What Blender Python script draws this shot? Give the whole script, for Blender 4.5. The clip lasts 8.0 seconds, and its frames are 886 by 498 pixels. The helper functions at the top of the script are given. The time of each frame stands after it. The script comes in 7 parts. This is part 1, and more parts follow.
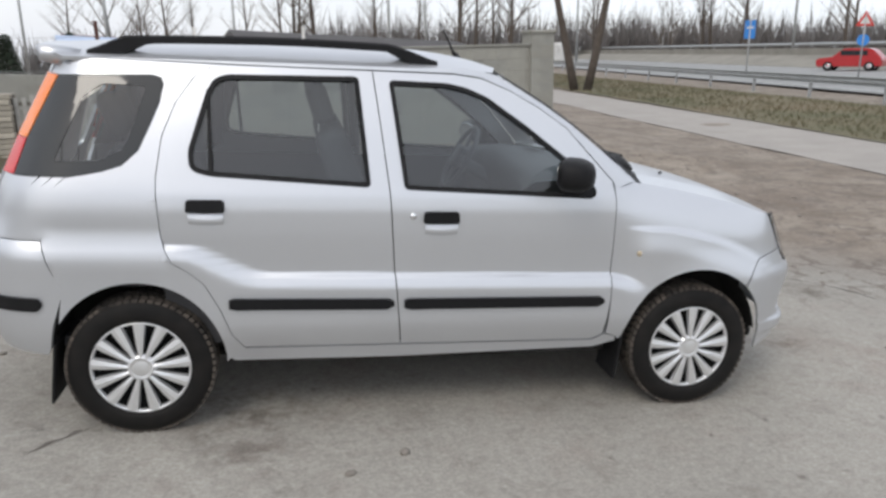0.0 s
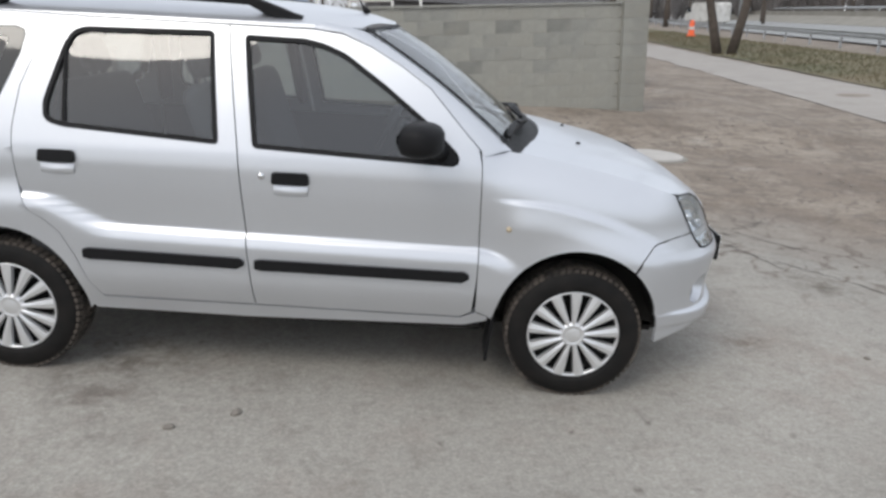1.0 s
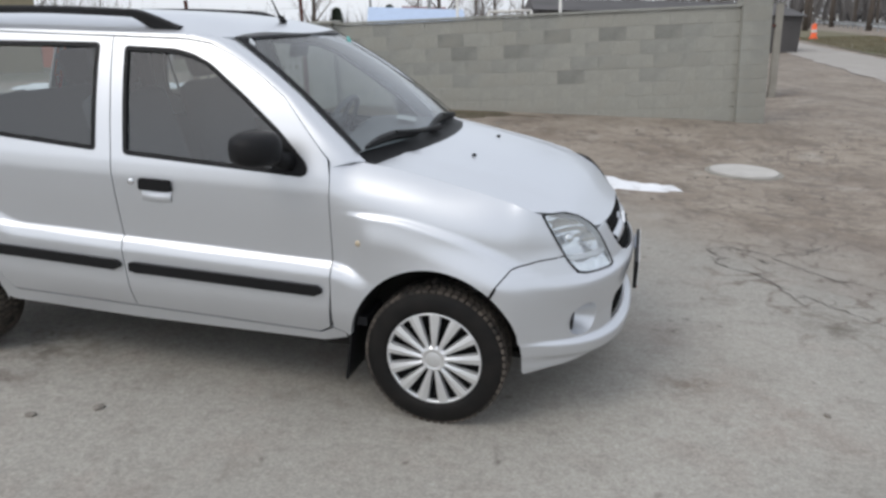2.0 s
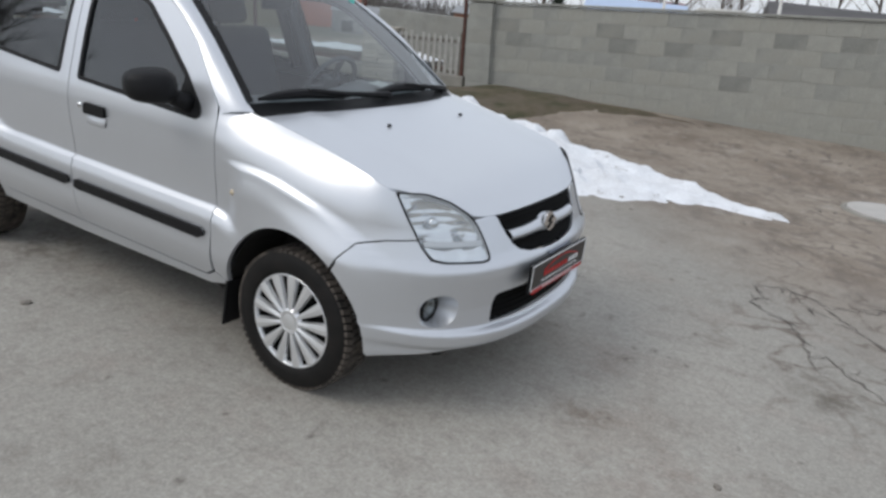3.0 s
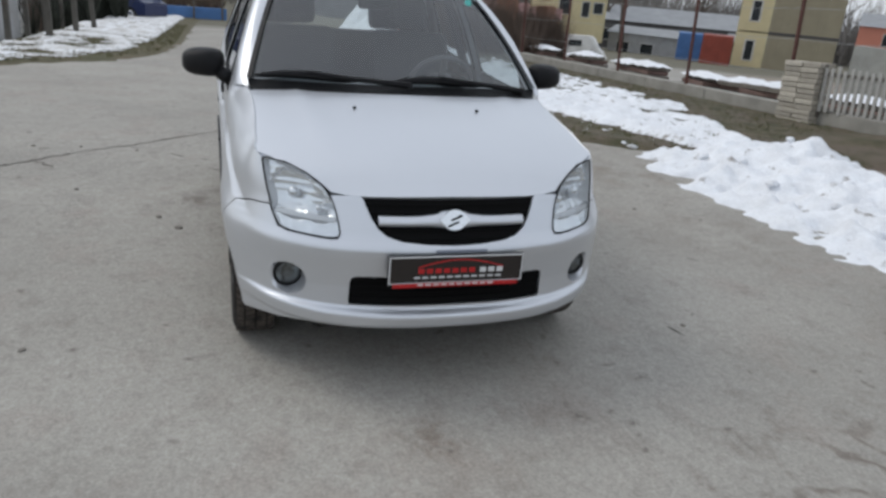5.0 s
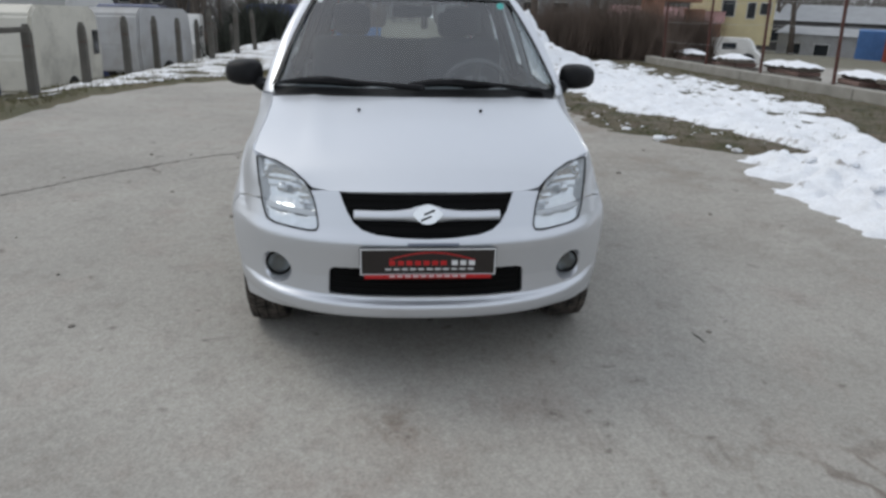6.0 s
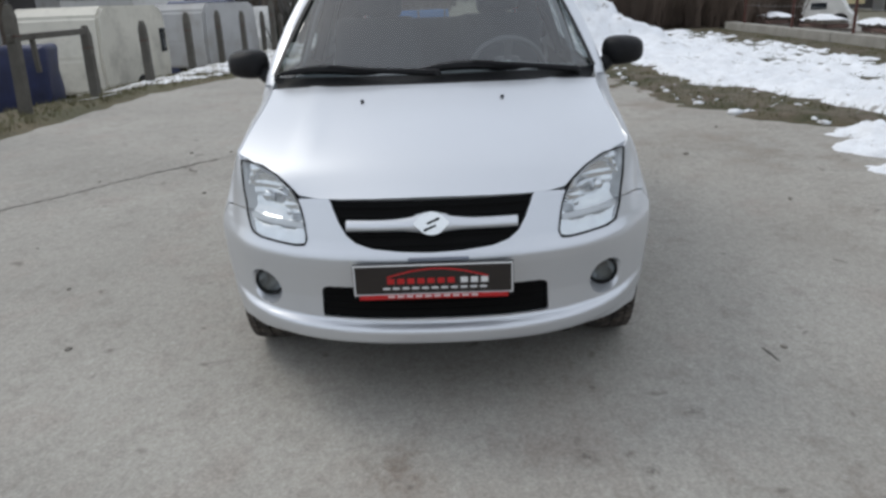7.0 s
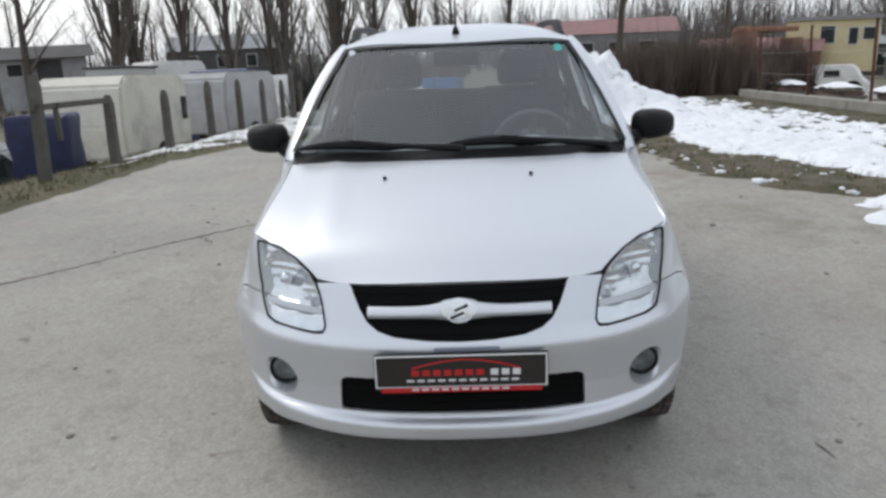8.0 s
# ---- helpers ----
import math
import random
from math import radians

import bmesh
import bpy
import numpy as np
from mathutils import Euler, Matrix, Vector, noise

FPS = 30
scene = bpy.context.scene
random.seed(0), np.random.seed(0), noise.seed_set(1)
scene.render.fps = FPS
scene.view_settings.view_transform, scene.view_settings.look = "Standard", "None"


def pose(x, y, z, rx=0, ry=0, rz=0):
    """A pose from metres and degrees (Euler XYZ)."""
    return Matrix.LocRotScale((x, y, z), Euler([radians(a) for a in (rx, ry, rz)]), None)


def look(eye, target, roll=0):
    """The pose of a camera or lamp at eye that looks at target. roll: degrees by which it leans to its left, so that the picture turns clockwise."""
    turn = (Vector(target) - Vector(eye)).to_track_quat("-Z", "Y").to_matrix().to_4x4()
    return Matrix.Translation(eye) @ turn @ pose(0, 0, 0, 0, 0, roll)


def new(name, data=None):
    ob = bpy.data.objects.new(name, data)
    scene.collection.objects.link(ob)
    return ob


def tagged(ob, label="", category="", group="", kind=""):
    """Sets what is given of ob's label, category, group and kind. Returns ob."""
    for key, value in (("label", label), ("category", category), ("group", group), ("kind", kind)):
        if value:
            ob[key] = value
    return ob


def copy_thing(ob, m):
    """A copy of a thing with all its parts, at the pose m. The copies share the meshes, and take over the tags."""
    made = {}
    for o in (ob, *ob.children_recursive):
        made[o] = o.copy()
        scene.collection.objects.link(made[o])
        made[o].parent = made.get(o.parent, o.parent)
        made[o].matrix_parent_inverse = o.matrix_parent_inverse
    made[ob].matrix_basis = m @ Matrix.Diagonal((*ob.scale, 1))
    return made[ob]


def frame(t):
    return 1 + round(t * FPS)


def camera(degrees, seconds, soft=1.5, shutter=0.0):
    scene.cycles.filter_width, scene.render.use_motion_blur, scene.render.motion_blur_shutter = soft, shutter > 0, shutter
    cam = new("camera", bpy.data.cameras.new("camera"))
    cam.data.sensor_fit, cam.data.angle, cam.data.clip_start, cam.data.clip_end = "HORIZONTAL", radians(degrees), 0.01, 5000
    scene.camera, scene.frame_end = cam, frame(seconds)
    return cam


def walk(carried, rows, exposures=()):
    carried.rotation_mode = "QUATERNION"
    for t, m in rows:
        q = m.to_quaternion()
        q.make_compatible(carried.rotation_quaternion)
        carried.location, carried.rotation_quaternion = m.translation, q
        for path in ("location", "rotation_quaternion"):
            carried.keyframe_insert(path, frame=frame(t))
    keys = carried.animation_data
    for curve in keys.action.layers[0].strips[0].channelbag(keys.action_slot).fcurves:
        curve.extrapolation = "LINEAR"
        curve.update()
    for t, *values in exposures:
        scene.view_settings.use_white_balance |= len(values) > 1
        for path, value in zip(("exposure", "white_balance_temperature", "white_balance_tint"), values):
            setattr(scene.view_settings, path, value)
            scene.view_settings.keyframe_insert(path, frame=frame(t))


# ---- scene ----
cam = camera(62.0, 8.0, soft=2.9)
PATH = [
    (0, (0.633, -3.667, 1.51), (1.007, -1.767, 1.011), 2.4),
    (0.5, (1.205, -3.695, 1.526), (1.311, -1.797, 0.905), 3.2),
    (1, (1.819, -3.622, 1.546), (1.807, -1.719, 0.931), 3.0),
    (1.2, (2.069, -3.617, 1.534), (1.945, -1.712, 0.94), 3.7),
    (2.3, (3.396, -3.158, 1.578), (2.781, -1.362, 0.948), 3.3),
    (2.5, (3.631, -3.058, 1.576), (2.904, -1.313, 0.922), 6.2),
    (3, (4.15, -2.709, 1.573), (3.189, -1.09, 0.898), 6.8),
    (3.5, (4.597, -2.273, 1.552), (3.456, -0.766, 0.896), 3.7),
    (4, (4.993, -1.829, 1.577), (3.557, -0.673, 0.802), 4.3),
    (4.5, (5.233, -1.295, 1.599), (3.619, -0.363, 0.873), 4.5),
    (5, (5.512, -0.853, 1.568), (3.731, -0.268, 0.871), 4.9),
    (5.2, (5.575, -0.676, 1.565), (3.757, -0.229, 0.862), 2.9),
    (6.3, (5.763, 0.045, 1.571), (3.873, 0.094, 0.921), 1.1),
    (6.5, (5.705, 0.176, 1.557), (3.807, 0.139, 0.926), 0.2),
    (7, (5.312, 0.091, 1.520), (3.452, 0.045, 0.786), -2.4),
    (7.5, (5.138, 0.058, 1.521), (3.256, -0.032, 0.852), -2.8),
    (8, (5.138, 0.045, 1.539), (3.224, -0.033, 0.967), -2.5),
]
walk(cam, [(t, look(eye, target, roll)) for t, eye, target, roll in PATH],
     [(0.0, 0.08, 6640, 10), (1.0, 0.08, 6560, 9.5), (2.3, -0.04, 6480, 9), (3.5, -0.18, 6400, 8.5), (5.0, -0.19, 6390, 8.2), (6.5, -0.17, 6390, 8), (7.2, -0.07, 6420, 8), (8.0, 0.03, 6480, 8)])

# ---- world and light: overcast winter day ----
world = bpy.data.worlds.new("world")
scene.world = world
world.use_nodes = True
wn = world.node_tree.nodes
wl = world.node_tree.links
sky = wn.new("ShaderNodeTexSky")
sky.sky_type = "NISHITA"
sky.sun_disc = False
sky.sun_elevation = radians(46.8)
sky.sun_rotation = radians(216)
sky.air_density, sky.dust_density, sky.ozone_density = 1.0, 2.0, 1.0
cloud = wn.new("ShaderNodeTexNoise")
cloud.inputs["Scale"].default_value = 2.2
cloud.inputs["Detail"].default_value = 5.0
ramp = wn.new("ShaderNodeValToRGB")
ramp.color_ramp.elements[0].position, ramp.color_ramp.elements[0].color = 0.3, (8.7, 9.1, 10.1, 1)
ramp.color_ramp.elements[1].position, ramp.color_ramp.elements[1].color = 0.75, (11.2, 11.6, 12.2, 1)
wmix = wn.new("ShaderNodeMix")
wmix.data_type = "RGBA"
wmix.inputs[0].default_value = 0.70
wl.new(cloud.outputs["Fac"], ramp.inputs[0])
wl.new(sky.outputs[0], wmix.inputs[6])
wl.new(ramp.outputs[0], wmix.inputs[7])
wl.new(wmix.outputs[2], wn["Background"].inputs[0])
wn["Background"].inputs[1].default_value = 0.1155
sun_data = bpy.data.lights.new("sun", "SUN")
sun_data.energy, sun_data.angle, sun_data.color = 0.9, radians(24), (1.0, 0.955, 0.885)
sun = new("sun", sun_data)
sun.matrix_world = look((0, 0, 0), (0.5, 0.68, -0.9))

# ---- materials ----


def mat(name, color, rough=0.6, metal=0.0, vary=0.25, scale=6.0, bump=0.0, bump_scale=None, coat=0.0, spec=0.5,
        color2=None, island=False, obj_random=False, detail=6.0, fine=0.0, fine_scale=180.0):
    """Principled surface with a coarse and a fine variation of its colour and an optional relief."""
    m = bpy.data.materials.new(name)
    m.use_nodes = True
    n, l = m.node_tree.nodes, m.node_tree.links
    b = n["Principled BSDF"]
    b.inputs["Roughness"].default_value = rough
    b.inputs["Metallic"].default_value = metal
    b.inputs["Coat Weight"].default_value = coat
    b.inputs["Coat Roughness"].default_value = 0.04
    b.inputs["Specular IOR Level"].default_value = spec
    co = n.new("ShaderNodeTexCoord")
    t = n.new("ShaderNodeTexNoise")
    t.inputs["Scale"].default_value = scale
    t.inputs["Detail"].default_value = detail
    l.new(co.outputs["Object"], t.inputs["Vector"])
    mx = n.new("ShaderNodeMix")
    mx.data_type = "RGBA"
    c2 = color2 or tuple(c * (1 - vary) for c in color)
    mx.inputs[6].default_value = (*c2, 1)
    mx.inputs[7].default_value = (*color, 1)
    rp = n.new("ShaderNodeMapRange")
    rp.inputs[1].default_value, rp.inputs[2].default_value = 0.3, 0.7
    l.new(t.outputs["Fac"], rp.inputs[0])
    l.new(rp.outputs[0], mx.inputs[0])
    out = mx.outputs[2]
    if island or obj_random:
        hv = n.new("ShaderNodeHueSaturation")
        if island:
            r = n.new("ShaderNodeNewGeometry").outputs["Random Per Island"]
        else:
            r = n.new("ShaderNodeObjectInfo").outputs["Random"]
        k = n.new("ShaderNodeMapRange")
        k.inputs[3].default_value, k.inputs[4].default_value = 0.72, 1.2
        l.new(r, k.inputs[0])
        l.new(k.outputs[0], hv.inputs["Value"])
        l.new(out, hv.inputs["Color"])
        out = hv.outputs[0]
    if fine > 0:
        f = n.new("ShaderNodeTexNoise")
        f.inputs["Scale"].default_value = fine_scale
        f.inputs["Detail"].default_value = 2.0
        l.new(co.outputs["Object"], f.inputs["Vector"])
        fk = n.new("ShaderNodeMapRange")
        fk.inputs[1].default_value, fk.inputs[2].default_value = 0.3, 0.7
        fk.inputs[3].default_value, fk.inputs[4].default_value = 1 - fine, 1 + fine
        l.new(f.outputs["Fac"], fk.inputs[0])
        h2 = n.new("ShaderNodeHueSaturation")
        l.new(fk.outputs[0], h2.inputs["Value"])
        l.new(out, h2.inputs["Color"])
        out = h2.outputs[0]
    l.new(out, b.inputs["Base Color"])
    if bump > 0:
        bt = n.new("ShaderNodeTexNoise")
        bt.inputs["Scale"].default_value = bump_scale or scale * 8
        bt.inputs["Detail"].default_value = 6.0
        l.new(co.outputs["Object"], bt.inputs["Vector"])
        bp = n.new("ShaderNodeBump")
        bp.inputs["Strength"].default_value = bump
        bp.inputs["Distance"].default_value = 0.02
        l.new(bt.outputs["Fac"], bp.inputs["Height"])
        l.new(bp.outputs[0], b.inputs["Normal"])
    return m


def glass(name, tint=(0.8, 0.85, 0.85), gloss=0.06, rough=0.01):
    """Clear pane: lets light straight through with a tint, mirrors by Fresnel."""
    m = bpy.data.materials.new(name)
    m.use_nodes = True
    n, l = m.node_tree.nodes, m.node_tree.links
    n.remove(n["Principled BSDF"])
    tr = n.new("ShaderNodeBsdfTransparent")
    tr.inputs[0].default_value = (*tint, 1)
    gl = n.new("ShaderNodeBsdfGlossy")
    gl.inputs["Roughness"].default_value = rough
    lw = n.new("ShaderNodeLayerWeight")
    lw.inputs[0].default_value = 0.5
    fr = n.new("ShaderNodeMath")
    fr.operation = "POWER"
    fr.inputs[1].default_value = 5.0
    l.new(lw.outputs["Facing"], fr.inputs[0])
    ad = n.new("ShaderNodeMath")
    ad.operation, ad.use_clamp = "MULTIPLY_ADD", True
    ad.inputs[1].default_value, ad.inputs[2].default_value = 0.85, 0.04 + gloss
    mx = n.new("ShaderNodeMixShader")
    l.new(fr.outputs[0], ad.inputs[0])
    l.new(ad.outputs[0], mx.inputs[0])
    l.new(tr.outputs[0], mx.inputs[1])
    l.new(gl.outputs[0], mx.inputs[2])
    l.new(mx.outputs[0], n["Material Output"].inputs[0])
    return m


SILVER = mat("silver_paint", (0.638, 0.657, 0.688), 0.37, 0.72, vary=0.025, scale=3, coat=0.3, fine=0.05, fine_scale=700)
BLACK_PLASTIC = mat("black_plastic", (0.0105, 0.0105, 0.0115), 0.52, 0, vary=0.25, scale=30, bump=0.15, bump_scale=600, spec=0.2)
GREY_PLASTIC = mat("dark_grey_plastic", (0.05, 0.05, 0.055), 0.55, 0, vary=0.2, scale=20)
RUBBER = mat("tyre_rubber", (0.008, 0.008, 0.008), 0.6, 0, vary=0.3, scale=14, color2=(0.015, 0.0135, 0.0125), bump=0.2, bump_scale=120, spec=0.18)
TREAD = mat("dusty_tread", (0.12, 0.10, 0.083), 0.9, 0, vary=0.5, scale=18, color2=(0.022, 0.02, 0.018), bump=0.4, bump_scale=150)
HUBCAP = mat("hubcap_silver", (0.80, 0.81, 0.82), 0.33, 0.7, vary=0.08, scale=12, coat=0.3)
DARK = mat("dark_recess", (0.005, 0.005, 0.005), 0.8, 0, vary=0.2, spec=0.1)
UNDER = mat("underbody", (0.02, 0.018, 0.016), 0.9, 0, vary=0.5, scale=8)
CHROME = mat("chrome", (0.75, 0.76, 0.77), 0.08, 1.0, vary=0.02)
REFLECTOR = mat("lamp_reflector", (0.80, 0.81, 0.82), 0.16, 0.9, vary=0.12, scale=25)
SEAT = mat("seat_cloth", (0.062, 0.066, 0.076), 0.9, 0, vary=0.25, scale=40, bump=0.3, bump_scale=500)
DASH = mat("dashboard_plastic", (0.12, 0.126, 0.133), 0.6, 0, vary=0.15, scale=20)
LINER = mat("roof_liner", (0.36, 0.37, 0.38), 0.9, 0, vary=0.1)
ORANGE = mat("orange_lens", (0.95, 0.22, 0.006), 0.25, 0, vary=0.1, scale=30, coat=0.15)
RED_LENS = mat("red_lens", (0.65, 0.012, 0.012), 0.25, 0, vary=0.1, scale=30, coat=0.15)
AMBER = mat("pale_lens", (0.5, 0.42, 0.3), 0.2, 0, vary=0.1)
PLATE_DARK = mat("plate_dark", (0.02, 0.015, 0.013), 0.35, 0, vary=0.2, scale=20)
PLATE_WHITE = mat("plate_white", (0.72, 0.72, 0.72), 0.4, 0, vary=0.08, scale=20)
PLATE_RED = mat("plate_red", (0.5, 0.014, 0.016), 0.4, 0, vary=0.15, scale=20)
STICKER = mat("sticker_white", (0.75, 0.77, 0.78), 0.5, 0, vary=0.1)
TEAL = mat("sticker_teal", (0.1, 0.5, 0.45), 0.5, 0, vary=0.1)
PAPER = mat("paper", (0.42, 0.44, 0.43), 0.7, 0, vary=0.1)
SIDE_GLASS = glass("side_glass", (0.66, 0.71, 0.715), 0.075, 0.02)
SCREEN_GLASS = glass("windscreen_glass", (0.82, 0.875, 0.885), 0.105)
DARK_GLASS = glass("privacy_glass", (0.56, 0.60, 0.61), 0.07, 0.02)
REAR_GLASS = glass("rear_glass", (0.86, 0.9, 0.9), 0.03)
FOG_GLASS = glass("fog_lens", (0.42, 0.44, 0.44), 0.05)
LENS = glass("lamp_lens", (0.93, 0.95, 0.96), 0.05)

# ---- mesh helpers ----


def mesh_obj(name, verts, faces, material, parent=None, smooth=False, label="", flat_from=None):
    me = bpy.data.meshes.new(name)
    me.from_pydata([tuple(map(float, v)) for v in verts], [], faces)
    me.materials.append(material)
    if smooth:
        for i, p in enumerate(me.polygons):
            p.use_smooth = flat_from is None or i < flat_from
    ob = new(name, me)
    if parent is not None:
        ob.parent = parent
    if label:
        ob["label"] = label
    return ob


def empty(name, label, category, m=None, group="", kind=""):
    ob = new(name)
    ob.empty_display_size = 0.1
    if m is not None:
        ob.matrix_world = m
    return tagged(ob, label, category, group, kind)


def part(name, bm, material, parent=None, label="", smooth=False):
    me = bpy.data.meshes.new(name)
    bm.to_mesh(me)
    bm.free()
    me.materials.append(material)
    if smooth:
        for p in me.polygons:
            p.use_smooth = True
    ob = new(name, me)
    if parent is not None:
        ob.parent = parent
    if label:
        ob["label"] = label
    return ob


def box_bm(size, m=None, bevel=0.0, seg=2, bm=None):
    own = bm is None
    bm = bm or bmesh.new()
    r = bmesh.ops.create_cube(bm, size=1.0)
    vs = r["verts"]
    bmesh.ops.scale(bm, vec=Vector(size), verts=vs)
    if bevel > 0:
        es = list({e for v in vs for e in v.link_edges})
        r2 = bmesh.ops.bevel(bm, geom=es, offset=bevel, segments=seg, affect="EDGES", profile=0.5)
        vs = list({v for f in r2["faces"] for v in f.verts} | {v for v in vs if v.is_valid})
    if m is not None:
        bmesh.ops.transform(bm, matrix=m, verts=vs)
    return bm


def box(name, size, m, material, parent=None, bevel=0.0, label="", smooth=False):
    return part(name, box_bm(size, m, bevel), material, parent, label, smooth)


def tube(points, radii, sides=8, closed=False):
    """Verts and faces of a tube along points."""
    pts = [Vector(p) for p in points]
    verts, faces = [], []
    for i, p in enumerate(pts):
        a = pts[max(i - 1, 0)]
        b = pts[min(i + 1, len(pts) - 1)]
        d = (b - a).normalized() if (b - a).length > 1e-9 else Vector((0, 0, 1))
        u = d.orthogonal().normalized() if i == 0 else (u - d * u.dot(d)).normalized()
        w = d.cross(u)
        r = radii[i] if hasattr(radii, "__len__") else radii
        for k in range(sides):
            ang = 2 * math.pi * k / sides
            verts.append(p + (u * math.cos(ang) + w * math.sin(ang)) * r)
    for i in range(len(pts) - 1):
        for k in range(sides):
            k2 = (k + 1) % sides
            faces.append((i * sides + k, i * sides + k2, (i + 1) * sides + k2, (i + 1) * sides + k))
    faces.append(tuple(range(sides - 1, -1, -1)))
    faces.append(tuple((len(pts) - 1) * sides + k for k in range(sides)))
    return verts, faces


def lathe(profile, seg, axis_m=None):
    """Verts and faces of (radius, height) pairs turned about z."""
    verts, faces = [], []
    n = len(profile)
    for k in range(seg):
        a = 2 * math.pi * k / seg
        for r, h in profile:
            verts.append(Vector((r * math.cos(a), r * math.sin(a), h)))
    for k in range(seg):
        k2 = (k + 1) % seg
        for i in range(n - 1):
            faces.append((k * n + i, k2 * n + i, k2 * n + i + 1, k * n + i + 1))
    if axis_m is not None:
        verts = [axis_m @ v for v in verts]
    return verts, faces


def rounded(poly, r, steps=4):
    """The polygon with its corners rounded by about r."""
    out = []
    n = len(poly)
    for i in range(n):
        p0, p1, p2 = (np.array(poly[i - 1], float), np.array(poly[i], float), np.array(poly[(i + 1) % n], float))
        a, b = p0 - p1, p2 - p1
        la, lb = np.linalg.norm(a), np.linalg.norm(b)
        k = min(r, la * 0.45, lb * 0.45)
        s, e = p1 + a / la * k, p1 + b / lb * k
        for j in range(steps + 1):
            t = j / steps
            out.append(tuple((1 - t) ** 2 * s + 2 * t * (1 - t) * p1 + t * t * e))
    return out


def clip(poly, axis, value, keep_less):
    out = []
    n = len(poly)
    for i in range(n):
        a, b = poly[i], poly[(i + 1) % n]
        ia = (a[axis] <= value) if keep_less else (a[axis] >= value)
        ib = (b[axis] <= value) if keep_less else (b[axis] >= value)
        if ia:
            out.append(a)
        if ia != ib:
            t = (value - a[axis]) / (b[axis] - a[axis])
            q = [a[0] + t * (b[0] - a[0]), a[1] + t * (b[1] - a[1])]
            q[axis] = value
            out.append(tuple(q))
    return out


def c_split(outer, hole, c):
    """Two C-shaped polygons: outer less hole, cut along u = c."""
    res = []
    for less in (True, False):
        chains = []
        for ring in (outer, hole):
            area = sum(ring[i - 1][0] * ring[i][1] - ring[i][0] * ring[i - 1][1] for i in range(len(ring)))
            ring = ring if area > 0 else ring[::-1]
            q = clip(ring, 0, c, less)
            q = [p for i, p in enumerate(q) if abs(p[0] - q[i - 1][0]) + abs(p[1] - q[i - 1][1]) > 1e-9]
            n = len(q)
            k = next(i for i in range(n) if abs(q[i][0] - c) < 1e-9 and abs(q[(i + 1) % n][0] - c) < 1e-9)
            chains.append([q[(k + 1 + j) % n] for j in range(n)])
        res.append(chains[0] + chains[1][::-1])
    return res


def inset(poly, d):
    """The polygon drawn in by d (out, if negative)."""
    n = len(poly)
    area = sum(poly[i - 1][0] * poly[i][1] - poly[i][0] * poly[i - 1][1] for i in range(n))
    s = 1 if area > 0 else -1
    out = []
    for i in range(n):
        p0, p1, p2 = (np.array(poly[i - 1], float), np.array(poly[i], float), np.array(poly[(i + 1) % n], float))
        a, b = p1 - p0, p2 - p1
        na = np.array([-a[1], a[0]]) / (np.linalg.norm(a) + 1e-12)
        nb = np.array([-b[1], b[0]]) / (np.linalg.norm(b) + 1e-12)
        m = na + nb
        m = m / max(np.dot(m, m) / 2, 0.6)
        out.append(tuple(p1 + s * d * m))
    return out


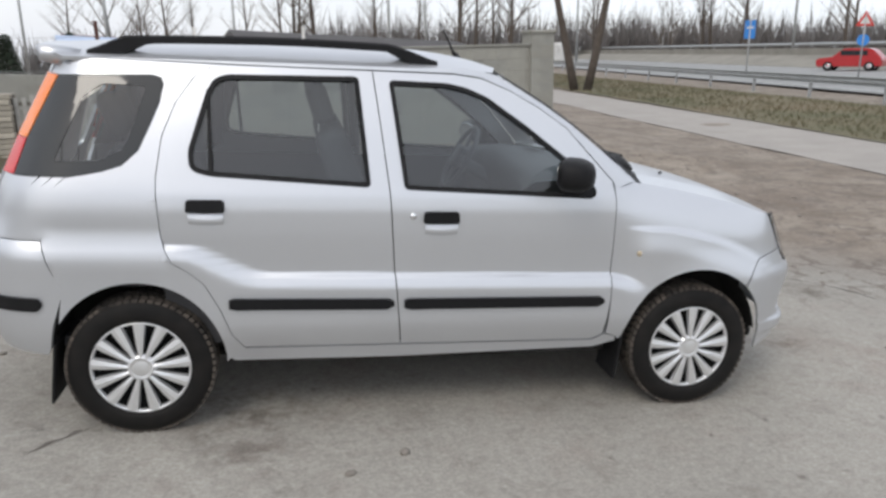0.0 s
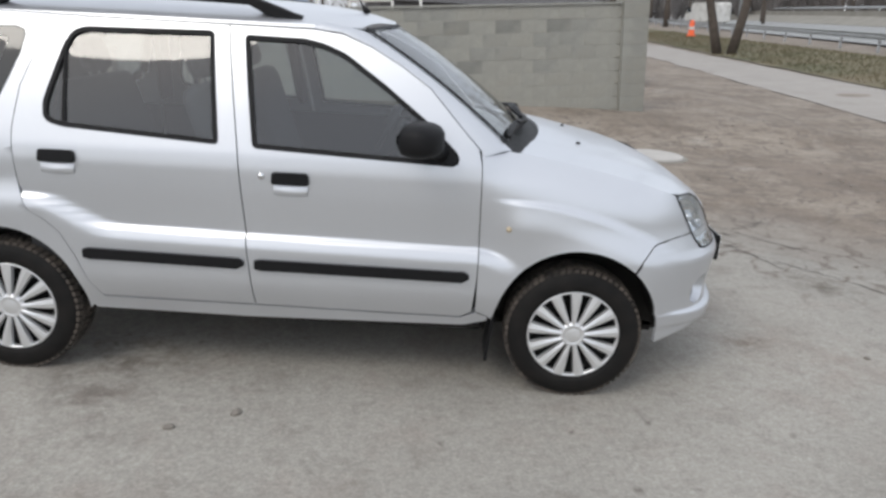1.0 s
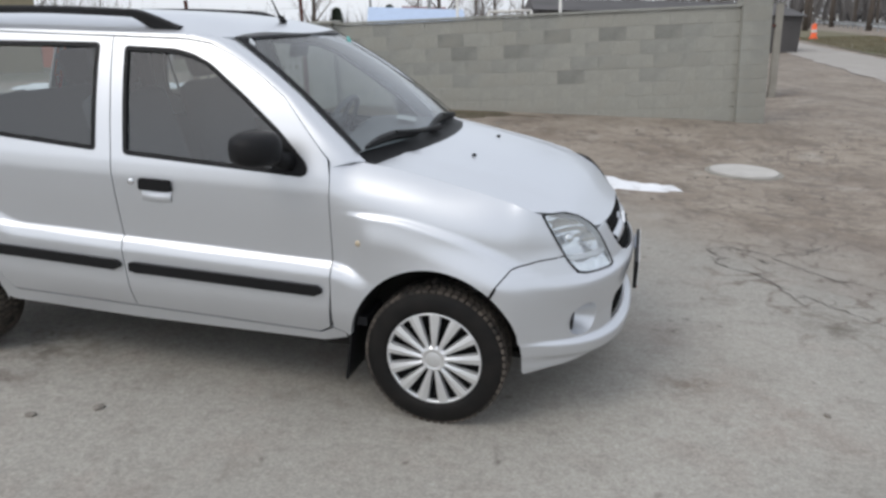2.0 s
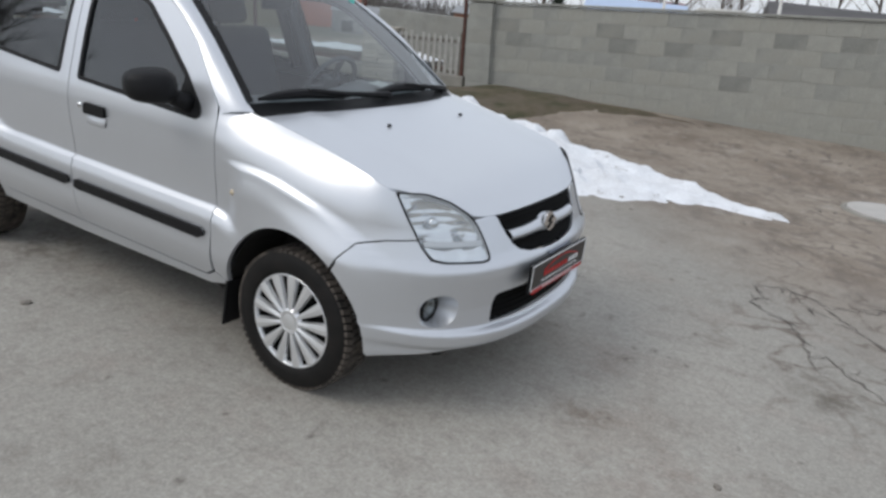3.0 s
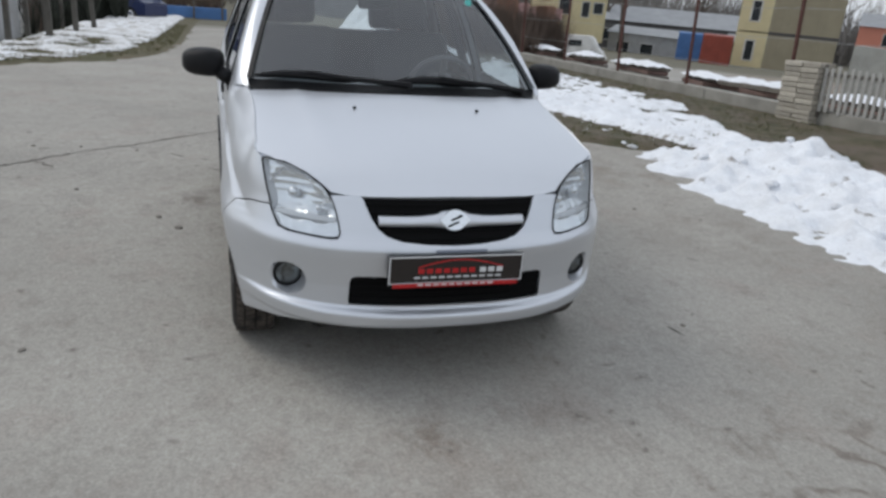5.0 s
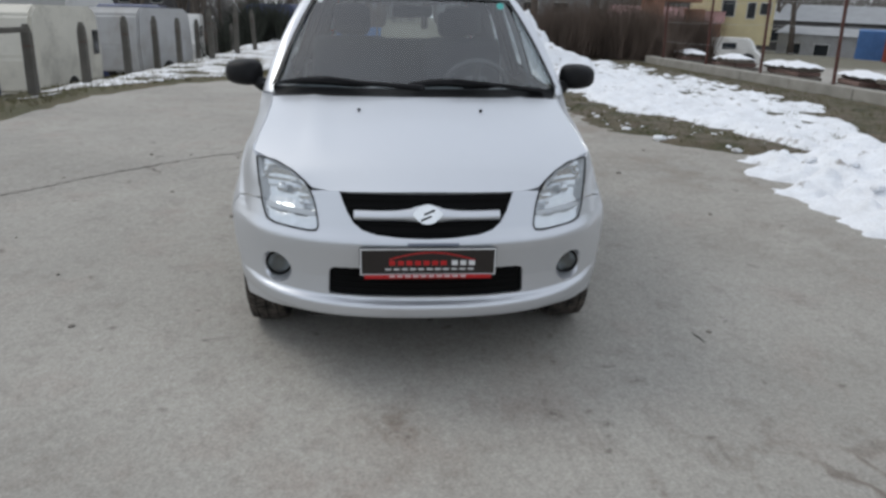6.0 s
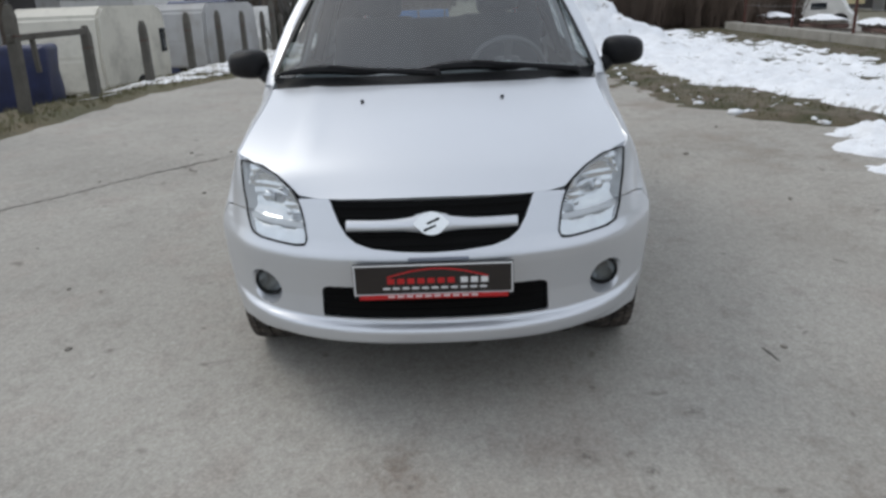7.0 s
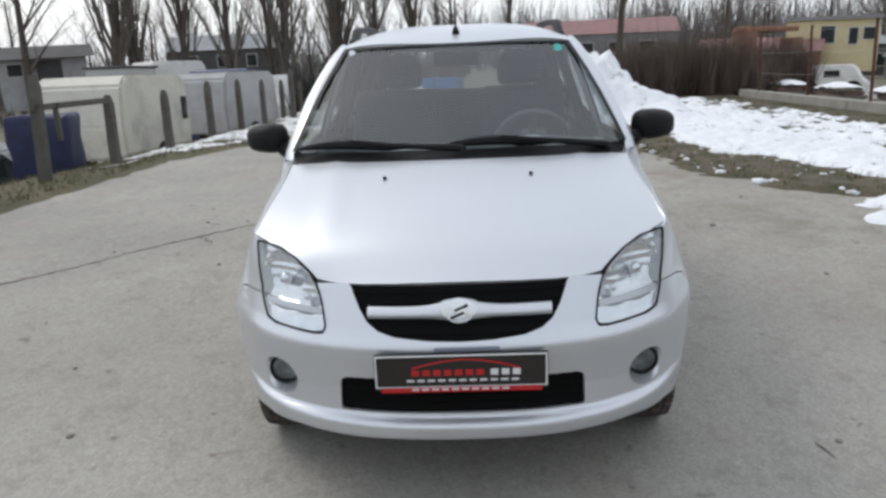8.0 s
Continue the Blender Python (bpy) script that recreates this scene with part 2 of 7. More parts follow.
def panel(name, polys, lift, cell, material, parent, flange=0.012, mirror=False, offset=0.0, label="", both=True, smooth=True):
    """A sheet over polygons in a plane (u, v), cut into cells, lifted onto a surface, with its rim turned in.
    mirror: join the copy at -y. offset: metres along the normal."""
    if polys and not isinstance(polys[0][0], (tuple, list)):
        polys = [polys]
    cu, cv = cell if isinstance(cell, tuple) else (cell, cell)
    index, uv, faces = {}, [], []

    def vid(p):
        k = (round(p[0], 5), round(p[1], 5))
        if k not in index:
            index[k] = len(uv)
            uv.append(k)
        return index[k]

    for poly in polys:
        us, vs = [p[0] for p in poly], [p[1] for p in poly]
        for i in range(math.floor(min(us) / cu), math.ceil(max(us) / cu)):
            col = clip(clip(poly, 0, i * cu, False), 0, (i + 1) * cu, True)
            if len(col) < 3:
                continue
            for j in range(math.floor(min(p[1] for p in col) / cv), math.ceil(max(p[1] for p in col) / cv)):
                q = clip(clip(col, 1, j * cv, False), 1, (j + 1) * cv, True)
                ids = [vid(p) for p in q]
                ids = [a for k, a in enumerate(ids) if a != ids[k - 1]]
                if len(set(ids)) >= 3 and len(set(ids)) == len(ids):
                    ar = sum(uv[ids[k - 1]][0] * uv[ids[k]][1] - uv[ids[k]][0] * uv[ids[k - 1]][1] for k in range(len(ids)))
                    if abs(ar) > 1e-9:
                        faces.append(ids if ar > 0 else ids[::-1])
    e = 1e-4
    pos, nor = [], []
    for u, v in uv:
        p = np.array(lift(u, v), float)
        a = np.array(lift(u + e, v), float) - np.array(lift(u - e, v), float)
        b = np.array(lift(u, v + e), float) - np.array(lift(u, v - e), float)
        k = np.cross(a, b)
        k = k / (np.linalg.norm(k) + 1e-15)
        pos.append(p + k * offset)
        nor.append(k)
    verts, out = list(pos), [tuple(f) for f in faces]
    flat = None
    if flange > 0:
        count = {}
        for f in faces:
            for k in range(len(f)):
                ed = (f[k - 1], f[k])
                count[tuple(sorted(ed))] = count.get(tuple(sorted(ed)), 0) + 1
        flat = len(out)
        rim = []
        for f in faces:
            for k in range(len(f)):
                a, b = f[k - 1], f[k]
                if count[tuple(sorted((a, b)))] == 1 and not (mirror and abs(pos[a][1]) < 1e-4 and abs(pos[b][1]) < 1e-4):
                    rim.append((a, b))
        for a, b in rim:
            s = len(verts)
            verts += [pos[a], pos[b], pos[b] - nor[b] * flange, pos[a] - nor[a] * flange]
            out.append((s + 1, s, s + 3, s + 2))
    if mirror:
        n = len(verts)
        main = out[:flat] if flat is not None else out
        rest = out[flat:] if flat is not None else []
        copy = {}
        nv = list(verts)
        for i, v in enumerate(verts):
            if abs(v[1]) < 1e-6 and i < len(pos):
                copy[i] = i
            else:
                copy[i] = len(nv)
                nv.append(np.array([v[0], -v[1], v[2]]))
        main2 = [tuple(copy[i] for i in f[::-1]) for f in main]
        rest2 = [tuple(copy[i] for i in f[::-1]) for f in rest]
        out = main + main2 + rest + rest2
        flat = len(main) * 2 if flat is not None else None
        verts = nv
    return mesh_obj(name, verts, out, material, parent, smooth, label, flat)

# ---- the car: x forward, rear axle at x = 0, right side at -y ----


def sm(t):
    t = min(max(t, 0.0), 1.0)
    return t * t * (3 - 2 * t)


def curve(x, xs, ys):
    """Smooth line through the points, without overshoot."""
    n = len(xs)
    if x <= xs[0]:
        return ys[0]
    if x >= xs[-1]:
        return ys[-1]
    i = 0
    while xs[i + 1] < x:
        i += 1

    def slope(k):
        if k == 0 or k == n - 1:
            j = min(k, n - 2)
            return (ys[j + 1] - ys[j]) / (xs[j + 1] - xs[j])
        a = (ys[k] - ys[k - 1]) / (xs[k] - xs[k - 1])
        b = (ys[k + 1] - ys[k]) / (xs[k + 1] - xs[k])
        return 0.0 if a * b <= 0 else 2 * a * b / (a + b)
    h = xs[i + 1] - xs[i]
    t = (x - xs[i]) / h
    return ((1 + 2 * t) * (1 - t) ** 2 * ys[i] + t * (1 - t) ** 2 * h * slope(i) + t * t * (3 - 2 * t) * ys[i + 1] + t * t * (t - 1) * h * slope(i + 1))


def hood_mid(x):
    return curve(x, [1.9, 2.1, 2.25, 2.38, 2.55, 2.7, 2.8, 2.85, 2.9, 2.95, 2.985, 3.05],
                     [1.085, 1.058, 1.033, 1.008, 0.972, 0.93, 0.895, 0.872, 0.842, 0.805, 0.782, 0.72])


def hood_z(x, y):
    return hood_mid(x) - 0.04 * (y / 0.68) ** 2 - 0.021 * sm((x - 2.85) / 0.09) * (y / 0.45) ** 2


def nose(z):
    return np.interp(z, [0.2, 0.282, 0.290, 0.300, 0.335, 0.346, 0.353, 0.358, 0.364, 0.45, 0.52, 0.575, 0.60, 0.615, 0.632, 0.652, 0.675, 0.72, 0.77, 0.80, 0.88, 0.95],
                     [2.97, 3.05, 3.074, 3.086, 3.093, 3.091, 3.084, 3.066, 3.056, 3.054, 3.066, 3.078, 3.080, 3.075, 3.060, 3.045, 3.035, 3.014, 2.99, 2.972, 2.92, 2.87])


def tail(z):
    return np.interp(z, [0.25, 0.35, 0.5, 0.7, 0.8, 0.85, 1.0, 1.4, 1.5], [-0.56, -0.63, -0.68, -0.67, -0.65, -0.61, -0.57, -0.38, -0.34])


def side_full(x, z, shoulder=True):
    """Half width of the body before its ends are drawn in."""
    w = curve(z, [0.0, 0.2, 0.3, 0.45, 0.58, 0.66, 0.75, 0.83, 0.9, 0.96, 1.0, 1.43, 1.52, 1.6],
                  [0.70, 0.745, 0.766, 0.778, 0.781, 0.783, 0.789, 0.794, 0.795, 0.788, 0.777, 0.613, 0.55, 0.45])
    cz = np.interp(x, [-0.6, 0.118, 0.197, 0.341, 0.425, 1.0, 1.947, 2.013, 2.1], [0.80, 0.785, 0.78, 0.709, 0.668, 0.658, 0.645, 0.628, 0.58])
    w += (0.018 * sm((cz - 0.008 - z) / 0.011) + 0.017 * sm((cz - 0.008 - z) / 0.06)) * sm((z - 0.26) / 0.2) * (1 - sm((x - 2.0) / 0.13))
    fz = curve(x, [1.95, 2.18, 2.41, 2.55, 2.65, 2.8], [0.852, 0.845, 0.80, 0.75, 0.70, 0.61])
    w += (0.016 * sm((fz - z) / 0.014) + 0.02 * sm((fz - z) / 0.12)) * sm((x - 1.99) / 0.13) * (1 - sm((x - 2.62) / 0.2))
    w += 0.024 * sm((x - 2.1) / 0.35) * (1 - sm((z - 0.60) / 0.16))
    if x > 1.9 and shoulder:
        zt = hood_mid(x) - 0.04
        r = min(max(x - 2.2, 0.0) / (nose(zt) - 2.2), 0.97)
        tip = curve(x, [1.95, 2.05, 2.15, 2.25, 2.35, 2.45, 2.55, 2.65, 2.73], [0.735, 0.708, 0.694, 0.690, 0.690, 0.693, 0.698, 0.699, 0.682]) / (1 - r ** 4) ** (1 / 2.4)
        d = max(0.0, side_full(x, zt, False) - tip) * sm((x - 1.9) / 0.1) * (1 - sm((x - 2.62) / 0.12))
        u = (z - (zt - 0.19)) / 0.19
        if u > 0:
            w -= d * u ** 1.9
    return w


def side_w(x, z):
    w = side_full(x, z)
    if x > 2.2:
        r = min((x - 2.2) / (nose(z) - 2.2), 0.9995)
        w *= (1 - r ** 4) ** (1 / 2.4)
    if x < 0.1:
        r = min((0.1 - x) / (0.1 - tail(z)), 0.9995)
        w *= (1 - r ** 6) ** (1 / 3)
    return w


def on_side(x, z):
    return (x, -side_w(x, z), z)


def on_front(a, z):
    """Surface of the car's nose at the angle a (degrees from straight ahead, to the left) and height z."""
    t = radians(abs(a))
    lip = 0.034 * min(abs(a) / 62, 1.2) ** 2 * (1 - sm((z - 0.36) / 0.08)) * sm((z - 0.27) / 0.04)
    n = nose(z - lip)
    if z < 0.42:
        n = n + (3.052 - n) * sm((abs(a) - 60) / 18)
    x = 2.2 + (n - 2.2) * math.sqrt(max(math.cos(t), 1e-6))
    return (x, math.copysign(side_full(x, z) * math.sin(t) ** (1 / 1.2), a), z)


def ang_y(y, z):
    lo, hi = 0.0, 88.0
    for _ in range(40):
        m = (lo + hi) / 2
        lo, hi = (m, hi) if on_front(m, z)[1] < y else (lo, m)
    return lo


def ang_x(x, z):
    lo, hi = 0.0, 89.9
    for _ in range(40):
        m = (lo + hi) / 2
        lo, hi = (m, hi) if on_front(m, z)[0] > x else (lo, m)
    return lo


def roof_mid(x):
    return curve(x, [-0.5, -0.2, 0.2, 0.6, 1.0, 1.25, 1.386, 1.46, 1.54], [1.506, 1.531, 1.551, 1.559, 1.553, 1.535, 1.512, 1.492, 1.464])


def on_roof(x, y):
    zr = roof_mid(x)
    edge = np.interp(x, [1.2, 1.46], [1.464, 1.444])
    return (x, y, zr - max(zr - edge, 0.0) * min(abs(y) / 0.593, 1.0) ** 4)


def ring_strip(name, outer, inner, lift, material, parent, offset, depth, label=""):
    """A band between two rings of equal count, lifted onto a surface, with its inner and outer edges turned in."""
    def fine(ring):
        out = []
        for i in range(len(ring)):
            a, b = ring[i], ring[(i + 1) % len(ring)]
            for k in range(4):
                out.append((a[0] + (b[0] - a[0]) * k / 4, a[1] + (b[1] - a[1]) * k / 4))
        return out
    e = 1e-4
    verts, faces = [], []
    ro, ri = fine(outer), fine(inner)
    n = len(ro)
    for p, q in zip(ro, ri):
        for (u, v), o in ((p, offset - depth), (p, offset), (q, offset), (q, offset - depth)):
            a = np.array(lift(u + e, v), float) - np.array(lift(u - e, v), float)
            b = np.array(lift(u, v + e), float) - np.array(lift(u, v - e), float)
            k = np.cross(a, b)
            verts.append(np.array(lift(u, v), float) + o * k / (np.linalg.norm(k) + 1e-15))
    for i in range(n):
        a, b = i * 4, ((i + 1) % n) * 4
        for j in range(3):
            faces.append((a + j, b + j, b + j + 1, a + j + 1))
    return mesh_obj(name, verts, faces, material, parent, False, label)


def mirrored(ob, parent=None):
    """A twin of a right-hand part on the left."""
    me = ob.data
    verts = [(v.co.x, -v.co.y, v.co.z) for v in me.vertices]
    faces = [tuple(reversed(p.vertices)) for p in me.polygons]
    m2 = bpy.data.meshes.new(me.name)
    m2.from_pydata(verts, [], faces)
    for k in me.materials:
        m2.materials.append(k)
    for p, q in zip(me.polygons, m2.polygons):
        q.use_smooth = p.use_smooth
        q.material_index = p.material_index
    o2 = new(ob.name.split(".")[0], m2)
    o2.parent = parent or ob.parent
    if "label" in ob:
        o2["label"] = ob["label"]
    return o2


def loft(name, a, b, n, bulge, out, material, parent, label=""):
    """A strip between two polylines of equal length, bowed out by bulge along the vector out."""
    verts, faces = [], []
    o = Vector(out).normalized()
    for p, q in zip(a, b):
        for k in range(n + 1):
            t = k / n
            verts.append(Vector(p).lerp(Vector(q), t) + o * bulge * 4 * t * (1 - t))
    for i in range(len(a) - 1):
        for k in range(n):
            s = i * (n + 1) + k
            faces.append((s, s + 1, s + n + 2, s + n + 1))
    return mesh_obj(name, verts, faces, material, parent, True, label)


car = empty("car", "silver five-door compact car with black roof rails on worn asphalt", "car")

ARCH_R = [(0.0 + 0.33 * math.cos(radians(a)), 0.29 + 0.345 * math.sin(radians(a))) for a in range(-2, 152, 6)]
ARCH_F = [(2.362 + 0.345 * math.cos(radians(a)), 0.295 + 0.368 * math.sin(radians(a))) for a in range(52, 184, 6)]

RDOOR_BACK = [(0.36, 1.452), (0.285, 1.442), (0.228, 1.408), (0.159, 1.31), (0.11, 1.185), (0.088, 1.035), (0.089, 0.961), (0.101, 0.81),
              (0.117, 0.755), (0.14, 0.711), (0.193, 0.678), (0.255, 0.625), (0.314, 0.514), (0.352, 0.413), (0.398, 0.35)]
GAP = 0.0035
rdoor_outer = [(x + GAP, z) for x, z in RDOOR_BACK] + [(1.032, 0.345), (1.0, 0.667), (0.975, 0.988), (0.912, 1.450)]
fdoor_outer = [(1.037, 0.345), (1.885, 0.338), (1.93, 0.366), (1.943, 0.527), (1.943, 0.655), (1.937, 0.972), (1.922, 1.038), (1.866, 1.095),
               (1.722, 1.250), (1.60, 1.330), (1.482, 1.392), (1.364, 1.436), (1.25, 1.448), (0.917, 1.450), (0.980, 0.988), (1.005, 0.667)]
rwin = rounded([(0.208, 1.13), (0.213, 1.075), (0.234, 1.055), (0.29, 1.042), (0.90, 1.006), (0.856, 1.424), (0.346, 1.415), (0.30, 1.397), (0.272, 1.345)], 0.02)
fwin = rounded([(1.038, 0.999), (1.83, 0.968), (1.848, 0.995), (1.835, 1.02), (1.716, 1.128), (1.549, 1.252), (1.384, 1.362), (1.30, 1.395), (1.22, 1.411), (0.981, 1.415)], 0.02)


def moulding(parent, x0, x1, z0, z1):
    z = lambda x: z0 + (z1 - z0) * (x - x0) / (x1 - x0)
    poly = [(x0, z(x0) - 0.019), (x0 + 0.03, z(x0) - 0.026)] + [(x, z(x) - 0.024) for x in np.linspace(x0 + 0.1, x1 - 0.1, 6)] + \
           [(x1 - 0.03, z(x1) - 0.024), (x1, z(x1) - 0.008), (x1, z(x1) + 0.008), (x1 - 0.02, z(x1) + 0.02)] + \
           [(x, z(x) + 0.02) for x in np.linspace(x1 - 0.1, x0 + 0.1, 6)] + [(x0 + 0.02, z(x0) + 0.02), (x0, z(x0) + 0.014)]
    return panel("side_moulding", poly, on_side, 0.06, BLACK_PLASTIC, parent, flange=0.016, offset=0.014, label="black plastic rub strip")


def door_handle(parent, x0, x1, z):
    grip = panel("handle", rounded([(x0, z - 0.024), (x1, z - 0.024), (x1 - 0.003, z + 0.018), (x1 - 0.012, z + 0.024), (x0 + 0.012, z + 0.024), (x0 + 0.003, z + 0.018)], 0.012),
                 on_side, 0.03, BLACK_PLASTIC, parent, flange=0.018, offset=0.015, label="black plastic pull handle")
    # scoop under the grip, its floor facing upwards
    verts, faces = [], []
    n = 8
    for i in range(n + 1):
        x = x0 + 0.008 + (x1 - x0 - 0.014) * i / n
        edge = math.sin(math.pi * min(max(i / n, 0.04), 0.96)) ** 0.35
        for k, (dz, o) in enumerate(((-0.026, 0.0015), (-0.045, 0.010), (-0.062, 0.013), (-0.072, 0.003))):
            verts.append((x, -side_w(x, z + dz) - o * edge, z - 0.024 + (dz + 0.024) * (0.85 + 0.15 * edge)))
    for i in range(n):
        for k in range(3):
            s = i * 4 + k
            faces.append((s, s + 1, s + 5, s + 4))
    mesh_obj("handle_scoop", verts, faces, SILVER, parent, True)
    return grip


def build_door(kind, outer, win, cut, side):
    d = panel(kind, c_split(outer, win, cut), on_side, (0.05, 0.009), SILVER, car, flange=0.02)
    frame_in = inset(win, 0.016)
    ring_strip("window_seal", inset(win, -0.002), frame_in, on_side, BLACK_PLASTIC, d, 0.0035, 0.014, "black rubber window seal")
    panel("window_glass", inset(win, 0.010), on_side, 0.12, SIDE_GLASS, d, flange=0.0, offset=-0.006, label="tinted side window")
    return d


rear_door = build_door("rear_door", rdoor_outer, rwin, 0.585, -1)
front_door = build_door("front_door", fdoor_outer, fwin, 1.26, -1)
moulding(rear_door, 0.348, 1.0, 0.545, 0.534)
moulding(front_door, 1.042, 1.912, 0.533, 0.526)
door_handle(rear_door, 0.196, 0.341, 0.93)
door_handle(front_door, 1.113, 1.262, 0.888)
v, f = lathe([(0.0, 0.006), (0.011, 0.006), (0.014, 0.0)], 14, Matrix.Translation((1.072, -side_w(1.072, 0.892), 0.892)) @ pose(0, 0, 0, 90))
mesh_obj("lock_barrel", v, f, CHROME, front_door, True)
# slim divider before the rear door's fixed quarter light
loft("window_divider", [(0.283, -side_w(0.283, 1.043) - 0.002, 1.043), (0.272, -side_w(0.27, 1.36) - 0.002, 1.36)],
     [(0.301, -side_w(0.301, 1.043) - 0.002, 1.043), (0.286, -side_w(0.286, 1.36) - 0.002, 1.36)], 2, 0.004, (0, -1, 0), BLACK_PLASTIC, rear_door)
# black corner behind the mirror
panel("mirror_sail", [(1.70, 0.985), (1.842, 0.975), (1.848, 0.995), (1.825, 1.03), (1.715, 1.128)], on_side, 0.06, BLACK_PLASTIC, front_door, flange=0.014, offset=0.005)

quarter = panel("rear_quarter_panel", RDOOR_BACK + [(0.335, 0.287)] + ARCH_R + [(-0.26, 0.60), (-0.292, 0.695), (-0.322, 0.795), (-0.535, 0.80), (-0.52, 0.9), (-0.475, 1.03),
                (-0.418, 1.028), (-0.214, 1.03), (-0.098, 1.052), (-0.029, 1.075), (0.03, 1.13), (0.07, 1.22), (0.104, 1.305), (0.118, 1.375), (0.108, 1.398), (0.076, 1.408),
                (-0.268, 1.396), (-0.32, 1.40), (-0.34, 1.462)][::1], on_side, 0.045, SILVER, car, flange=0.02)
qglass = [(-0.420, 1.031), (-0.214, 1.033), (-0.098, 1.055), (-0.031, 1.078), (0.027, 1.132), (0.067, 1.22), (0.101, 1.305), (0.114, 1.373), (0.105, 1.395), (0.076, 1.404), (-0.268, 1.392), (-0.378, 1.158)]
qclear = rounded([(-0.27, 1.085), (-0.10, 1.095), (-0.02, 1.14), (0.055, 1.365), (-0.10, 1.37), (-0.17, 1.32)], 0.02)
panel("quarter_window_border", c_split(qglass, qclear, -0.056), on_side, 0.06, mat("black_enamel_glass", (0.02, 0.022, 0.022), 0.06, 0, vary=0.2, coat=0.5), quarter, flange=0.01, offset=0.001, label="black enamelled edge of the quarter window")
panel("quarter_window", qclear, on_side, 0.1, DARK_GLASS, quarter, flange=0.0, offset=-0.002, label="dark tinted fixed quarter window")
panel("rear_lamp_orange", [(-0.328, 1.400), (-0.270, 1.392), (-0.378, 1.163), (-0.440, 1.163)], on_side, 0.04, ORANGE, quarter, flange=0.02, offset=0.004, label="orange lens of the tall rear lamp")
panel("rear_lamp_red", [(-0.440, 1.160), (-0.379, 1.160), (-0.422, 1.031), (-0.483, 1.031)], on_side, 0.04, RED_LENS, quarter, flange=0.02, offset=0.004, label="red lens of the tall rear lamp")

rear_bumper = panel("rear_bumper", [(-0.255, 0.60), (-0.262, 0.58), (-0.30, 0.47), (-0.325, 0.36), (-0.34, 0.335), (-0.56, 0.36), (-0.60, 0.5), (-0.60, 0.7), (-0.56, 0.795), (-0.326, 0.791), (-0.296, 0.695)],
                    on_side, 0.04, SILVER, car, flange=0.02)
panel("bumper_strip", rounded([(-0.60, 0.53), (-0.345, 0.526), (-0.33, 0.553), (-0.342, 0.577), (-0.60, 0.583)], 0.012), on_side, 0.05, BLACK_PLASTIC, rear_bumper, flange=0.014, offset=0.012)

sill = panel("sill", [(0.36, 0.285), (1.02, 0.279), (1.9, 0.295), (2.0, 0.325), (1.995, 0.345), (1.945, 0.36), (1.89, 0.331), (1.04, 0.338), (0.402, 0.343), (0.36, 0.39), (0.343, 0.30)], on_side, 0.06, SILVER, car, flange=0.03)

HL_OUT = [(0.636, 0.655), (0.655, 0.70), (0.672, 0.785), (0.684, 0.876)]
HL_TOP = [(0.60, 0.872), (0.53, 0.845), (0.474, 0.803), (0.448, 0.765), (0.434, 0.72)]
HL_LOW = [(0.424, 0.66), (0.428, 0.642), (0.46, 0.637), (0.60, 0.645)]


def fx(y, z):
    return on_front(ang_y(y, z), z)[0]


fender_top = [(x, hood_mid(x) - 0.04) for x in np.linspace(2.06, 2.70, 12)]
fender = panel("front_fender", [(1.947, 0.366), (1.993, 0.349), (2.017, 0.33)] + ARCH_F[::-1][1:] + [(2.60, 0.630), (2.648, 0.688), (2.74, 0.712), (2.84, 0.722)] +
               [(fx(y, z) - 0.003, z) for y, z in HL_OUT[1:]] + fender_top[::-1] + [(2.0, 1.043), (1.933, 1.031), (1.9405, 0.972), (1.947, 0.655), (1.947, 0.527)],
               on_side, (0.03, 0.008), SILVER, car, flange=0.02)
v, f = lathe([(0.0, 0.008), (0.009, 0.007), (0.013, 0.0)], 12, Matrix.Translation((2.06, -side_w(2.06, 0.732), 0.732)) @ pose(0, 0, 0, 90))
mesh_obj("side_repeater", v, f, AMBER, fender, True)

for ob in (rear_door, front_door, quarter, rear_bumper, sill, fender):
    twin = mirrored(ob)
    for ch in list(ob.children):
        mirrored(ch, twin)

# pillars beside the windscreen, screen, roof
cant = panel("cant_rail", [(0.36, 1.458)] + [(x, np.interp(x, [0.4, 0.9, 1.25], [1.456, 1.456, 1.455])) for x in (0.6, 0.9, 1.1, 1.25)] + [(1.25, 1.468), (0.9, 1.468), (0.6, 1.468), (0.20, 1.466), (-0.2, 1.464), (0.2, 1.461)],
             on_side, 0.06, SILVER, car, flange=0.012)
mirrored(cant)
PILLAR_OUT = [(1.25, 1.455), (1.364, 1.442), (1.482, 1.396), (1.60, 1.334), (1.722, 1.254), (1.80, 1.172), (1.869, 1.098), (1.926, 1.040), (1.945, 1.01)]


def screen_edge(t):
    """Edge of the windscreen on the right, from the top (0) to the bottom (1)."""
    x = 1.435 + (2.02 - 1.435) * t
    z = 1.457 + (1.058 - 1.457) * t + 0.023 * math.sin(math.pi * t)
    return (x, -(0.543 + 0.165 * t), z)


outer_line = [(x, -side_w(x, z) - 0.001, z) for x, z in PILLAR_OUT]
inner_line = [(1.30, -0.555, 1.482)] + [screen_edge(t) for t in (0.03, 0.18, 0.36, 0.55, 0.69, 0.84, 0.97)] + [(2.055, -0.70, 1.028)]
pillar = loft("windscreen_pillar", outer_line, inner_line, 6, 0.012, (0.4, -0.6, 0.6), SILVER, car)
mirrored(pillar)

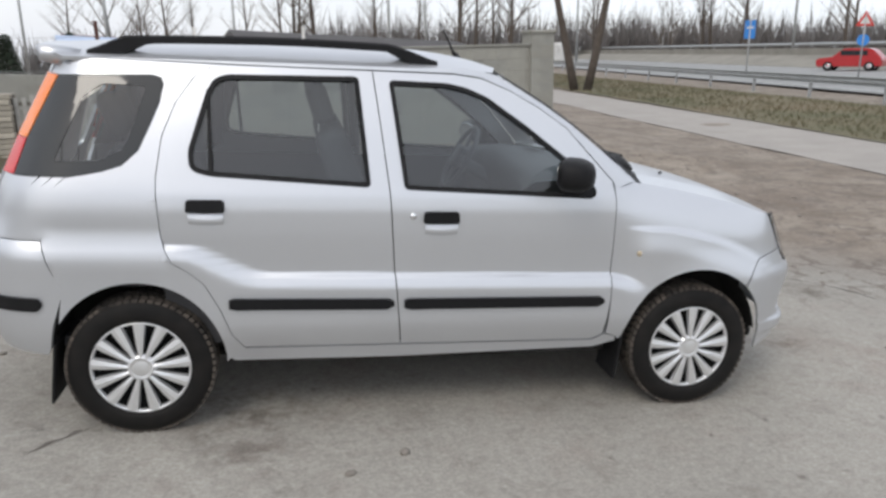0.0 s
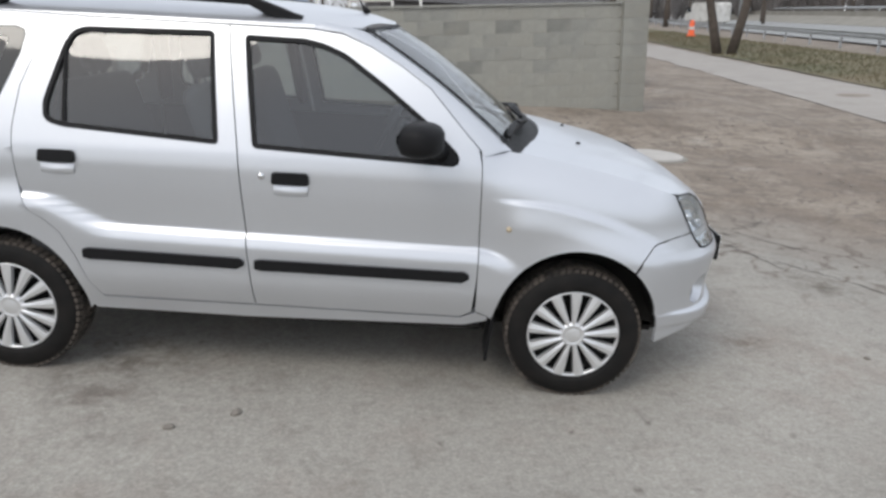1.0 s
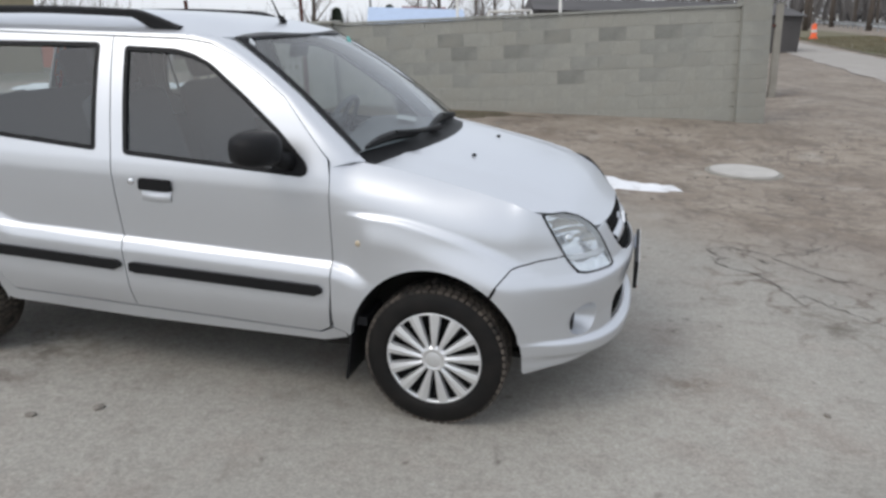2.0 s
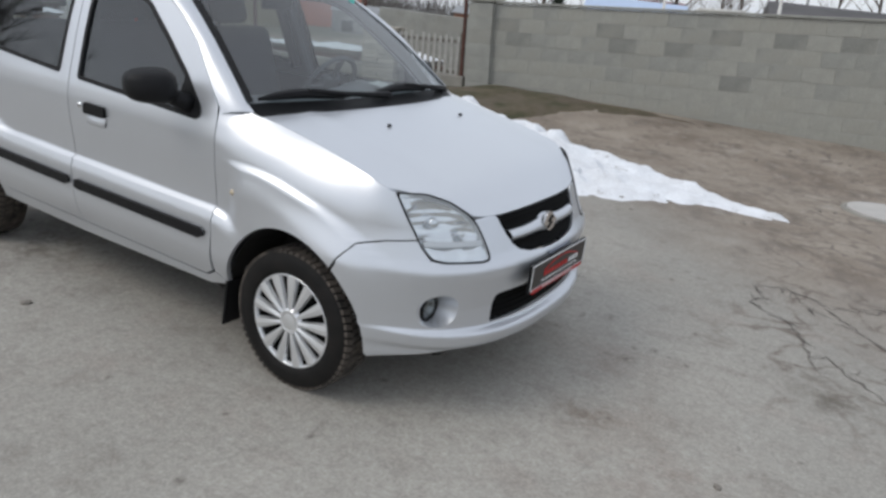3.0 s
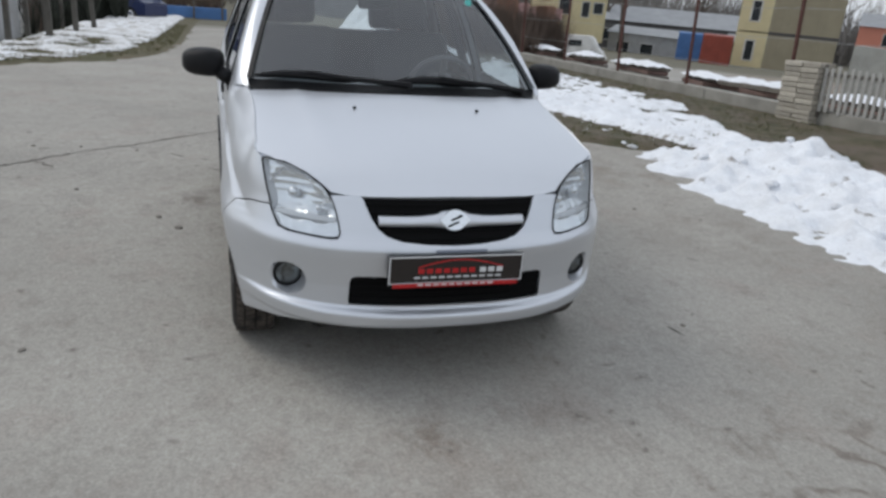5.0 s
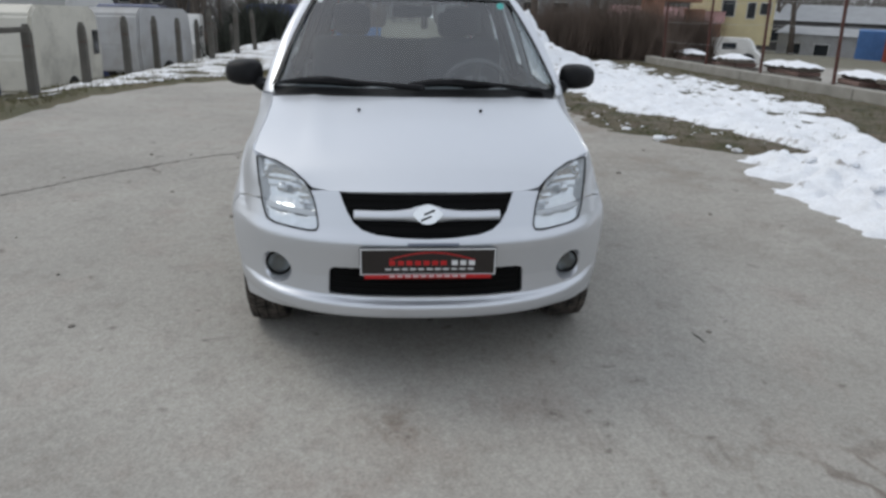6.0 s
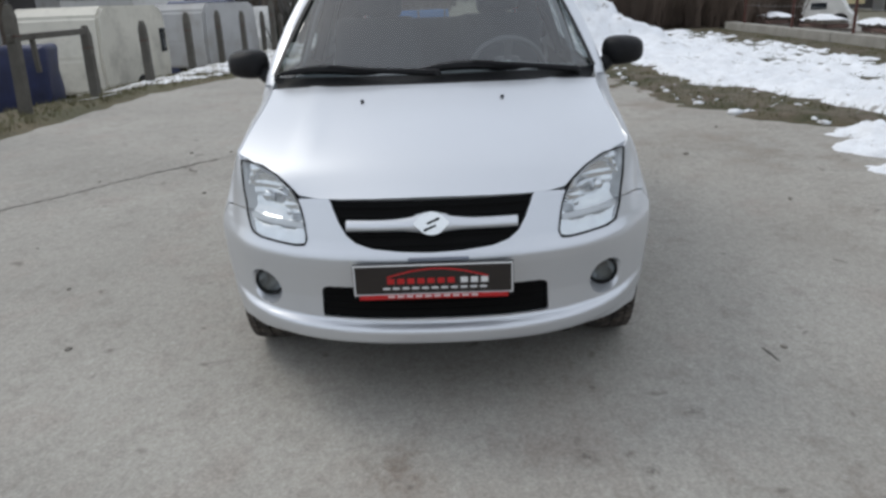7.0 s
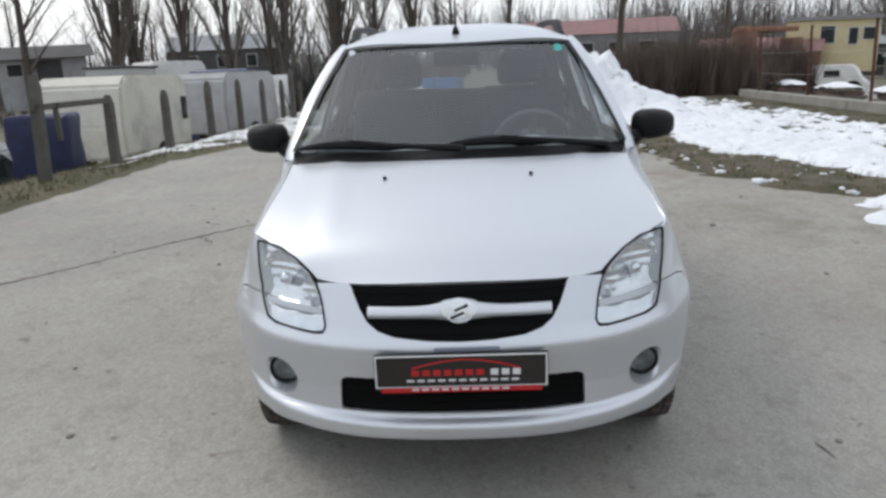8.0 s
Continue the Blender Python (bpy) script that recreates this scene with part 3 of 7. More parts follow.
SCR_V = 8
sv, sf = [], []
for i in range(SCR_V + 1):
    t = i / SCR_V
    ex, ey, ez = screen_edge(t)
    for k in range(-8, 9):
        s = k / 8
        sv.append((ex + (0.085 + 0.02 * t) * (1 - s * s), ey * -s, ez + (0.012 - 0.006 * t) * (1 - s * s)))
for i in range(SCR_V):
    for k in range(16):
        a = i * 17 + k
        sf.append((a, a + 17, a + 18, a + 1))
windscreen = mesh_obj("windscreen", sv, sf, SCREEN_GLASS, car, True, "lightly tinted windscreen")
# black enamel band round the screen
for side in (-1, 1):
    a = [Vector(screen_edge(t)) for t in np.linspace(0, 1, 9)]
    b = [p + Vector((0.012, 0.022, 0.004)) for p in a]
    if side == 1:
        a, b = [Vector((p.x, -p.y, p.z)) for p in a], [Vector((p.x, -p.y, p.z)) for p in b]
    loft("screen_seal", [p + Vector((0.004, 0, 0.004)) for p in a], [p + Vector((0.004, 0, 0.004)) for p in b], 1, 0.0, (1, 0, 1), BLACK_PLASTIC, windscreen)
top_edge = [Vector(sv[k]) + Vector((0.003, 0, 0.003)) for k in range(17)]
loft("screen_seal", top_edge, [p + Vector((0.016, 0, -0.008)) for p in top_edge], 1, 0.0, (1, 0, 1), BLACK_PLASTIC, windscreen)
for name, (t, y), m, r in (("sticker", (0.06, -0.50), STICKER, 0.016), ("toll_sticker", (0.10, 0.48), TEAL, 0.02)):
    ex, ey, ez = screen_edge(t)
    s = y / ey
    c = Vector((ex + 0.086 * (1 - s * s) + 0.004, y, ez + 0.012 * (1 - s * s) + 0.005))
    vv, ff = lathe([(0.0, 0.001), (r, 0.001), (r, 0.0)], 14, Matrix.Translation(c) @ pose(0, 0, 0, 0, 57, 0))
    mesh_obj(name, vv, ff, m, windscreen)

roof_front = [(1.516 - 0.085 * (y / 0.543) ** 2, y) for y in np.linspace(0, 0.543, 9)]
roof = panel("roof", roof_front + [(1.30, 0.592), (0.9, 0.593), (0.2, 0.593), (-0.25, 0.593), (-0.29, 0.56), (-0.33, 0.3), (-0.335, 0.0)], on_roof, 0.07, SILVER, car, flange=0.015, mirror=True)
panel("roof_liner", [(1.38, 0.0), (1.30, 0.5), (-0.27, 0.5), (-0.30, 0.0)], lambda x, y: (x, y, on_roof(x, y)[2] - 0.035), 0.15, LINER, car, flange=0.0, mirror=True)
# rear spoiler
spv, spf = [], []
for k in range(13):
    y = -0.56 + 1.12 * k / 12
    b = 0.06 * (abs(y) / 0.56) ** 3
    for dx, z in ((-0.25 + b, 1.508), (-0.385 + b, 1.522), (-0.41 + b, 1.512), (-0.40 + b, 1.462), (-0.29 + b, 1.44)):
        spv.append((dx, y, z - 0.02 * (abs(y) / 0.56) ** 2))
for k in range(12):
    for j in range(5):
        a, b = k * 5 + j, k * 5 + (j + 1) % 5
        spf.append((a, b, b + 5, a + 5))
spf += [tuple(range(4, -1, -1)), tuple(60 + j for j in range(5))]
mesh_obj("rear_spoiler", spv, spf, SILVER, car, True)

# roof rails
for s in (-1, 1):
    rv, rf = [], []
    xs = np.linspace(-0.17, 1.19, 40)
    for x in xs:
        t = (x + 0.17) / 1.36
        lift_z = 0.053 * min(1.0, (math.sin(math.pi * t) * (3.2 if t < 0.5 else 2.3))) if 0 < t < 1 else 0.0
        top = roof_mid(x) - 0.046 + max(lift_z, 0.004)
        solid = max(1 - sm((t - 0.08) / 0.09), sm((t - 0.84) / 0.09))
        low = max(top - 0.032, roof_mid(x) - 0.06) * (1 - solid) + (roof_mid(x) - 0.068) * solid
        y = 0.545 - 0.012 * sm((t - 0.7) / 0.3)
        for dy, z in ((0.022, low), (0.020, top - 0.008), (0.010, top), (-0.010, top), (-0.020, top - 0.008), (-0.022, low)):
            rv.append((x, s * (y + dy), z))
    for i in range(39):
        for j in range(6):
            a, b = i * 6 + j, i * 6 + (j + 1) % 6
            rf.append((a, b, b + 6, a + 6) if s > 0 else (a, a + 6, b + 6, b))
    rf += [tuple(range(6)), tuple(39 * 6 + j for j in range(6))]
    mesh_obj("roof_rail", rv, rf, BLACK_PLASTIC, car, False, "black roof rail")

# aerial
ab = on_roof(1.386, 0.0)
v, f = tube([ab, (1.374, 0, ab[2] + 0.022), (1.36, 0, ab[2] + 0.034)], [0.019, 0.014, 0.007], 10)
aer = mesh_obj("aerial", v, f, BLACK_PLASTIC, car, True)
v, f = tube([(1.366, 0, ab[2] + 0.026), (1.34, 0, ab[2] + 0.08), (1.29, 0, ab[2] + 0.17)], [0.006, 0.004, 0.0022], 6)
mesh_obj("mast", v, f, BLACK_PLASTIC, aer)

# bonnet
cut = [(x, side_w(x, hood_mid(x) - 0.04) - 0.004) for x in np.linspace(2.09, 2.70, 10)]
hl_edge = [(fx(y, z) - 0.004, y) for y, z in [(0.683, 0.880), (0.60, 0.876), (0.53, 0.849), (0.474, 0.808), (0.45, 0.785)]]
front_edge = [(fx(y, 0.785) - 0.002, y) for y in (0.38, 0.3, 0.2, 0.1)] + [(2.979, 0.0)]
cowl_edge = [(2.222 - 0.13 * (y / 0.66) ** 2, y) for y in np.linspace(0, 0.6, 7)]
hood_poly = cowl_edge + cut + hl_edge[1:] + front_edge


def on_bonnet(x, y):
    ridge = 0.006 * math.exp(-((abs(y) - (0.50 - 0.10 * (x - 2.1))) / 0.035) ** 2) * sm((2.85 - x) / 0.2)
    return (x, y, hood_z(x, y) + ridge)


hood = panel("bonnet", hood_poly, on_bonnet, 0.045, SILVER, car, flange=0.02, mirror=True)
for s in (-1, 1):
    bm = bmesh.new()
    bmesh.ops.create_uvsphere(bm, u_segments=10, v_segments=6, radius=1.0, matrix=Matrix.Translation((2.385, s * 0.277, hood_z(2.385, 0.277) + 0.005)) @ Matrix.Diagonal((0.011, 0.008, 0.006, 1)))
    part("washer_jet", bm, BLACK_PLASTIC, hood, smooth=True)

# scuttle under the screen
sc_a = [(sv[8 * 17 + k][0] - 0.01, sv[8 * 17 + k][1], sv[8 * 17 + k][2] - 0.002) for k in range(17)]
sc_b = [(2.235 - 0.13 * (p[1] / 0.66) ** 2, p[1] * 0.955, hood_z(2.23 - 0.13 * (p[1] / 0.66) ** 2, p[1] * 0.955) - 0.006) for p in sc_a]
scuttle = loft("scuttle_panel", sc_a, sc_b, 4, -0.008, (0.3, 0, 1), BLACK_PLASTIC, car)


def wiper(y_tip, y_end, pivot_y):
    w = empty("wiper", "black windscreen wiper", "wiper")
    del w["category"]
    w.parent = car

    def scr(y, t):
        ex, ey, ez = screen_edge(t)
        s = y / ey
        return Vector((ex + (0.085 + 0.02 * t) * (1 - s * s), y, ez + (0.012 - 0.006 * t) * (1 - s * s)))
    blade = [scr(y_tip + (y_end - y_tip) * k / 8, 0.992 - 0.028 * math.sin(math.pi * min(k / 8 * 1.15, 1))) + Vector((0.018, 0, 0.014)) for k in range(9)]
    v, f = tube(blade, [0.007, 0.013, 0.017, 0.019, 0.020, 0.020, 0.018, 0.014, 0.008], 6)
    mesh_obj("blade", v, f, BLACK_PLASTIC, w)
    mid = blade[4]
    px = 2.15 - 0.1 * (pivot_y / 0.66) ** 2
    piv = Vector((px, pivot_y, hood_z(px, pivot_y) + 0.012))
    v, f = tube([mid + Vector((0.012, 0, 0.014)), blade[7] + Vector((0.014, 0, 0.010)), blade[8].lerp(piv, 0.4) + Vector((0.012, 0, 0.008)), piv + Vector((0, 0, 0.010))], [0.009, 0.011, 0.012, 0.016], 6)
    mesh_obj("arm", v, f, BLACK_PLASTIC, w)
    v, f = lathe([(0.0, 0.022), (0.014, 0.02), (0.018, 0.0)], 12, Matrix.Translation(piv))
    mesh_obj("pivot", v, f, BLACK_PLASTIC, w, True)


wiper(-0.67, -0.22, 0.02)
wiper(-0.06, 0.40, 0.62)

# nose: bumper, grille, lamps
FOG = (0.606, 0.456, 0.066)


def F2(y, z):
    return (ang_y(y, z), z)


fog_in = [(FOG[0] - FOG[2] * math.sin(radians(a)), FOG[1] - FOG[2] * math.cos(radians(a))) for a in range(10, 180, 10)]
fog_out = [(FOG[0] + FOG[2] * math.sin(radians(a)), FOG[1] + FOG[2] * math.cos(radians(a))) for a in range(10, 180, 10)]
AF = ang_y(FOG[0], 0.458)
GRILLE = [(0.336, 0.770), (0.330, 0.752), (0.312, 0.712), (0.288, 0.675), (0.255, 0.650), (0.20, 0.635), (0.1, 0.626)]
LOWG = [(0.362, 0.496), (0.380, 0.489), (0.386, 0.474), (0.390, 0.39), (0.386, 0.378)]
inner = [(0.0, 0.288)] + [(AF * k / 6, 0.288) for k in range(1, 6)] + [(AF, 0.284), (AF, FOG[1] - FOG[2])] + [F2(*p) for p in fog_in] + [(AF, FOG[1] + FOG[2]), (AF, 0.641)] + \
        [F2(y, z - 0.004) for y, z in [(0.56, 0.643), (0.50, 0.639), (0.46, 0.637), (0.432, 0.640), (0.421, 0.66), (0.431, 0.72), (0.445, 0.765), (0.452, 0.783)]] + \
        [(ang_y(y, 0.783), 0.783) for y in (0.40, 0.345)] + [F2(*p) for p in GRILLE] + [(0.0, 0.623), (0.0, 0.497)] + \
        [F2(y, z) for y, z in [(0.12, 0.497), (0.25, 0.497)] + LOWG + [(0.25, 0.376), (0.12, 0.376)]] + [(0.0, 0.376)]
JOINT = [(2.603, 0.624), (2.65, 0.683), (2.74, 0.707), (2.83, 0.717)]
arch_side = [(2.362 + 0.345 * math.cos(radians(a)), 0.295 + 0.368 * math.sin(radians(a))) for a in range(-4, 52, 6)]
outer = [(AF, 0.284), (ang_y(0.68, 0.25), 0.272), (ang_x(2.712, 0.252), 0.256)] + [(ang_x(x, z), z) for x, z in arch_side] + [(ang_x(x, z), z) for x, z in JOINT] + \
        [F2(0.658, 0.698), F2(0.641, 0.651), (AF, 0.641), (AF, FOG[1] + FOG[2])] + [F2(*p) for p in fog_out] + [(AF, FOG[1] - FOG[2])]
bumper = panel("front_bumper", [inner, outer], on_front, (3.0, 0.0065), SILVER, car, flange=0.010, mirror=True)


def recessed(depth):
    def lift(a, z):
        x, y, zz = on_front(a, z)
        return (x - depth, y, zz)
    return lift


full_grille = [(0.0, 0.776)] + [(0.34, 0.776)] + GRILLE + [(0.0, 0.623)]
grille = panel("grille", [F2(*p) if p[0] else p for p in full_grille], recessed(0.012), (3.0, 0.03), DARK, car, flange=0.0, mirror=True, label="black radiator grille")
for k in range(5):
    z = 0.640 + 0.029 * k
    w = np.interp(z, [0.623, 0.632, 0.66, 0.712, 0.752], [0.1, 0.18, 0.262, 0.308, 0.328])
    pts = [Vector(on_front(ang_y(abs(y), z) * (1 if y >= 0 else -1), z)) - Vector((0.009, 0, 0)) for y in np.linspace(-w, w, 13)]
    v, f = tube(pts, 0.004, 5)
    mesh_obj("slat", v, f, DARK, grille)
# wing-shaped bright bar with the badge
bar_v, bar_f = [], []
for i in range(25):
    y = -0.286 + 0.572 * i / 24
    h = 0.019 + 0.017 * math.exp(-(y / 0.07) ** 2)
    zc = 0.701 + 0.006 * math.exp(-(y / 0.10) ** 2)
    for dz, dx in ((-h, -0.03), (-h * 0.8, -0.004), (0.0, 0.004), (h * 0.8, -0.004), (h, -0.03)):
        p = on_front(math.copysign(ang_y(abs(y), zc + dz), y), zc + dz)
        bar_v.append((p[0] + dx + 0.004, y, zc + dz))
for i in range(24):
    for k in range(4):
        a = i * 5 + k
        bar_f.append((a, a + 5, a + 6, a + 1))
bar = mesh_obj("grille_bar", bar_v, bar_f, SILVER, grille, True, "silver wing-shaped grille bar")
bm = bmesh.new()
hexa = [bm.verts.new((0.0, 0.062 * c, 0.040 * s)) for c, s in ((1, 0), (0.42, 0.85), (0, 1.0), (-0.42, 0.85), (-1, 0), (-0.42, -0.85), (0, -1.0), (0.42, -0.85))]
fc = bm.faces.new(hexa)
ex = bmesh.ops.extrude_face_region(bm, geom=[fc])
bmesh.ops.translate(bm, vec=(0.014, 0, 0), verts=[g for g in ex["geom"] if isinstance(g, bmesh.types.BMVert)])
bmesh.ops.recalc_face_normals(bm, faces=bm.faces)
bmesh.ops.bevel(bm, geom=list(bm.edges), offset=0.003, segments=2, affect="EDGES")
bmesh.ops.transform(bm, matrix=Matrix.Translation((3.020, 0, 0.709)) @ pose(0, 0, 0, 0, -14, 0), verts=bm.verts)
badge = part("badge", bm, CHROME, grille, "plain chrome badge shape")
for side, dz in ((1, 0.011), (-1, -0.011)):
    for dy, w, k in ((0.006, 0.044, 0.0), (0.020, 0.014, 0.007)):
        box("badge_bar", (0.004, w, 0.0075), Matrix.Translation((3.0365 - dz * 0.25, side * dy, 0.709 + dz + side * k)) @ pose(0, 0, 0, 22, -14, 0), DARK, grille, 0.001)

lower = panel("lower_intake", [(0.0, 0.497)] + [F2(y, z) for y, z in [(0.2, 0.497)] + LOWG + [(0.2, 0.376)]] + [(0.0, 0.376)], recessed(0.012), (3.0, 0.03), DARK, car, flange=0.0, mirror=True, label="black lower air intake")
for k in range(4):
    z = 0.405 + 0.025 * k
    pts = [Vector(on_front(math.copysign(ang_y(abs(y), z), y), z)) - Vector((0.009, 0, 0)) for y in np.linspace(-0.383, 0.383, 13)]
    v, f = tube(pts, 0.005, 5)
    mesh_obj("slat", v, f, DARK, lower)

# number plate holder; its writing as plain bars
plate = box("plate_holder", (0.016, 0.528, 0.118), Matrix.Translation((3.098, 0, 0.54)), BLACK_PLASTIC, car, 0.003, "black dealer plate with a pale border and red stripe")
PX = 3.1065
for dy, dz, sy, sz in ((0, 0.056, 0.522, 0.005), (0, -0.046, 0.522, 0.004), (0.2588, 0.005, 0.005, 0.1), (-0.2588, 0.005, 0.005, 0.1)):
    box("border", (0.003, sy, sz), Matrix.Translation((PX, dy, 0.54 + dz)), PLATE_WHITE, plate, 0.001)
box("plate_face", (0.002, 0.51, 0.094), Matrix.Translation((PX - 0.001, 0, 0.545)), PLATE_DARK, plate)
box("red_stripe", (0.003, 0.49, 0.017), Matrix.Translation((PX, 0, 0.4855)), PLATE_RED, plate)
for y0, y1, z, h, m in ((-0.155, 0.075, 0.541, 0.018, PLATE_RED), (0.085, 0.185, 0.541, 0.019, PLATE_WHITE), (-0.17, 0.18, 0.5155, 0.006, PLATE_WHITE), (-0.155, 0.15, 0.4865, 0.006, PLATE_WHITE)):
    n = max(2, int((y1 - y0) / 0.03))
    for k in range(n):
        w = (y1 - y0) / n
        box("letter_bar", (0.003, w * 0.7, h), Matrix.Translation((PX + 0.0012, y0 + w * (k + 0.5), z)), m, plate)
arc = [(PX + 0.0005, y, 0.548 + 0.035 * math.cos((y - 0.01) / 0.17 * 1.45)) for y in np.linspace(-0.15, 0.18, 14)]
v, f = tube(arc, 0.003, 5)
mesh_obj("swoosh", v, f, PLATE_RED, plate)
box("plate_clip", (0.008, 0.2, 0.012), Matrix.Translation((3.085, 0.02, 0.607)), mat("blue_grey_clip", (0.22, 0.24, 0.29), 0.5, 0, vary=0.1), plate, 0.002)

# headlamps
LAMP_WHITE = mat("lamp_trim", (0.62, 0.63, 0.645), 0.3, 0.0, vary=0.05, scale=20, coat=0.5)
HL = HL_LOW + HL_OUT + HL_TOP
hl_poly = [F2(y, z) for y, z in rounded(HL, 0.014, 3)]
for s in (1, -1):
    lamp = empty("headlamp", "clear headlamp with silver reflectors and a dark seal", "lamp")
    del lamp["category"]
    lamp.parent = car
    made = []
    made.append(panel("lens", hl_poly, on_front, (3.0, 0.03), LENS, lamp, flange=0.0, offset=0.002))
    small = [F2(y, z) for y, z in inset(rounded(HL, 0.014, 3), 0.0025)]
    made.append(ring_strip("seal", [F2(y, z) for y, z in inset(rounded(HL, 0.014, 3), -0.0025)], small, on_front, BLACK_PLASTIC, lamp, 0.003, 0.02))

    def bowl(a, z):
        x, y, zz = on_front(a, z)
        dip = 0.0
        for cy, cz, r, dd in ((0.575, 0.765, 0.085, 0.05), (0.49, 0.725, 0.05, 0.035), (0.54, 0.670, 0.03, 0.0)):
            q = ((y - cy) / r) ** 2 + ((zz - cz) / r) ** 2
            dip = max(dip, dd * math.sqrt(max(0.0, 1 - q)))
        step = 0.010 * ((zz * 38.0) % 1.0) if zz > 0.715 else 0.0025 * math.sin(y * 190)
        return (x - 0.022 - dip - step + 0.12 * (0.78 - zz) * (zz < 0.70), y, zz)
    made.append(panel("reflector", hl_poly, bowl, (1.2, 0.009), REFLECTOR, lamp, flange=0.0))
    made.append(ring_strip("housing", [F2(y, z) for y, z in inset(rounded(HL, 0.014, 3), 0.001)], [F2(y, z) for y, z in inset(rounded(HL, 0.014, 3), 0.004)], on_front, LAMP_WHITE, lamp, -0.002, 0.055))
    made.append(panel("divider", [F2(y, z) for y, z in [(0.44, 0.690), (0.55, 0.694), (0.645, 0.698), (0.648, 0.715), (0.55, 0.712), (0.438, 0.708)]], on_front, (3.0, 0.03), LAMP_WHITE, lamp, flange=0.02, offset=-0.006))
    c = on_front(ang_y(0.575, 0.765), 0.765)
    bm = bmesh.new()
    bmesh.ops.create_uvsphere(bm, u_segments=14, v_segments=8, radius=0.022, matrix=Matrix.Translation((c[0] - 0.05, 0.575, 0.765)))
    made.append(part("bulb_shield", bm, CHROME, lamp, smooth=True))
    c = on_front(ang_y(0.49, 0.725), 0.725)
    bm = bmesh.new()
    bmesh.ops.create_uvsphere(bm, u_segments=12, v_segments=8, radius=0.013, matrix=Matrix.Translation((c[0] - 0.035, 0.49, 0.725)))
    made.append(part("bulb_shield", bm, CHROME, lamp, smooth=True))
    if s < 0:
        for ob in made:
            for vtx in ob.data.vertices:
                vtx.co.y *= -1
            ob.data.flip_normals()

# fog lamps in round recesses
for s in (1, -1):
    fog = empty("fog_lamp", "round fog lamp in a recess of the bumper", "lamp")
    del fog["category"]
    fog.parent = car
    ring = [(FOG[0] + FOG[2] * math.cos(2 * math.pi * k / 36), FOG[1] + FOG[2] * math.sin(2 * math.pi * k / 36)) for k in range(36)]
    outer_ring = [Vector(on_front(ang_y(y, z), z)) for y, z in ring]
    xc = sum(p.x for p in outer_ring) / 36
    cy = FOG[0] - 0.006
    verts, faces = [], []
    for p, (y, z) in zip(outer_ring, ring):
        k = Vector((0, y - FOG[0], z - FOG[1])) / FOG[2]
        verts += [p, p.lerp(Vector((xc - 0.04, cy + k.y * 0.056, FOG[1] + k.z * 0.056)), 0.6), Vector((xc - 0.05, cy + k.y * 0.052, FOG[1] + k.z * 0.052))]
    for k in range(36):
        a, b = k * 3, ((k + 1) % 36) * 3
        for j in range(2):
            faces.append((a + j, a + j + 1, b + j + 1, b + j))
    o1 = mesh_obj("recess", verts, faces, SILVER, fog, True)
    M = Matrix.Translation((xc - 0.05, cy, FOG[1])) @ pose(0, 0, 0, 0, 90, 0)
    v, f = lathe([(0.054, -0.004), (0.054, 0.008), (0.045, 0.012), (0.043, 0.004)], 28, M)
    o2 = mesh_obj("bezel", v, f, BLACK_PLASTIC, fog, True)
    v, f = lathe([(0.0, -0.03), (0.015, -0.028), (0.032, -0.015), (0.044, 0.002)], 28, M)
    o3 = mesh_obj("reflector", v, f, REFLECTOR, fog, True)
    v, f = lathe([(0.0, 0.012), (0.022, 0.010), (0.044, 0.005)], 28, M)
    o4 = mesh_obj("lens", v, f, FOG_GLASS, fog, True)
    bm = bmesh.new()
    bmesh.ops.create_uvsphere(bm, u_segments=10, v_segments=6, radius=0.011, matrix=M @ Matrix.Translation((0, 0, -0.01)))
    o5 = part("bulb", bm, CHROME, fog, smooth=True)
    if s < 0:
        for ob in (o1, o2, o3, o4, o5):
            for vtx in ob.data.vertices:
                vtx.co.y *= -1
            ob.data.flip_normals()

# door mirrors
for s in (-1, 1):
    dm = empty("door_mirror", "black door mirror on a short arm", "mirror")
    del dm["category"]
    dm.parent = car
    bm = bmesh.new()
    bmesh.ops.create_uvsphere(bm, u_segments=24, v_segments=14, radius=1.0)
    for vtx in bm.verts:
        x, y, z = vtx.co
        y2 = math.copysign(abs(y) ** 0.7, y)
        z2 = math.copysign(abs(z) ** 0.62, z)
        x2 = x * 0.085 * (1 - 0.12 * abs(y)) if x > 0 else -abs(x) ** 0.45 * 0.062
        vtx.co = (x2, y2 * 0.098, z2 * 0.066 * (1 + 0.10 * (y * -s)))
    turn = pose(0, 0, 0, 0, 0, s * 26)
    bmesh.ops.transform(bm, matrix=Matrix.Translation((1.700, s * 0.895, 1.082)) @ turn, verts=bm.verts)
    part("housing", bm, BLACK_PLASTIC, dm, smooth=True)
    v, f = lathe([(0.0, 0.0), (0.046, 0.0), (0.049, -0.004)], 28, Matrix.Translation((1.700, s * 0.895, 1.082)) @ turn @ Matrix.Translation((-0.0625, 0, 0)) @ pose(0, 0, 0, 0, -90, 0) @ Matrix.Diagonal((1.0, 1.65, 1, 1)))
    mesh_obj("mirror_glass", v, f, CHROME, dm)
    v, f = tube([(1.77, s * 0.765, 1.015), (1.75, s * 0.80, 1.03), (1.72, s * 0.84, 1.05)], [0.038, 0.034, 0.03], 10)
    mesh_obj("arm", v, f, BLACK_PLASTIC, dm, True)

# wheels


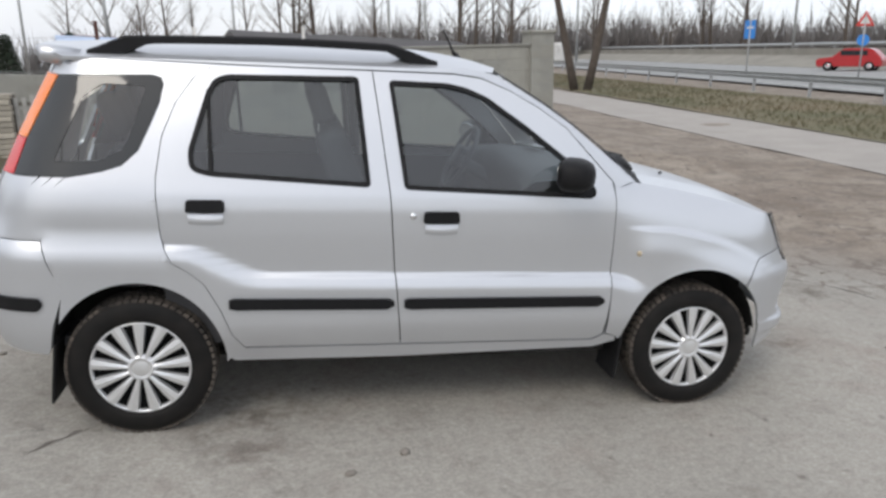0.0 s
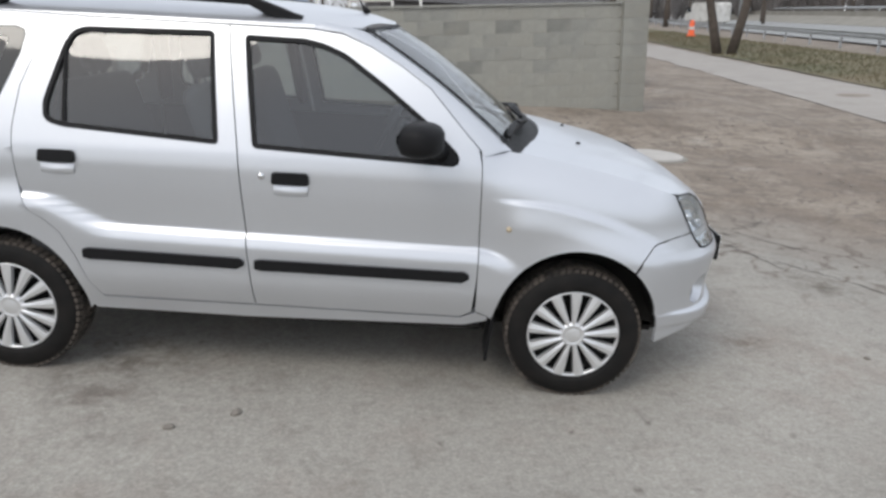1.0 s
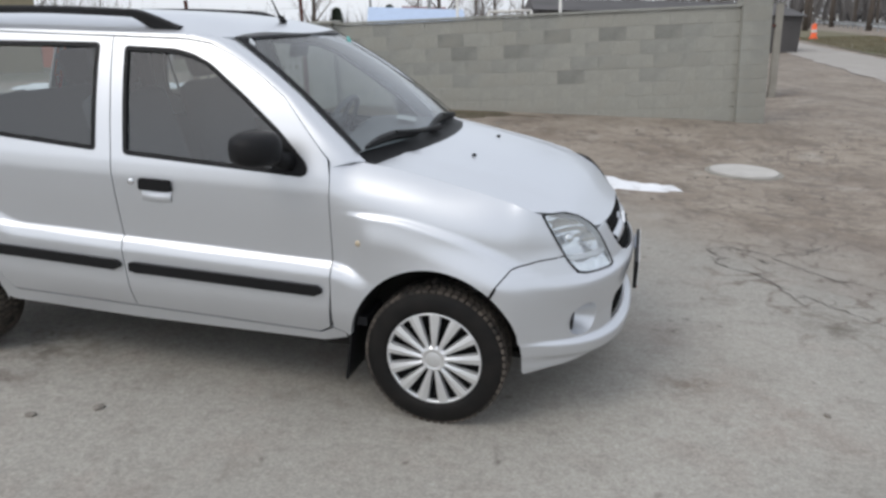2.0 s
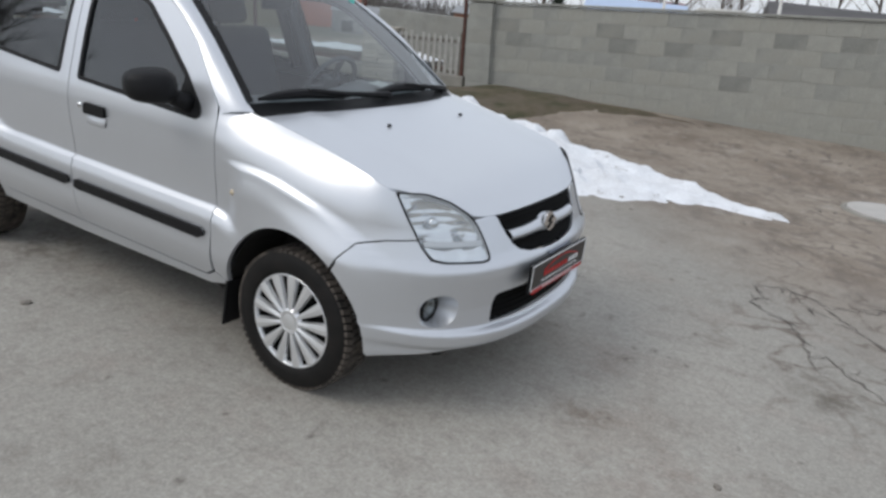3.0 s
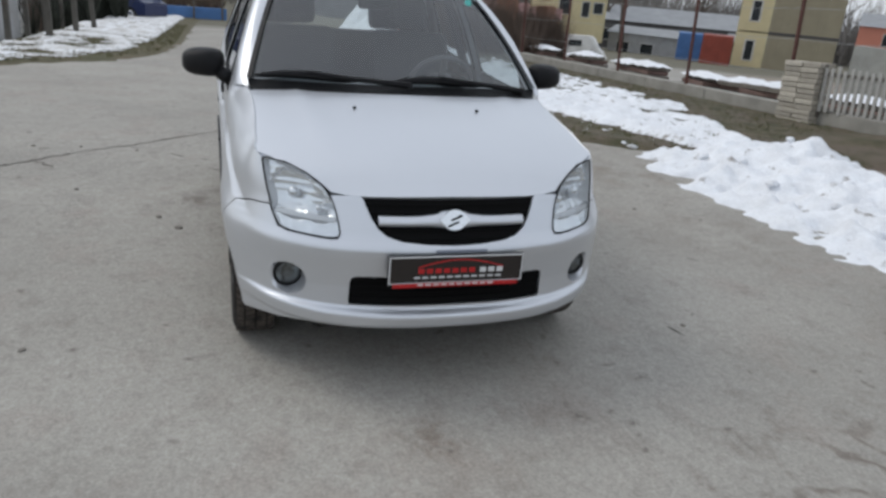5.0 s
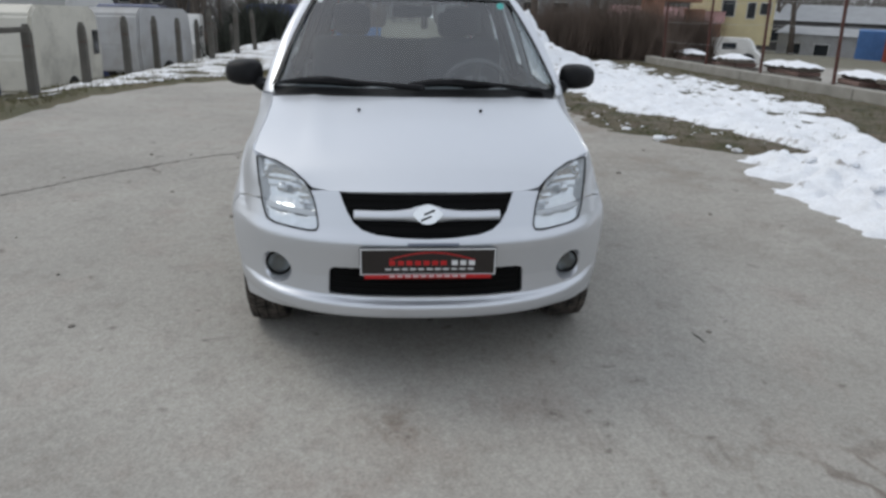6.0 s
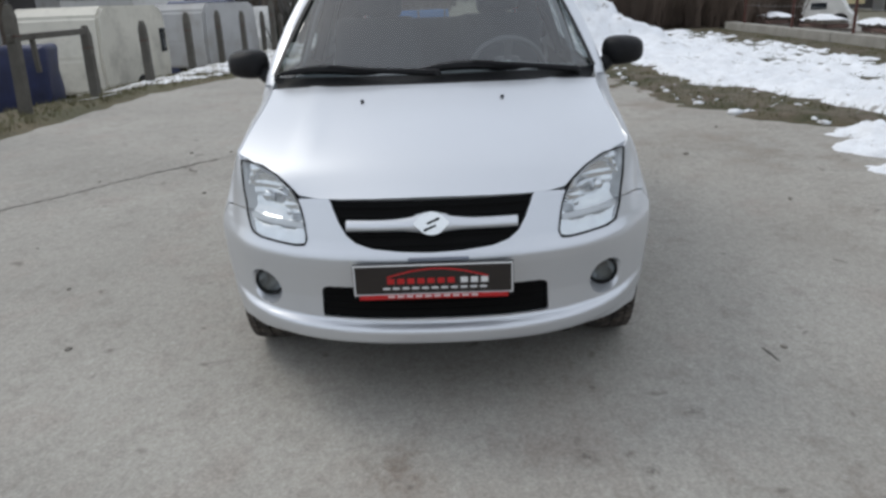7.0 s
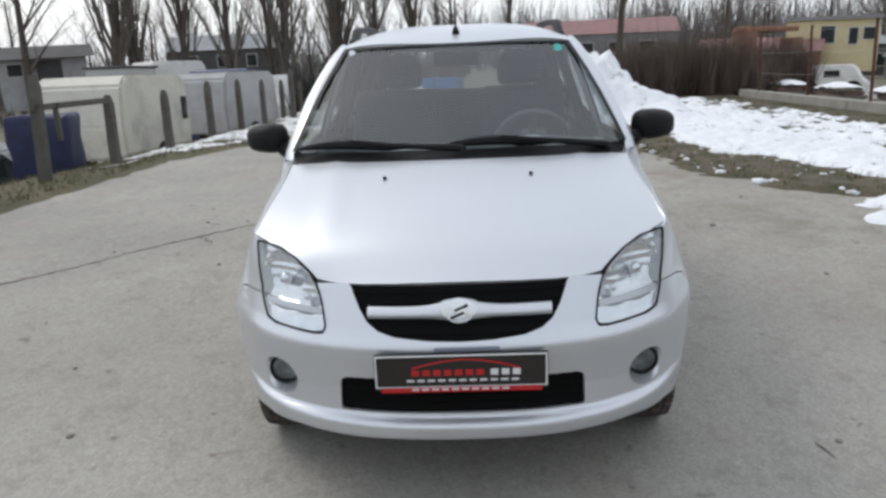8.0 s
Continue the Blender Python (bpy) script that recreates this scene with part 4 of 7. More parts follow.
def wheel(x, s):
    w = empty("wheel", "dusty black tyre with a silver multi-spoke hubcap", "wheel", Matrix.Translation((x, s * 0.705, 0.283 if x > 1 else 0.273)))
    del w["category"]
    w.parent = car
    out = Matrix.Rotation(radians(90 if s < 0 else -90), 4, "X")
    R, W = 0.289, 0.088
    seg = 120
    prof = [(0.186, 0.072), (0.196, 0.086), (0.215, 0.092), (0.245, W + 0.003), (0.268, 0.082), (R - 0.008, 0.070)]
    prof = prof + [(r, -h) for r, h in prof[::-1]]
    v, f = lathe(prof, seg, out)
    tyre = mesh_obj("tyre", v, f, RUBBER, w, True)
    # tread blocks
    tv, tf = [], []
    nb = 60
    for k in range(nb):
        for row, (h0, h1, sh) in enumerate(((-0.078, -0.048, 0.0), (-0.042, -0.004, 0.5), (0.004, 0.042, 0.25), (0.048, 0.078, 0.75))):
            a0 = 2 * math.pi * (k + sh) / nb
            a1 = a0 + 2 * math.pi / nb * 0.72
            slant = 0.03 * (1 if row % 2 else -1)
            b = len(tv)
            for a, h in ((a0, h0), (a1, h0), (a1 + slant, h1), (a0 + slant, h1)):
                lo = R - 0.016 if abs(h) > 0.07 else R - 0.010
                hi = R - 0.005 if abs(h) > 0.07 else R
                for r in (lo, hi):
                    tv.append(out @ Vector((r * math.cos(a), r * math.sin(a), h)))
            tf += [(b + 1, b + 3, b + 5, b + 7), (b, b + 2, b + 3, b + 1), (b + 2, b + 4, b + 5, b + 3), (b + 4, b + 6, b + 7, b + 5), (b + 6, b, b + 1, b + 7)]
    mesh_obj("tread", tv, tf, TREAD, tyre, False, "dusty tread blocks")
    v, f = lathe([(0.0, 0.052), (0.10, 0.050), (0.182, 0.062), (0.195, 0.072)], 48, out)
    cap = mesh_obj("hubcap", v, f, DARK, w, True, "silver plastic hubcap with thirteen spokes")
    v, f = lathe([(0.181, 0.066), (0.183, 0.080), (0.187, 0.084), (0.192, 0.082), (0.196, 0.072)], 64, out)
    mesh_obj("rim_ring", v, f, HUBCAP, cap, True)
    v, f = lathe([(0.0, 0.088), (0.030, 0.088), (0.037, 0.085), (0.039, 0.088), (0.050, 0.085), (0.057, 0.070)], 40, out)
    mesh_obj("centre_cap", v, f, HUBCAP, cap, True)
    spoke_me = None
    N = 13
    for k in range(N):
        a = 2 * math.pi * k / N + 0.12
        if spoke_me is None:
            sp = []
            for r, hw, h in ((0.042, 0.0085, 0.083), (0.09, 0.0145, 0.084), (0.14, 0.0215, 0.083), (0.189, 0.0270, 0.081)):
                sp += [(r, -hw, h - 0.016), (r, -hw * 0.8, h), (r, 0, h + 0.004), (r, hw * 0.8, h), (r, hw, h - 0.016)]
            fs = []
            for i in range(3):
                for j in range(4):
                    q = i * 5 + j
                    fs.append((q, q + 5, q + 6, q + 1))
            spoke_me = bpy.data.meshes.new("spoke")
            spoke_me.from_pydata([tuple(Vector(p)) for p in sp], [], fs)
            spoke_me.materials.append(HUBCAP)
        o = new("spoke", spoke_me)
        o.parent = cap
        o.matrix_local = out @ Matrix.Rotation(a, 4, "Z")
    return w


for x in (0.0, 2.362):
    for s in (-1, 1):
        wheel(x, s)

# wheel housings, underbody, mud flaps
for xc, rx in ((0.0, 0.345), (2.362, 0.36)):
    for s in (-1, 1):
        v, f = [], []
        for i in range(21):
            a = radians(8 + 164 * i / 20)
            for y in (0.72 if xc > 1 and i < 8 else 0.76, 0.5):
                v.append((xc + rx * math.cos(a), s * y, 0.29 + 0.365 * math.sin(a)))
        for i in range(20):
            f.append((i * 2, i * 2 + 1, i * 2 + 3, i * 2 + 2))
        mesh_obj("wheel_housing", v, f, UNDER, car)
        mesh_obj("housing_back", [(xc - 0.4, s * 0.5, 0.2), (xc + 0.4, s * 0.5, 0.2), (xc + 0.4, s * 0.5, 0.72), (xc - 0.4, s * 0.5, 0.72)], [(0, 1, 2, 3)], UNDER, car)
        fx0 = -0.318 if xc == 0.0 else 2.012
        bm = box_bm((0.012, 0.20, 0.25 if xc == 0 else 0.2), Matrix.Translation((fx0, s * 0.70, 0.265 if xc == 0 else 0.245)) @ pose(0, 0, 0, 0, 6, 0), 0.004)
        part("mud_flap", bm, BLACK_PLASTIC, car, "black rubber mud flap")
box("underbody", (3.2, 1.0, 0.06), Matrix.Translation((1.27, 0, 0.235)), UNDER, car, 0.02)
box("underbody", (1.62, 1.4, 0.05), Matrix.Translation((1.18, 0, 0.265)), UNDER, car, 0.02)
v, f = tube([(-0.45, -0.30, 0.27), (-0.2, -0.25, 0.28), (0.4, -0.2, 0.26)], [0.035, 0.06, 0.03], 10)
mesh_obj("exhaust", v, f, UNDER, car, True)
v, f = tube([(0, -0.66, 0.283), (0, 0.66, 0.283)], 0.035, 10)
mesh_obj("rear_axle", v, f, UNDER, car, True)

# tailgate
def on_tail(u, z):
    y = -u
    w = side_full(-0.3, z)
    return (0.1 - (0.1 - tail(z)) * (max(0.0, 1 - (abs(y) / w) ** 3)) ** (1 / 6), y, z)


tg_out = [(-0.50, 0.60), (0.50, 0.60), (0.60, 0.82), (0.60, 1.0), (0.53, 1.40), (0.50, 1.45), (-0.50, 1.45), (-0.53, 1.40), (-0.60, 1.0), (-0.60, 0.82)]
tg_win = rounded([(-0.55, 1.0), (0.55, 1.0), (0.49, 1.39), (-0.49, 1.39)], 0.04)
tg = panel("tailgate", c_split(tg_out, tg_win, 0.0), on_tail, 0.08, SILVER, car, flange=0.015)
panel("rear_window", tg_win, on_tail, 0.15, REAR_GLASS, tg, flange=0.0, offset=-0.003, label="clear rear window")
panel("rear_bumper_centre", [(-0.56, 0.36), (0.56, 0.36), (0.56, 0.59), (-0.56, 0.59)], on_tail, 0.1, SILVER, car, flange=0.02)

# cabin
for s in (-1, 1):
    v = [(x, s * (side_w(x, z) - 0.06), z) for z in (0.35, 0.7, 0.945) for x in (0.1, 0.6, 1.1, 1.6, 1.9)]
    f = [(r * 5 + c, r * 5 + c + 1, (r + 1) * 5 + c + 1, (r + 1) * 5 + c) for r in range(2) for c in range(4)]
    mesh_obj("door_trim", v, f, GREY_PLASTIC, car, True, "dark grey inner door trim")
    v = [(x, s * (side_w(x, z) - 0.08), z) for z in (0.6, 0.945) for x in (-0.36, -0.2, 0.1)]
    mesh_obj("boot_trim", v, [(0, 1, 4, 3), (1, 2, 5, 4)], GREY_PLASTIC, car, False)
    # pillar trims
    v, f = tube([(0.94, s * 0.70, 1.0), (0.895, s * 0.55, 1.43)], 0.03, 6)
    mesh_obj("pillar_trim", v, f, GREY_PLASTIC, car)
    v, f = tube([(0.15, s * 0.68, 1.0), (0.19, s * 0.53, 1.42)], 0.045, 6)
    mesh_obj("pillar_trim", v, f, GREY_PLASTIC, car)
rear_trim = panel("rear_pillar_trim", [(-0.50, 1.00), (-0.30, 1.00), (-0.20, 1.12), (-0.15, 1.42), (-0.30, 1.44), (-0.36, 1.30)], on_side, 0.08, GREY_PLASTIC, car, flange=0.0, offset=-0.035, label="dark grey trim of the rear pillar")
mirrored(rear_trim)
box("floor_pan", (2.4, 1.38, 0.04), Matrix.Translation((0.85, 0, 0.36)), GREY_PLASTIC, car)
box("boot_floor", (0.6, 1.1, 0.05), Matrix.Translation((-0.2, 0, 0.66)), GREY_PLASTIC, car)


def seat(x, y, w, back_h, lean, rests):
    st = empty("seat", "dark grey cloth car seat", "seat")
    del st["category"]
    st.parent = car
    box("cushion", (0.50, w, 0.16), Matrix.Translation((x, y, 0.56)) @ pose(0, 0, 0, 0, -6, 0), SEAT, st, 0.05, smooth=True)
    box("backrest", (0.14, w, back_h), Matrix.Translation((x - 0.28, y, 0.60 + back_h / 2)) @ pose(0, 0, 0, 0, -lean, 0), SEAT, st, 0.055, smooth=True)
    for ry in rests:
        hx = x - 0.28 - math.sin(radians(lean)) * (back_h / 2 + 0.12)
        box("headrest", (0.09, 0.24, 0.19), Matrix.Translation((hx, y + ry, 0.60 + back_h + 0.09)) @ pose(0, 0, 0, 0, -lean, 0), SEAT, st, 0.042, smooth=True)
        v, f = tube([(hx, y + ry - 0.05, 0.56 + back_h), (hx, y + ry - 0.05, 0.66 + back_h)], 0.006, 6)
        mesh_obj("post", v, f, CHROME, st)
        v, f = tube([(hx, y + ry + 0.05, 0.56 + back_h), (hx, y + ry + 0.05, 0.66 + back_h)], 0.006, 6)
        mesh_obj("post", v, f, CHROME, st)


seat(1.12, -0.36, 0.50, 0.62, 18, (0.0,))
seat(1.12, 0.36, 0.50, 0.62, 18, (0.0,))
seat(0.30, 0.0, 1.25, 0.55, 20, (-0.38, 0.38))
dv, df = [], []
for k in range(13):
    y = -0.66 + 1.32 * k / 12
    hump = 0.035 * math.exp(-((y - 0.36) / 0.18) ** 2)
    for x, z in ((2.06, 1.02), (1.88, 1.03 + hump * 0.5), (1.72, 1.015 + hump), (1.66, 0.98 + hump), (1.68, 0.88), (1.78, 0.62), (1.85, 0.40)):
        dv.append((x - 0.10 * (abs(y) / 0.66) ** 2, y, z))
for k in range(12):
    for j in range(6):
        a = k * 7 + j
        df.append((a, a + 1, a + 8, a + 7))
mesh_obj("dashboard", dv, df, DASH, car, True, "grey plastic dashboard")
box("console", (0.5, 0.2, 0.3), Matrix.Translation((1.5, 0, 0.5)), DASH, car, 0.03)
v, f = [], []
M = Matrix.Translation((1.50, 0.36, 0.985)) @ pose(0, 0, 0, 0, -62, 0)
for i in range(40):
    a = 2 * math.pi * i / 40
    for j in range(8):
        b = 2 * math.pi * j / 8
        v.append(M @ Vector(((0.18 + 0.014 * math.cos(b)) * math.cos(a), (0.18 + 0.014 * math.cos(b)) * math.sin(a), 0.014 * math.sin(b))))
for i in range(40):
    for j in range(8):
        f.append((i * 8 + j, ((i + 1) % 40) * 8 + j, ((i + 1) % 40) * 8 + (j + 1) % 8, i * 8 + (j + 1) % 8))
sw = mesh_obj("steering_wheel", v, f, DASH, car, True, "grey three-spoke steering wheel")
box("hub", (0.13, 0.13, 0.05), M @ Matrix.Translation((0, 0, 0.01)), DASH, sw, 0.02, smooth=True)
for a in (0, 180, 270):
    box("spoke", (0.13, 0.035, 0.02), M @ pose(0, 0, 0, 0, 0, a) @ Matrix.Translation((0.11, 0, 0)), DASH, sw, 0.006)
v, f = tube([(1.52, 0.36, 0.95), (1.75, 0.36, 0.83)], 0.04, 8)
mesh_obj("column", v, f, DASH, sw, True)
box("rear_view_mirror", (0.03, 0.22, 0.065), Matrix.Translation((1.46, 0.0, 1.395)) @ pose(0, 0, 0, 0, 10, 8), BLACK_PLASTIC, car, 0.012, smooth=True)
box("price_paper", (0.10, 0.13, 0.003), Matrix.Translation((1.90, 0.30, 1.062)) @ pose(0, 0, 0, 0, 8, 15), PAPER, car, label="sheet of white paper on the dashboard")

# ---- the ground ----


def gz(x, y):
    """Height of the ground: level by the car, following the true horizon further out."""
    z = -0.045 * max(0.0, -1.5 - x) + 0.055 * max(0.0, x - 5.0) - 0.010 * sm((1.6 - x) / 1.4)
    z -= 0.95 * sm((-5.75 - y) / 2.2) + 0.022 * max(0.0, -1.5 - x) * sm((-4.6 - y) / 0.9)
    if x < 0:
        z -= sm(-x / 4) * (0.3 * sm((y - 8.2) / 3) + 0.035 * max(0.0, y - 10.0))
    return z


def lumps(x, y, s, seed=0.0):
    return noise.noise(Vector((x * s, y * s, seed)))


def ramp_mask(n, l, vec, ax, ay, c, width, wobble, wob_scale=0.6):
    """A 0 to 1 mask across the line ax*x + ay*y = c, its edge broken up by noise."""
    sep = n.new("ShaderNodeSeparateXYZ")
    l.new(vec, sep.inputs[0])
    m1 = n.new("ShaderNodeMath")
    m1.operation = "MULTIPLY"
    m1.inputs[1].default_value = ax
    l.new(sep.outputs[0], m1.inputs[0])
    m2 = n.new("ShaderNodeMath")
    m2.operation = "MULTIPLY_ADD"
    m2.inputs[1].default_value = ay
    l.new(sep.outputs[1], m2.inputs[0])
    l.new(m1.outputs[0], m2.inputs[2])
    t = n.new("ShaderNodeTexNoise")
    t.inputs["Scale"].default_value = wob_scale
    t.inputs["Detail"].default_value = 6
    l.new(vec, t.inputs["Vector"])
    m3 = n.new("ShaderNodeMath")
    m3.operation = "MULTIPLY_ADD"
    m3.inputs[1].default_value = wobble
    l.new(t.outputs["Fac"], m3.inputs[0])
    l.new(m2.outputs[0], m3.inputs[2])
    r = n.new("ShaderNodeMapRange")
    r.inputs[1].default_value, r.inputs[2].default_value = c + wobble * 0.5, c + wobble * 0.5 + width
    l.new(m3.outputs[0], r.inputs[0])
    return r.outputs[0]


def ground_material():
    m = bpy.data.materials.new("worn_asphalt_and_dirt")
    m.use_nodes = True
    n, l = m.node_tree.nodes, m.node_tree.links
    b = n["Principled BSDF"]
    b.inputs["Roughness"].default_value = 0.88
    co = n.new("ShaderNodeTexCoord").outputs["Object"]

    def tex(scale, detail=4.0, rough=0.55):
        t = n.new("ShaderNodeTexNoise")
        t.inputs["Scale"].default_value = scale
        t.inputs["Detail"].default_value = detail
        t.inputs["Roughness"].default_value = rough
        l.new(co, t.inputs["Vector"])
        return t.outputs["Fac"]

    def remap(v, a, b2, c=0.0, d=1.0):
        r = n.new("ShaderNodeMapRange")
        for i, q in enumerate((a, b2, c, d)):
            r.inputs[i + 1].default_value = q
        l.new(v, r.inputs[0])
        return r.outputs[0]

    def mix(f, c1, c2, mode="MIX"):
        x = n.new("ShaderNodeMix")
        x.data_type, x.blend_type = "RGBA", mode
        for sock, val in ((0, f), (6, c1), (7, c2)):
            if isinstance(val, (int, float)):
                x.inputs[sock].default_value = val
            elif isinstance(val, tuple):
                x.inputs[sock].default_value = (*val, 1)
            else:
                l.new(val, x.inputs[sock])
        return x.outputs[2]

    asphalt = mix(remap(tex(0.45, 6), 0.35, 0.68), (0.270, 0.256, 0.231), (0.362, 0.344, 0.311))
    asphalt = mix(remap(tex(1.6, 6, 0.65), 0.54, 0.72, 0.0, 0.6), asphalt, (0.30, 0.255, 0.225))
    asphalt = mix(remap(tex(5.0, 6, 0.7), 0.53, 0.70, 0.0, 0.5), asphalt, (0.19, 0.17, 0.15))
    asphalt = mix(remap(tex(13.0, 5, 0.7), 0.50, 0.68, 0.0, 0.36), asphalt, (0.215, 0.188, 0.166))
    asphalt = mix(remap(tex(9.0, 5, 0.7), 0.56, 0.70, 0.0, 0.4), asphalt, (0.40, 0.385, 0.36))
    dirt = mix(remap(tex(0.9, 7, 0.7), 0.36, 0.64), (0.172, 0.136, 0.106), (0.305, 0.262, 0.216))
    dirt = mix(remap(tex(3.2, 7, 0.75), 0.50, 0.64, 0.0, 0.75), dirt, (0.115, 0.093, 0.075))
    dirt = mix(remap(tex(6.5, 6, 0.75), 0.54, 0.68, 0.0, 0.55), dirt, (0.36, 0.325, 0.29))
    dirt = mix(remap(tex(1.1, 3), 0.62, 0.72, 0.0, 0.5), dirt, (0.40, 0.37, 0.33))
    where = ramp_mask(n, l, co, 0.58, 0.81, 3.55, 1.3, 1.6)
    far = ramp_mask(n, l, co, -1.0, 0.0, 24.0, 4.0, 3.0)
    base = mix(where, asphalt, dirt)
    # net of dirt-filled cracks where the asphalt breaks up
    bend = n.new("ShaderNodeTexNoise")
    bend.inputs["Scale"].default_value, bend.inputs["Detail"].default_value = 4.0, 4.0
    l.new(co, bend.inputs["Vector"])
    warp = n.new("ShaderNodeVectorMath")
    warp.operation = "MULTIPLY_ADD"
    warp.inputs[1].default_value = (0.35, 0.35, 0.0)
    l.new(bend.outputs["Color"], warp.inputs[0])
    l.new(co, warp.inputs[2])
    net = n.new("ShaderNodeTexVoronoi")
    net.feature = "DISTANCE_TO_EDGE"
    net.inputs["Scale"].default_value = 3.6
    l.new(warp.outputs[0], net.inputs["Vector"])
    line = remap(net.outputs["Distance"], 0.015, 0.085, 0.9, 0.0)
    gaps = remap(tex(3.0, 4, 0.7), 0.42, 0.56)
    zone = ramp_mask(n, l, co, 1.0, 0.12, 3.5, 0.5, 0.7, 1.2)
    half = ramp_mask(n, l, co, 0.0, 1.0, 0.35, 0.6, 0.8, 1.1)
    for q in (gaps, zone, half):
        k = n.new("ShaderNodeMath")
        k.operation = "MULTIPLY"
        l.new(line, k.inputs[0])
        l.new(q, k.inputs[1])
        line = k.outputs[0]
    base = mix(line, base, (0.15, 0.124, 0.104))
    base = mix(far, base, (0.12, 0.11, 0.075))
    sep = n.new("ShaderNodeSeparateXYZ")
    l.new(co, sep.inputs[0])
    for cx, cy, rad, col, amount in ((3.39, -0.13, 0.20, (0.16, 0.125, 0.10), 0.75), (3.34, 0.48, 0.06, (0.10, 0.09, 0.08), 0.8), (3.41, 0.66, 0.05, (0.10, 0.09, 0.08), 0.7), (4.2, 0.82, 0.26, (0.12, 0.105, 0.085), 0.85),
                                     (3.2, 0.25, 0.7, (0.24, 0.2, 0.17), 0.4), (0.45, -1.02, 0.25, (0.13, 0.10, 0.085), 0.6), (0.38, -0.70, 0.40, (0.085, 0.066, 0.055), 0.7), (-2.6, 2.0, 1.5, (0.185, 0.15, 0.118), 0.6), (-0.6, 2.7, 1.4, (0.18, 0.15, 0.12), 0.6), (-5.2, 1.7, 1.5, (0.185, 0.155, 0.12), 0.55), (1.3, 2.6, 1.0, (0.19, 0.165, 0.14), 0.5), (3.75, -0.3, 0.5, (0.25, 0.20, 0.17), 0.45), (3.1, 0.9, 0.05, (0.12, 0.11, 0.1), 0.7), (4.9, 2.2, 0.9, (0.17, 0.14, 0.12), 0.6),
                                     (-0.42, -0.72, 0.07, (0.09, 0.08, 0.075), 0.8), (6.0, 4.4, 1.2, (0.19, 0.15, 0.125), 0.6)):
        dv = n.new("ShaderNodeVectorMath")
        dv.operation = "DISTANCE"
        l.new(co, dv.inputs[0])
        dv.inputs[1].default_value = (cx, cy, 0.0)
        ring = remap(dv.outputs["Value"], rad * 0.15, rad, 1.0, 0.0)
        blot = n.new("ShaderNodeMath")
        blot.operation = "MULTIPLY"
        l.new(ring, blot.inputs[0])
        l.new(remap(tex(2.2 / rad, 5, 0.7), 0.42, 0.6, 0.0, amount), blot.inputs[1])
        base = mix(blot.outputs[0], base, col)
    grit = mix(remap(tex(75.0, 4, 0.75), 0.36, 0.64), (0.84, 0.84, 0.83), (1.15, 1.15, 1.14))
    base = mix(1.0, base, grit, "MULTIPLY")
    pit = n.new("ShaderNodeTexVoronoi")
    pit.inputs["Scale"].default_value = 9.0
    l.new(warp.outputs[0], pit.inputs["Vector"])
    ps = n.new("ShaderNodeSeparateColor")
    l.new(pit.outputs["Color"], ps.inputs[0])
    pg = n.new("ShaderNodeMath")
    pg.operation = "MULTIPLY"
    l.new(remap(pit.outputs["Distance"], 0.08, 0.26, 0.65, 0.0), pg.inputs[0])
    l.new(remap(ps.outputs[1], 0.80, 0.9), pg.inputs[1])
    base = mix(pg.outputs[0], base, (0.115, 0.1, 0.087))
    gravel = mix(remap(tex(30.0, 4, 0.75), 0.36, 0.64), (0.89, 0.888, 0.882), (1.11, 1.11, 1.11))
    base = mix(1.0, base, gravel, "MULTIPLY")
    stone = n.new("ShaderNodeTexVoronoi")
    stone.inputs["Scale"].default_value = 95.0
    l.new(co, stone.inputs["Vector"])
    speck = remap(stone.outputs["Distance"], 0.10, 0.2, 0.5, 0.0)
    pick = n.new("ShaderNodeSeparateColor")
    l.new(stone.outputs["Color"], pick.inputs[0])
    gate = n.new("ShaderNodeMath")
    gate.operation = "MULTIPLY"
    l.new(speck, gate.inputs[0])
    l.new(remap(pick.outputs[0], 0.6, 0.7), gate.inputs[1])
    base = mix(gate.outputs[0], base, (0.5, 0.49, 0.47))
    l.new(base, b.inputs["Base Color"])
    bp = n.new("ShaderNodeBump")
    bp.inputs["Strength"].default_value = 0.35
    bp.inputs["Distance"].default_value = 0.008
    l.new(tex(110.0, 4, 0.7), bp.inputs["Height"])
    bp2 = n.new("ShaderNodeBump")
    bp2.inputs["Strength"].default_value = 0.1
    bp2.inputs["Distance"].default_value = 0.05
    l.new(tex(4.0, 4), bp2.inputs["Height"])
    l.new(bp.outputs[0], bp2.inputs["Normal"])
    l.new(bp2.outputs[0], b.inputs["Normal"])
    return m


def grid_mesh(name, xs, ys, zf, material, keep=None, smooth=True):
    nx, ny = len(xs), len(ys)
    verts = [(x, y, zf(x, y)) for x in xs for y in ys]
    faces = []
    for i in range(nx - 1):
        for j in range(ny - 1):
            if keep is None or keep((xs[i] + xs[i + 1]) / 2, (ys[j] + ys[j + 1]) / 2):
                faces.append((i * ny + j, (i + 1) * ny + j, (i + 1) * ny + j + 1, i * ny + j + 1))
    used = sorted({k for f in faces for k in f})
    remap_ = {k: i for i, k in enumerate(used)}
    return mesh_obj(name, [verts[k] for k in used], [tuple(remap_[k] for k in f) for f in faces], material, None, smooth)


gx = list(-14 - np.geomspace(0.5, 900, 22)[::-1]) + list(np.arange(-14, 12.01, 0.3)) + list(12 + np.geomspace(0.5, 900, 22))
gy = list(-9 - np.geomspace(0.5, 900, 22)[::-1]) + list(np.arange(-9, 14.01, 0.3)) + list(14 + np.geomspace(0.5, 900, 22))


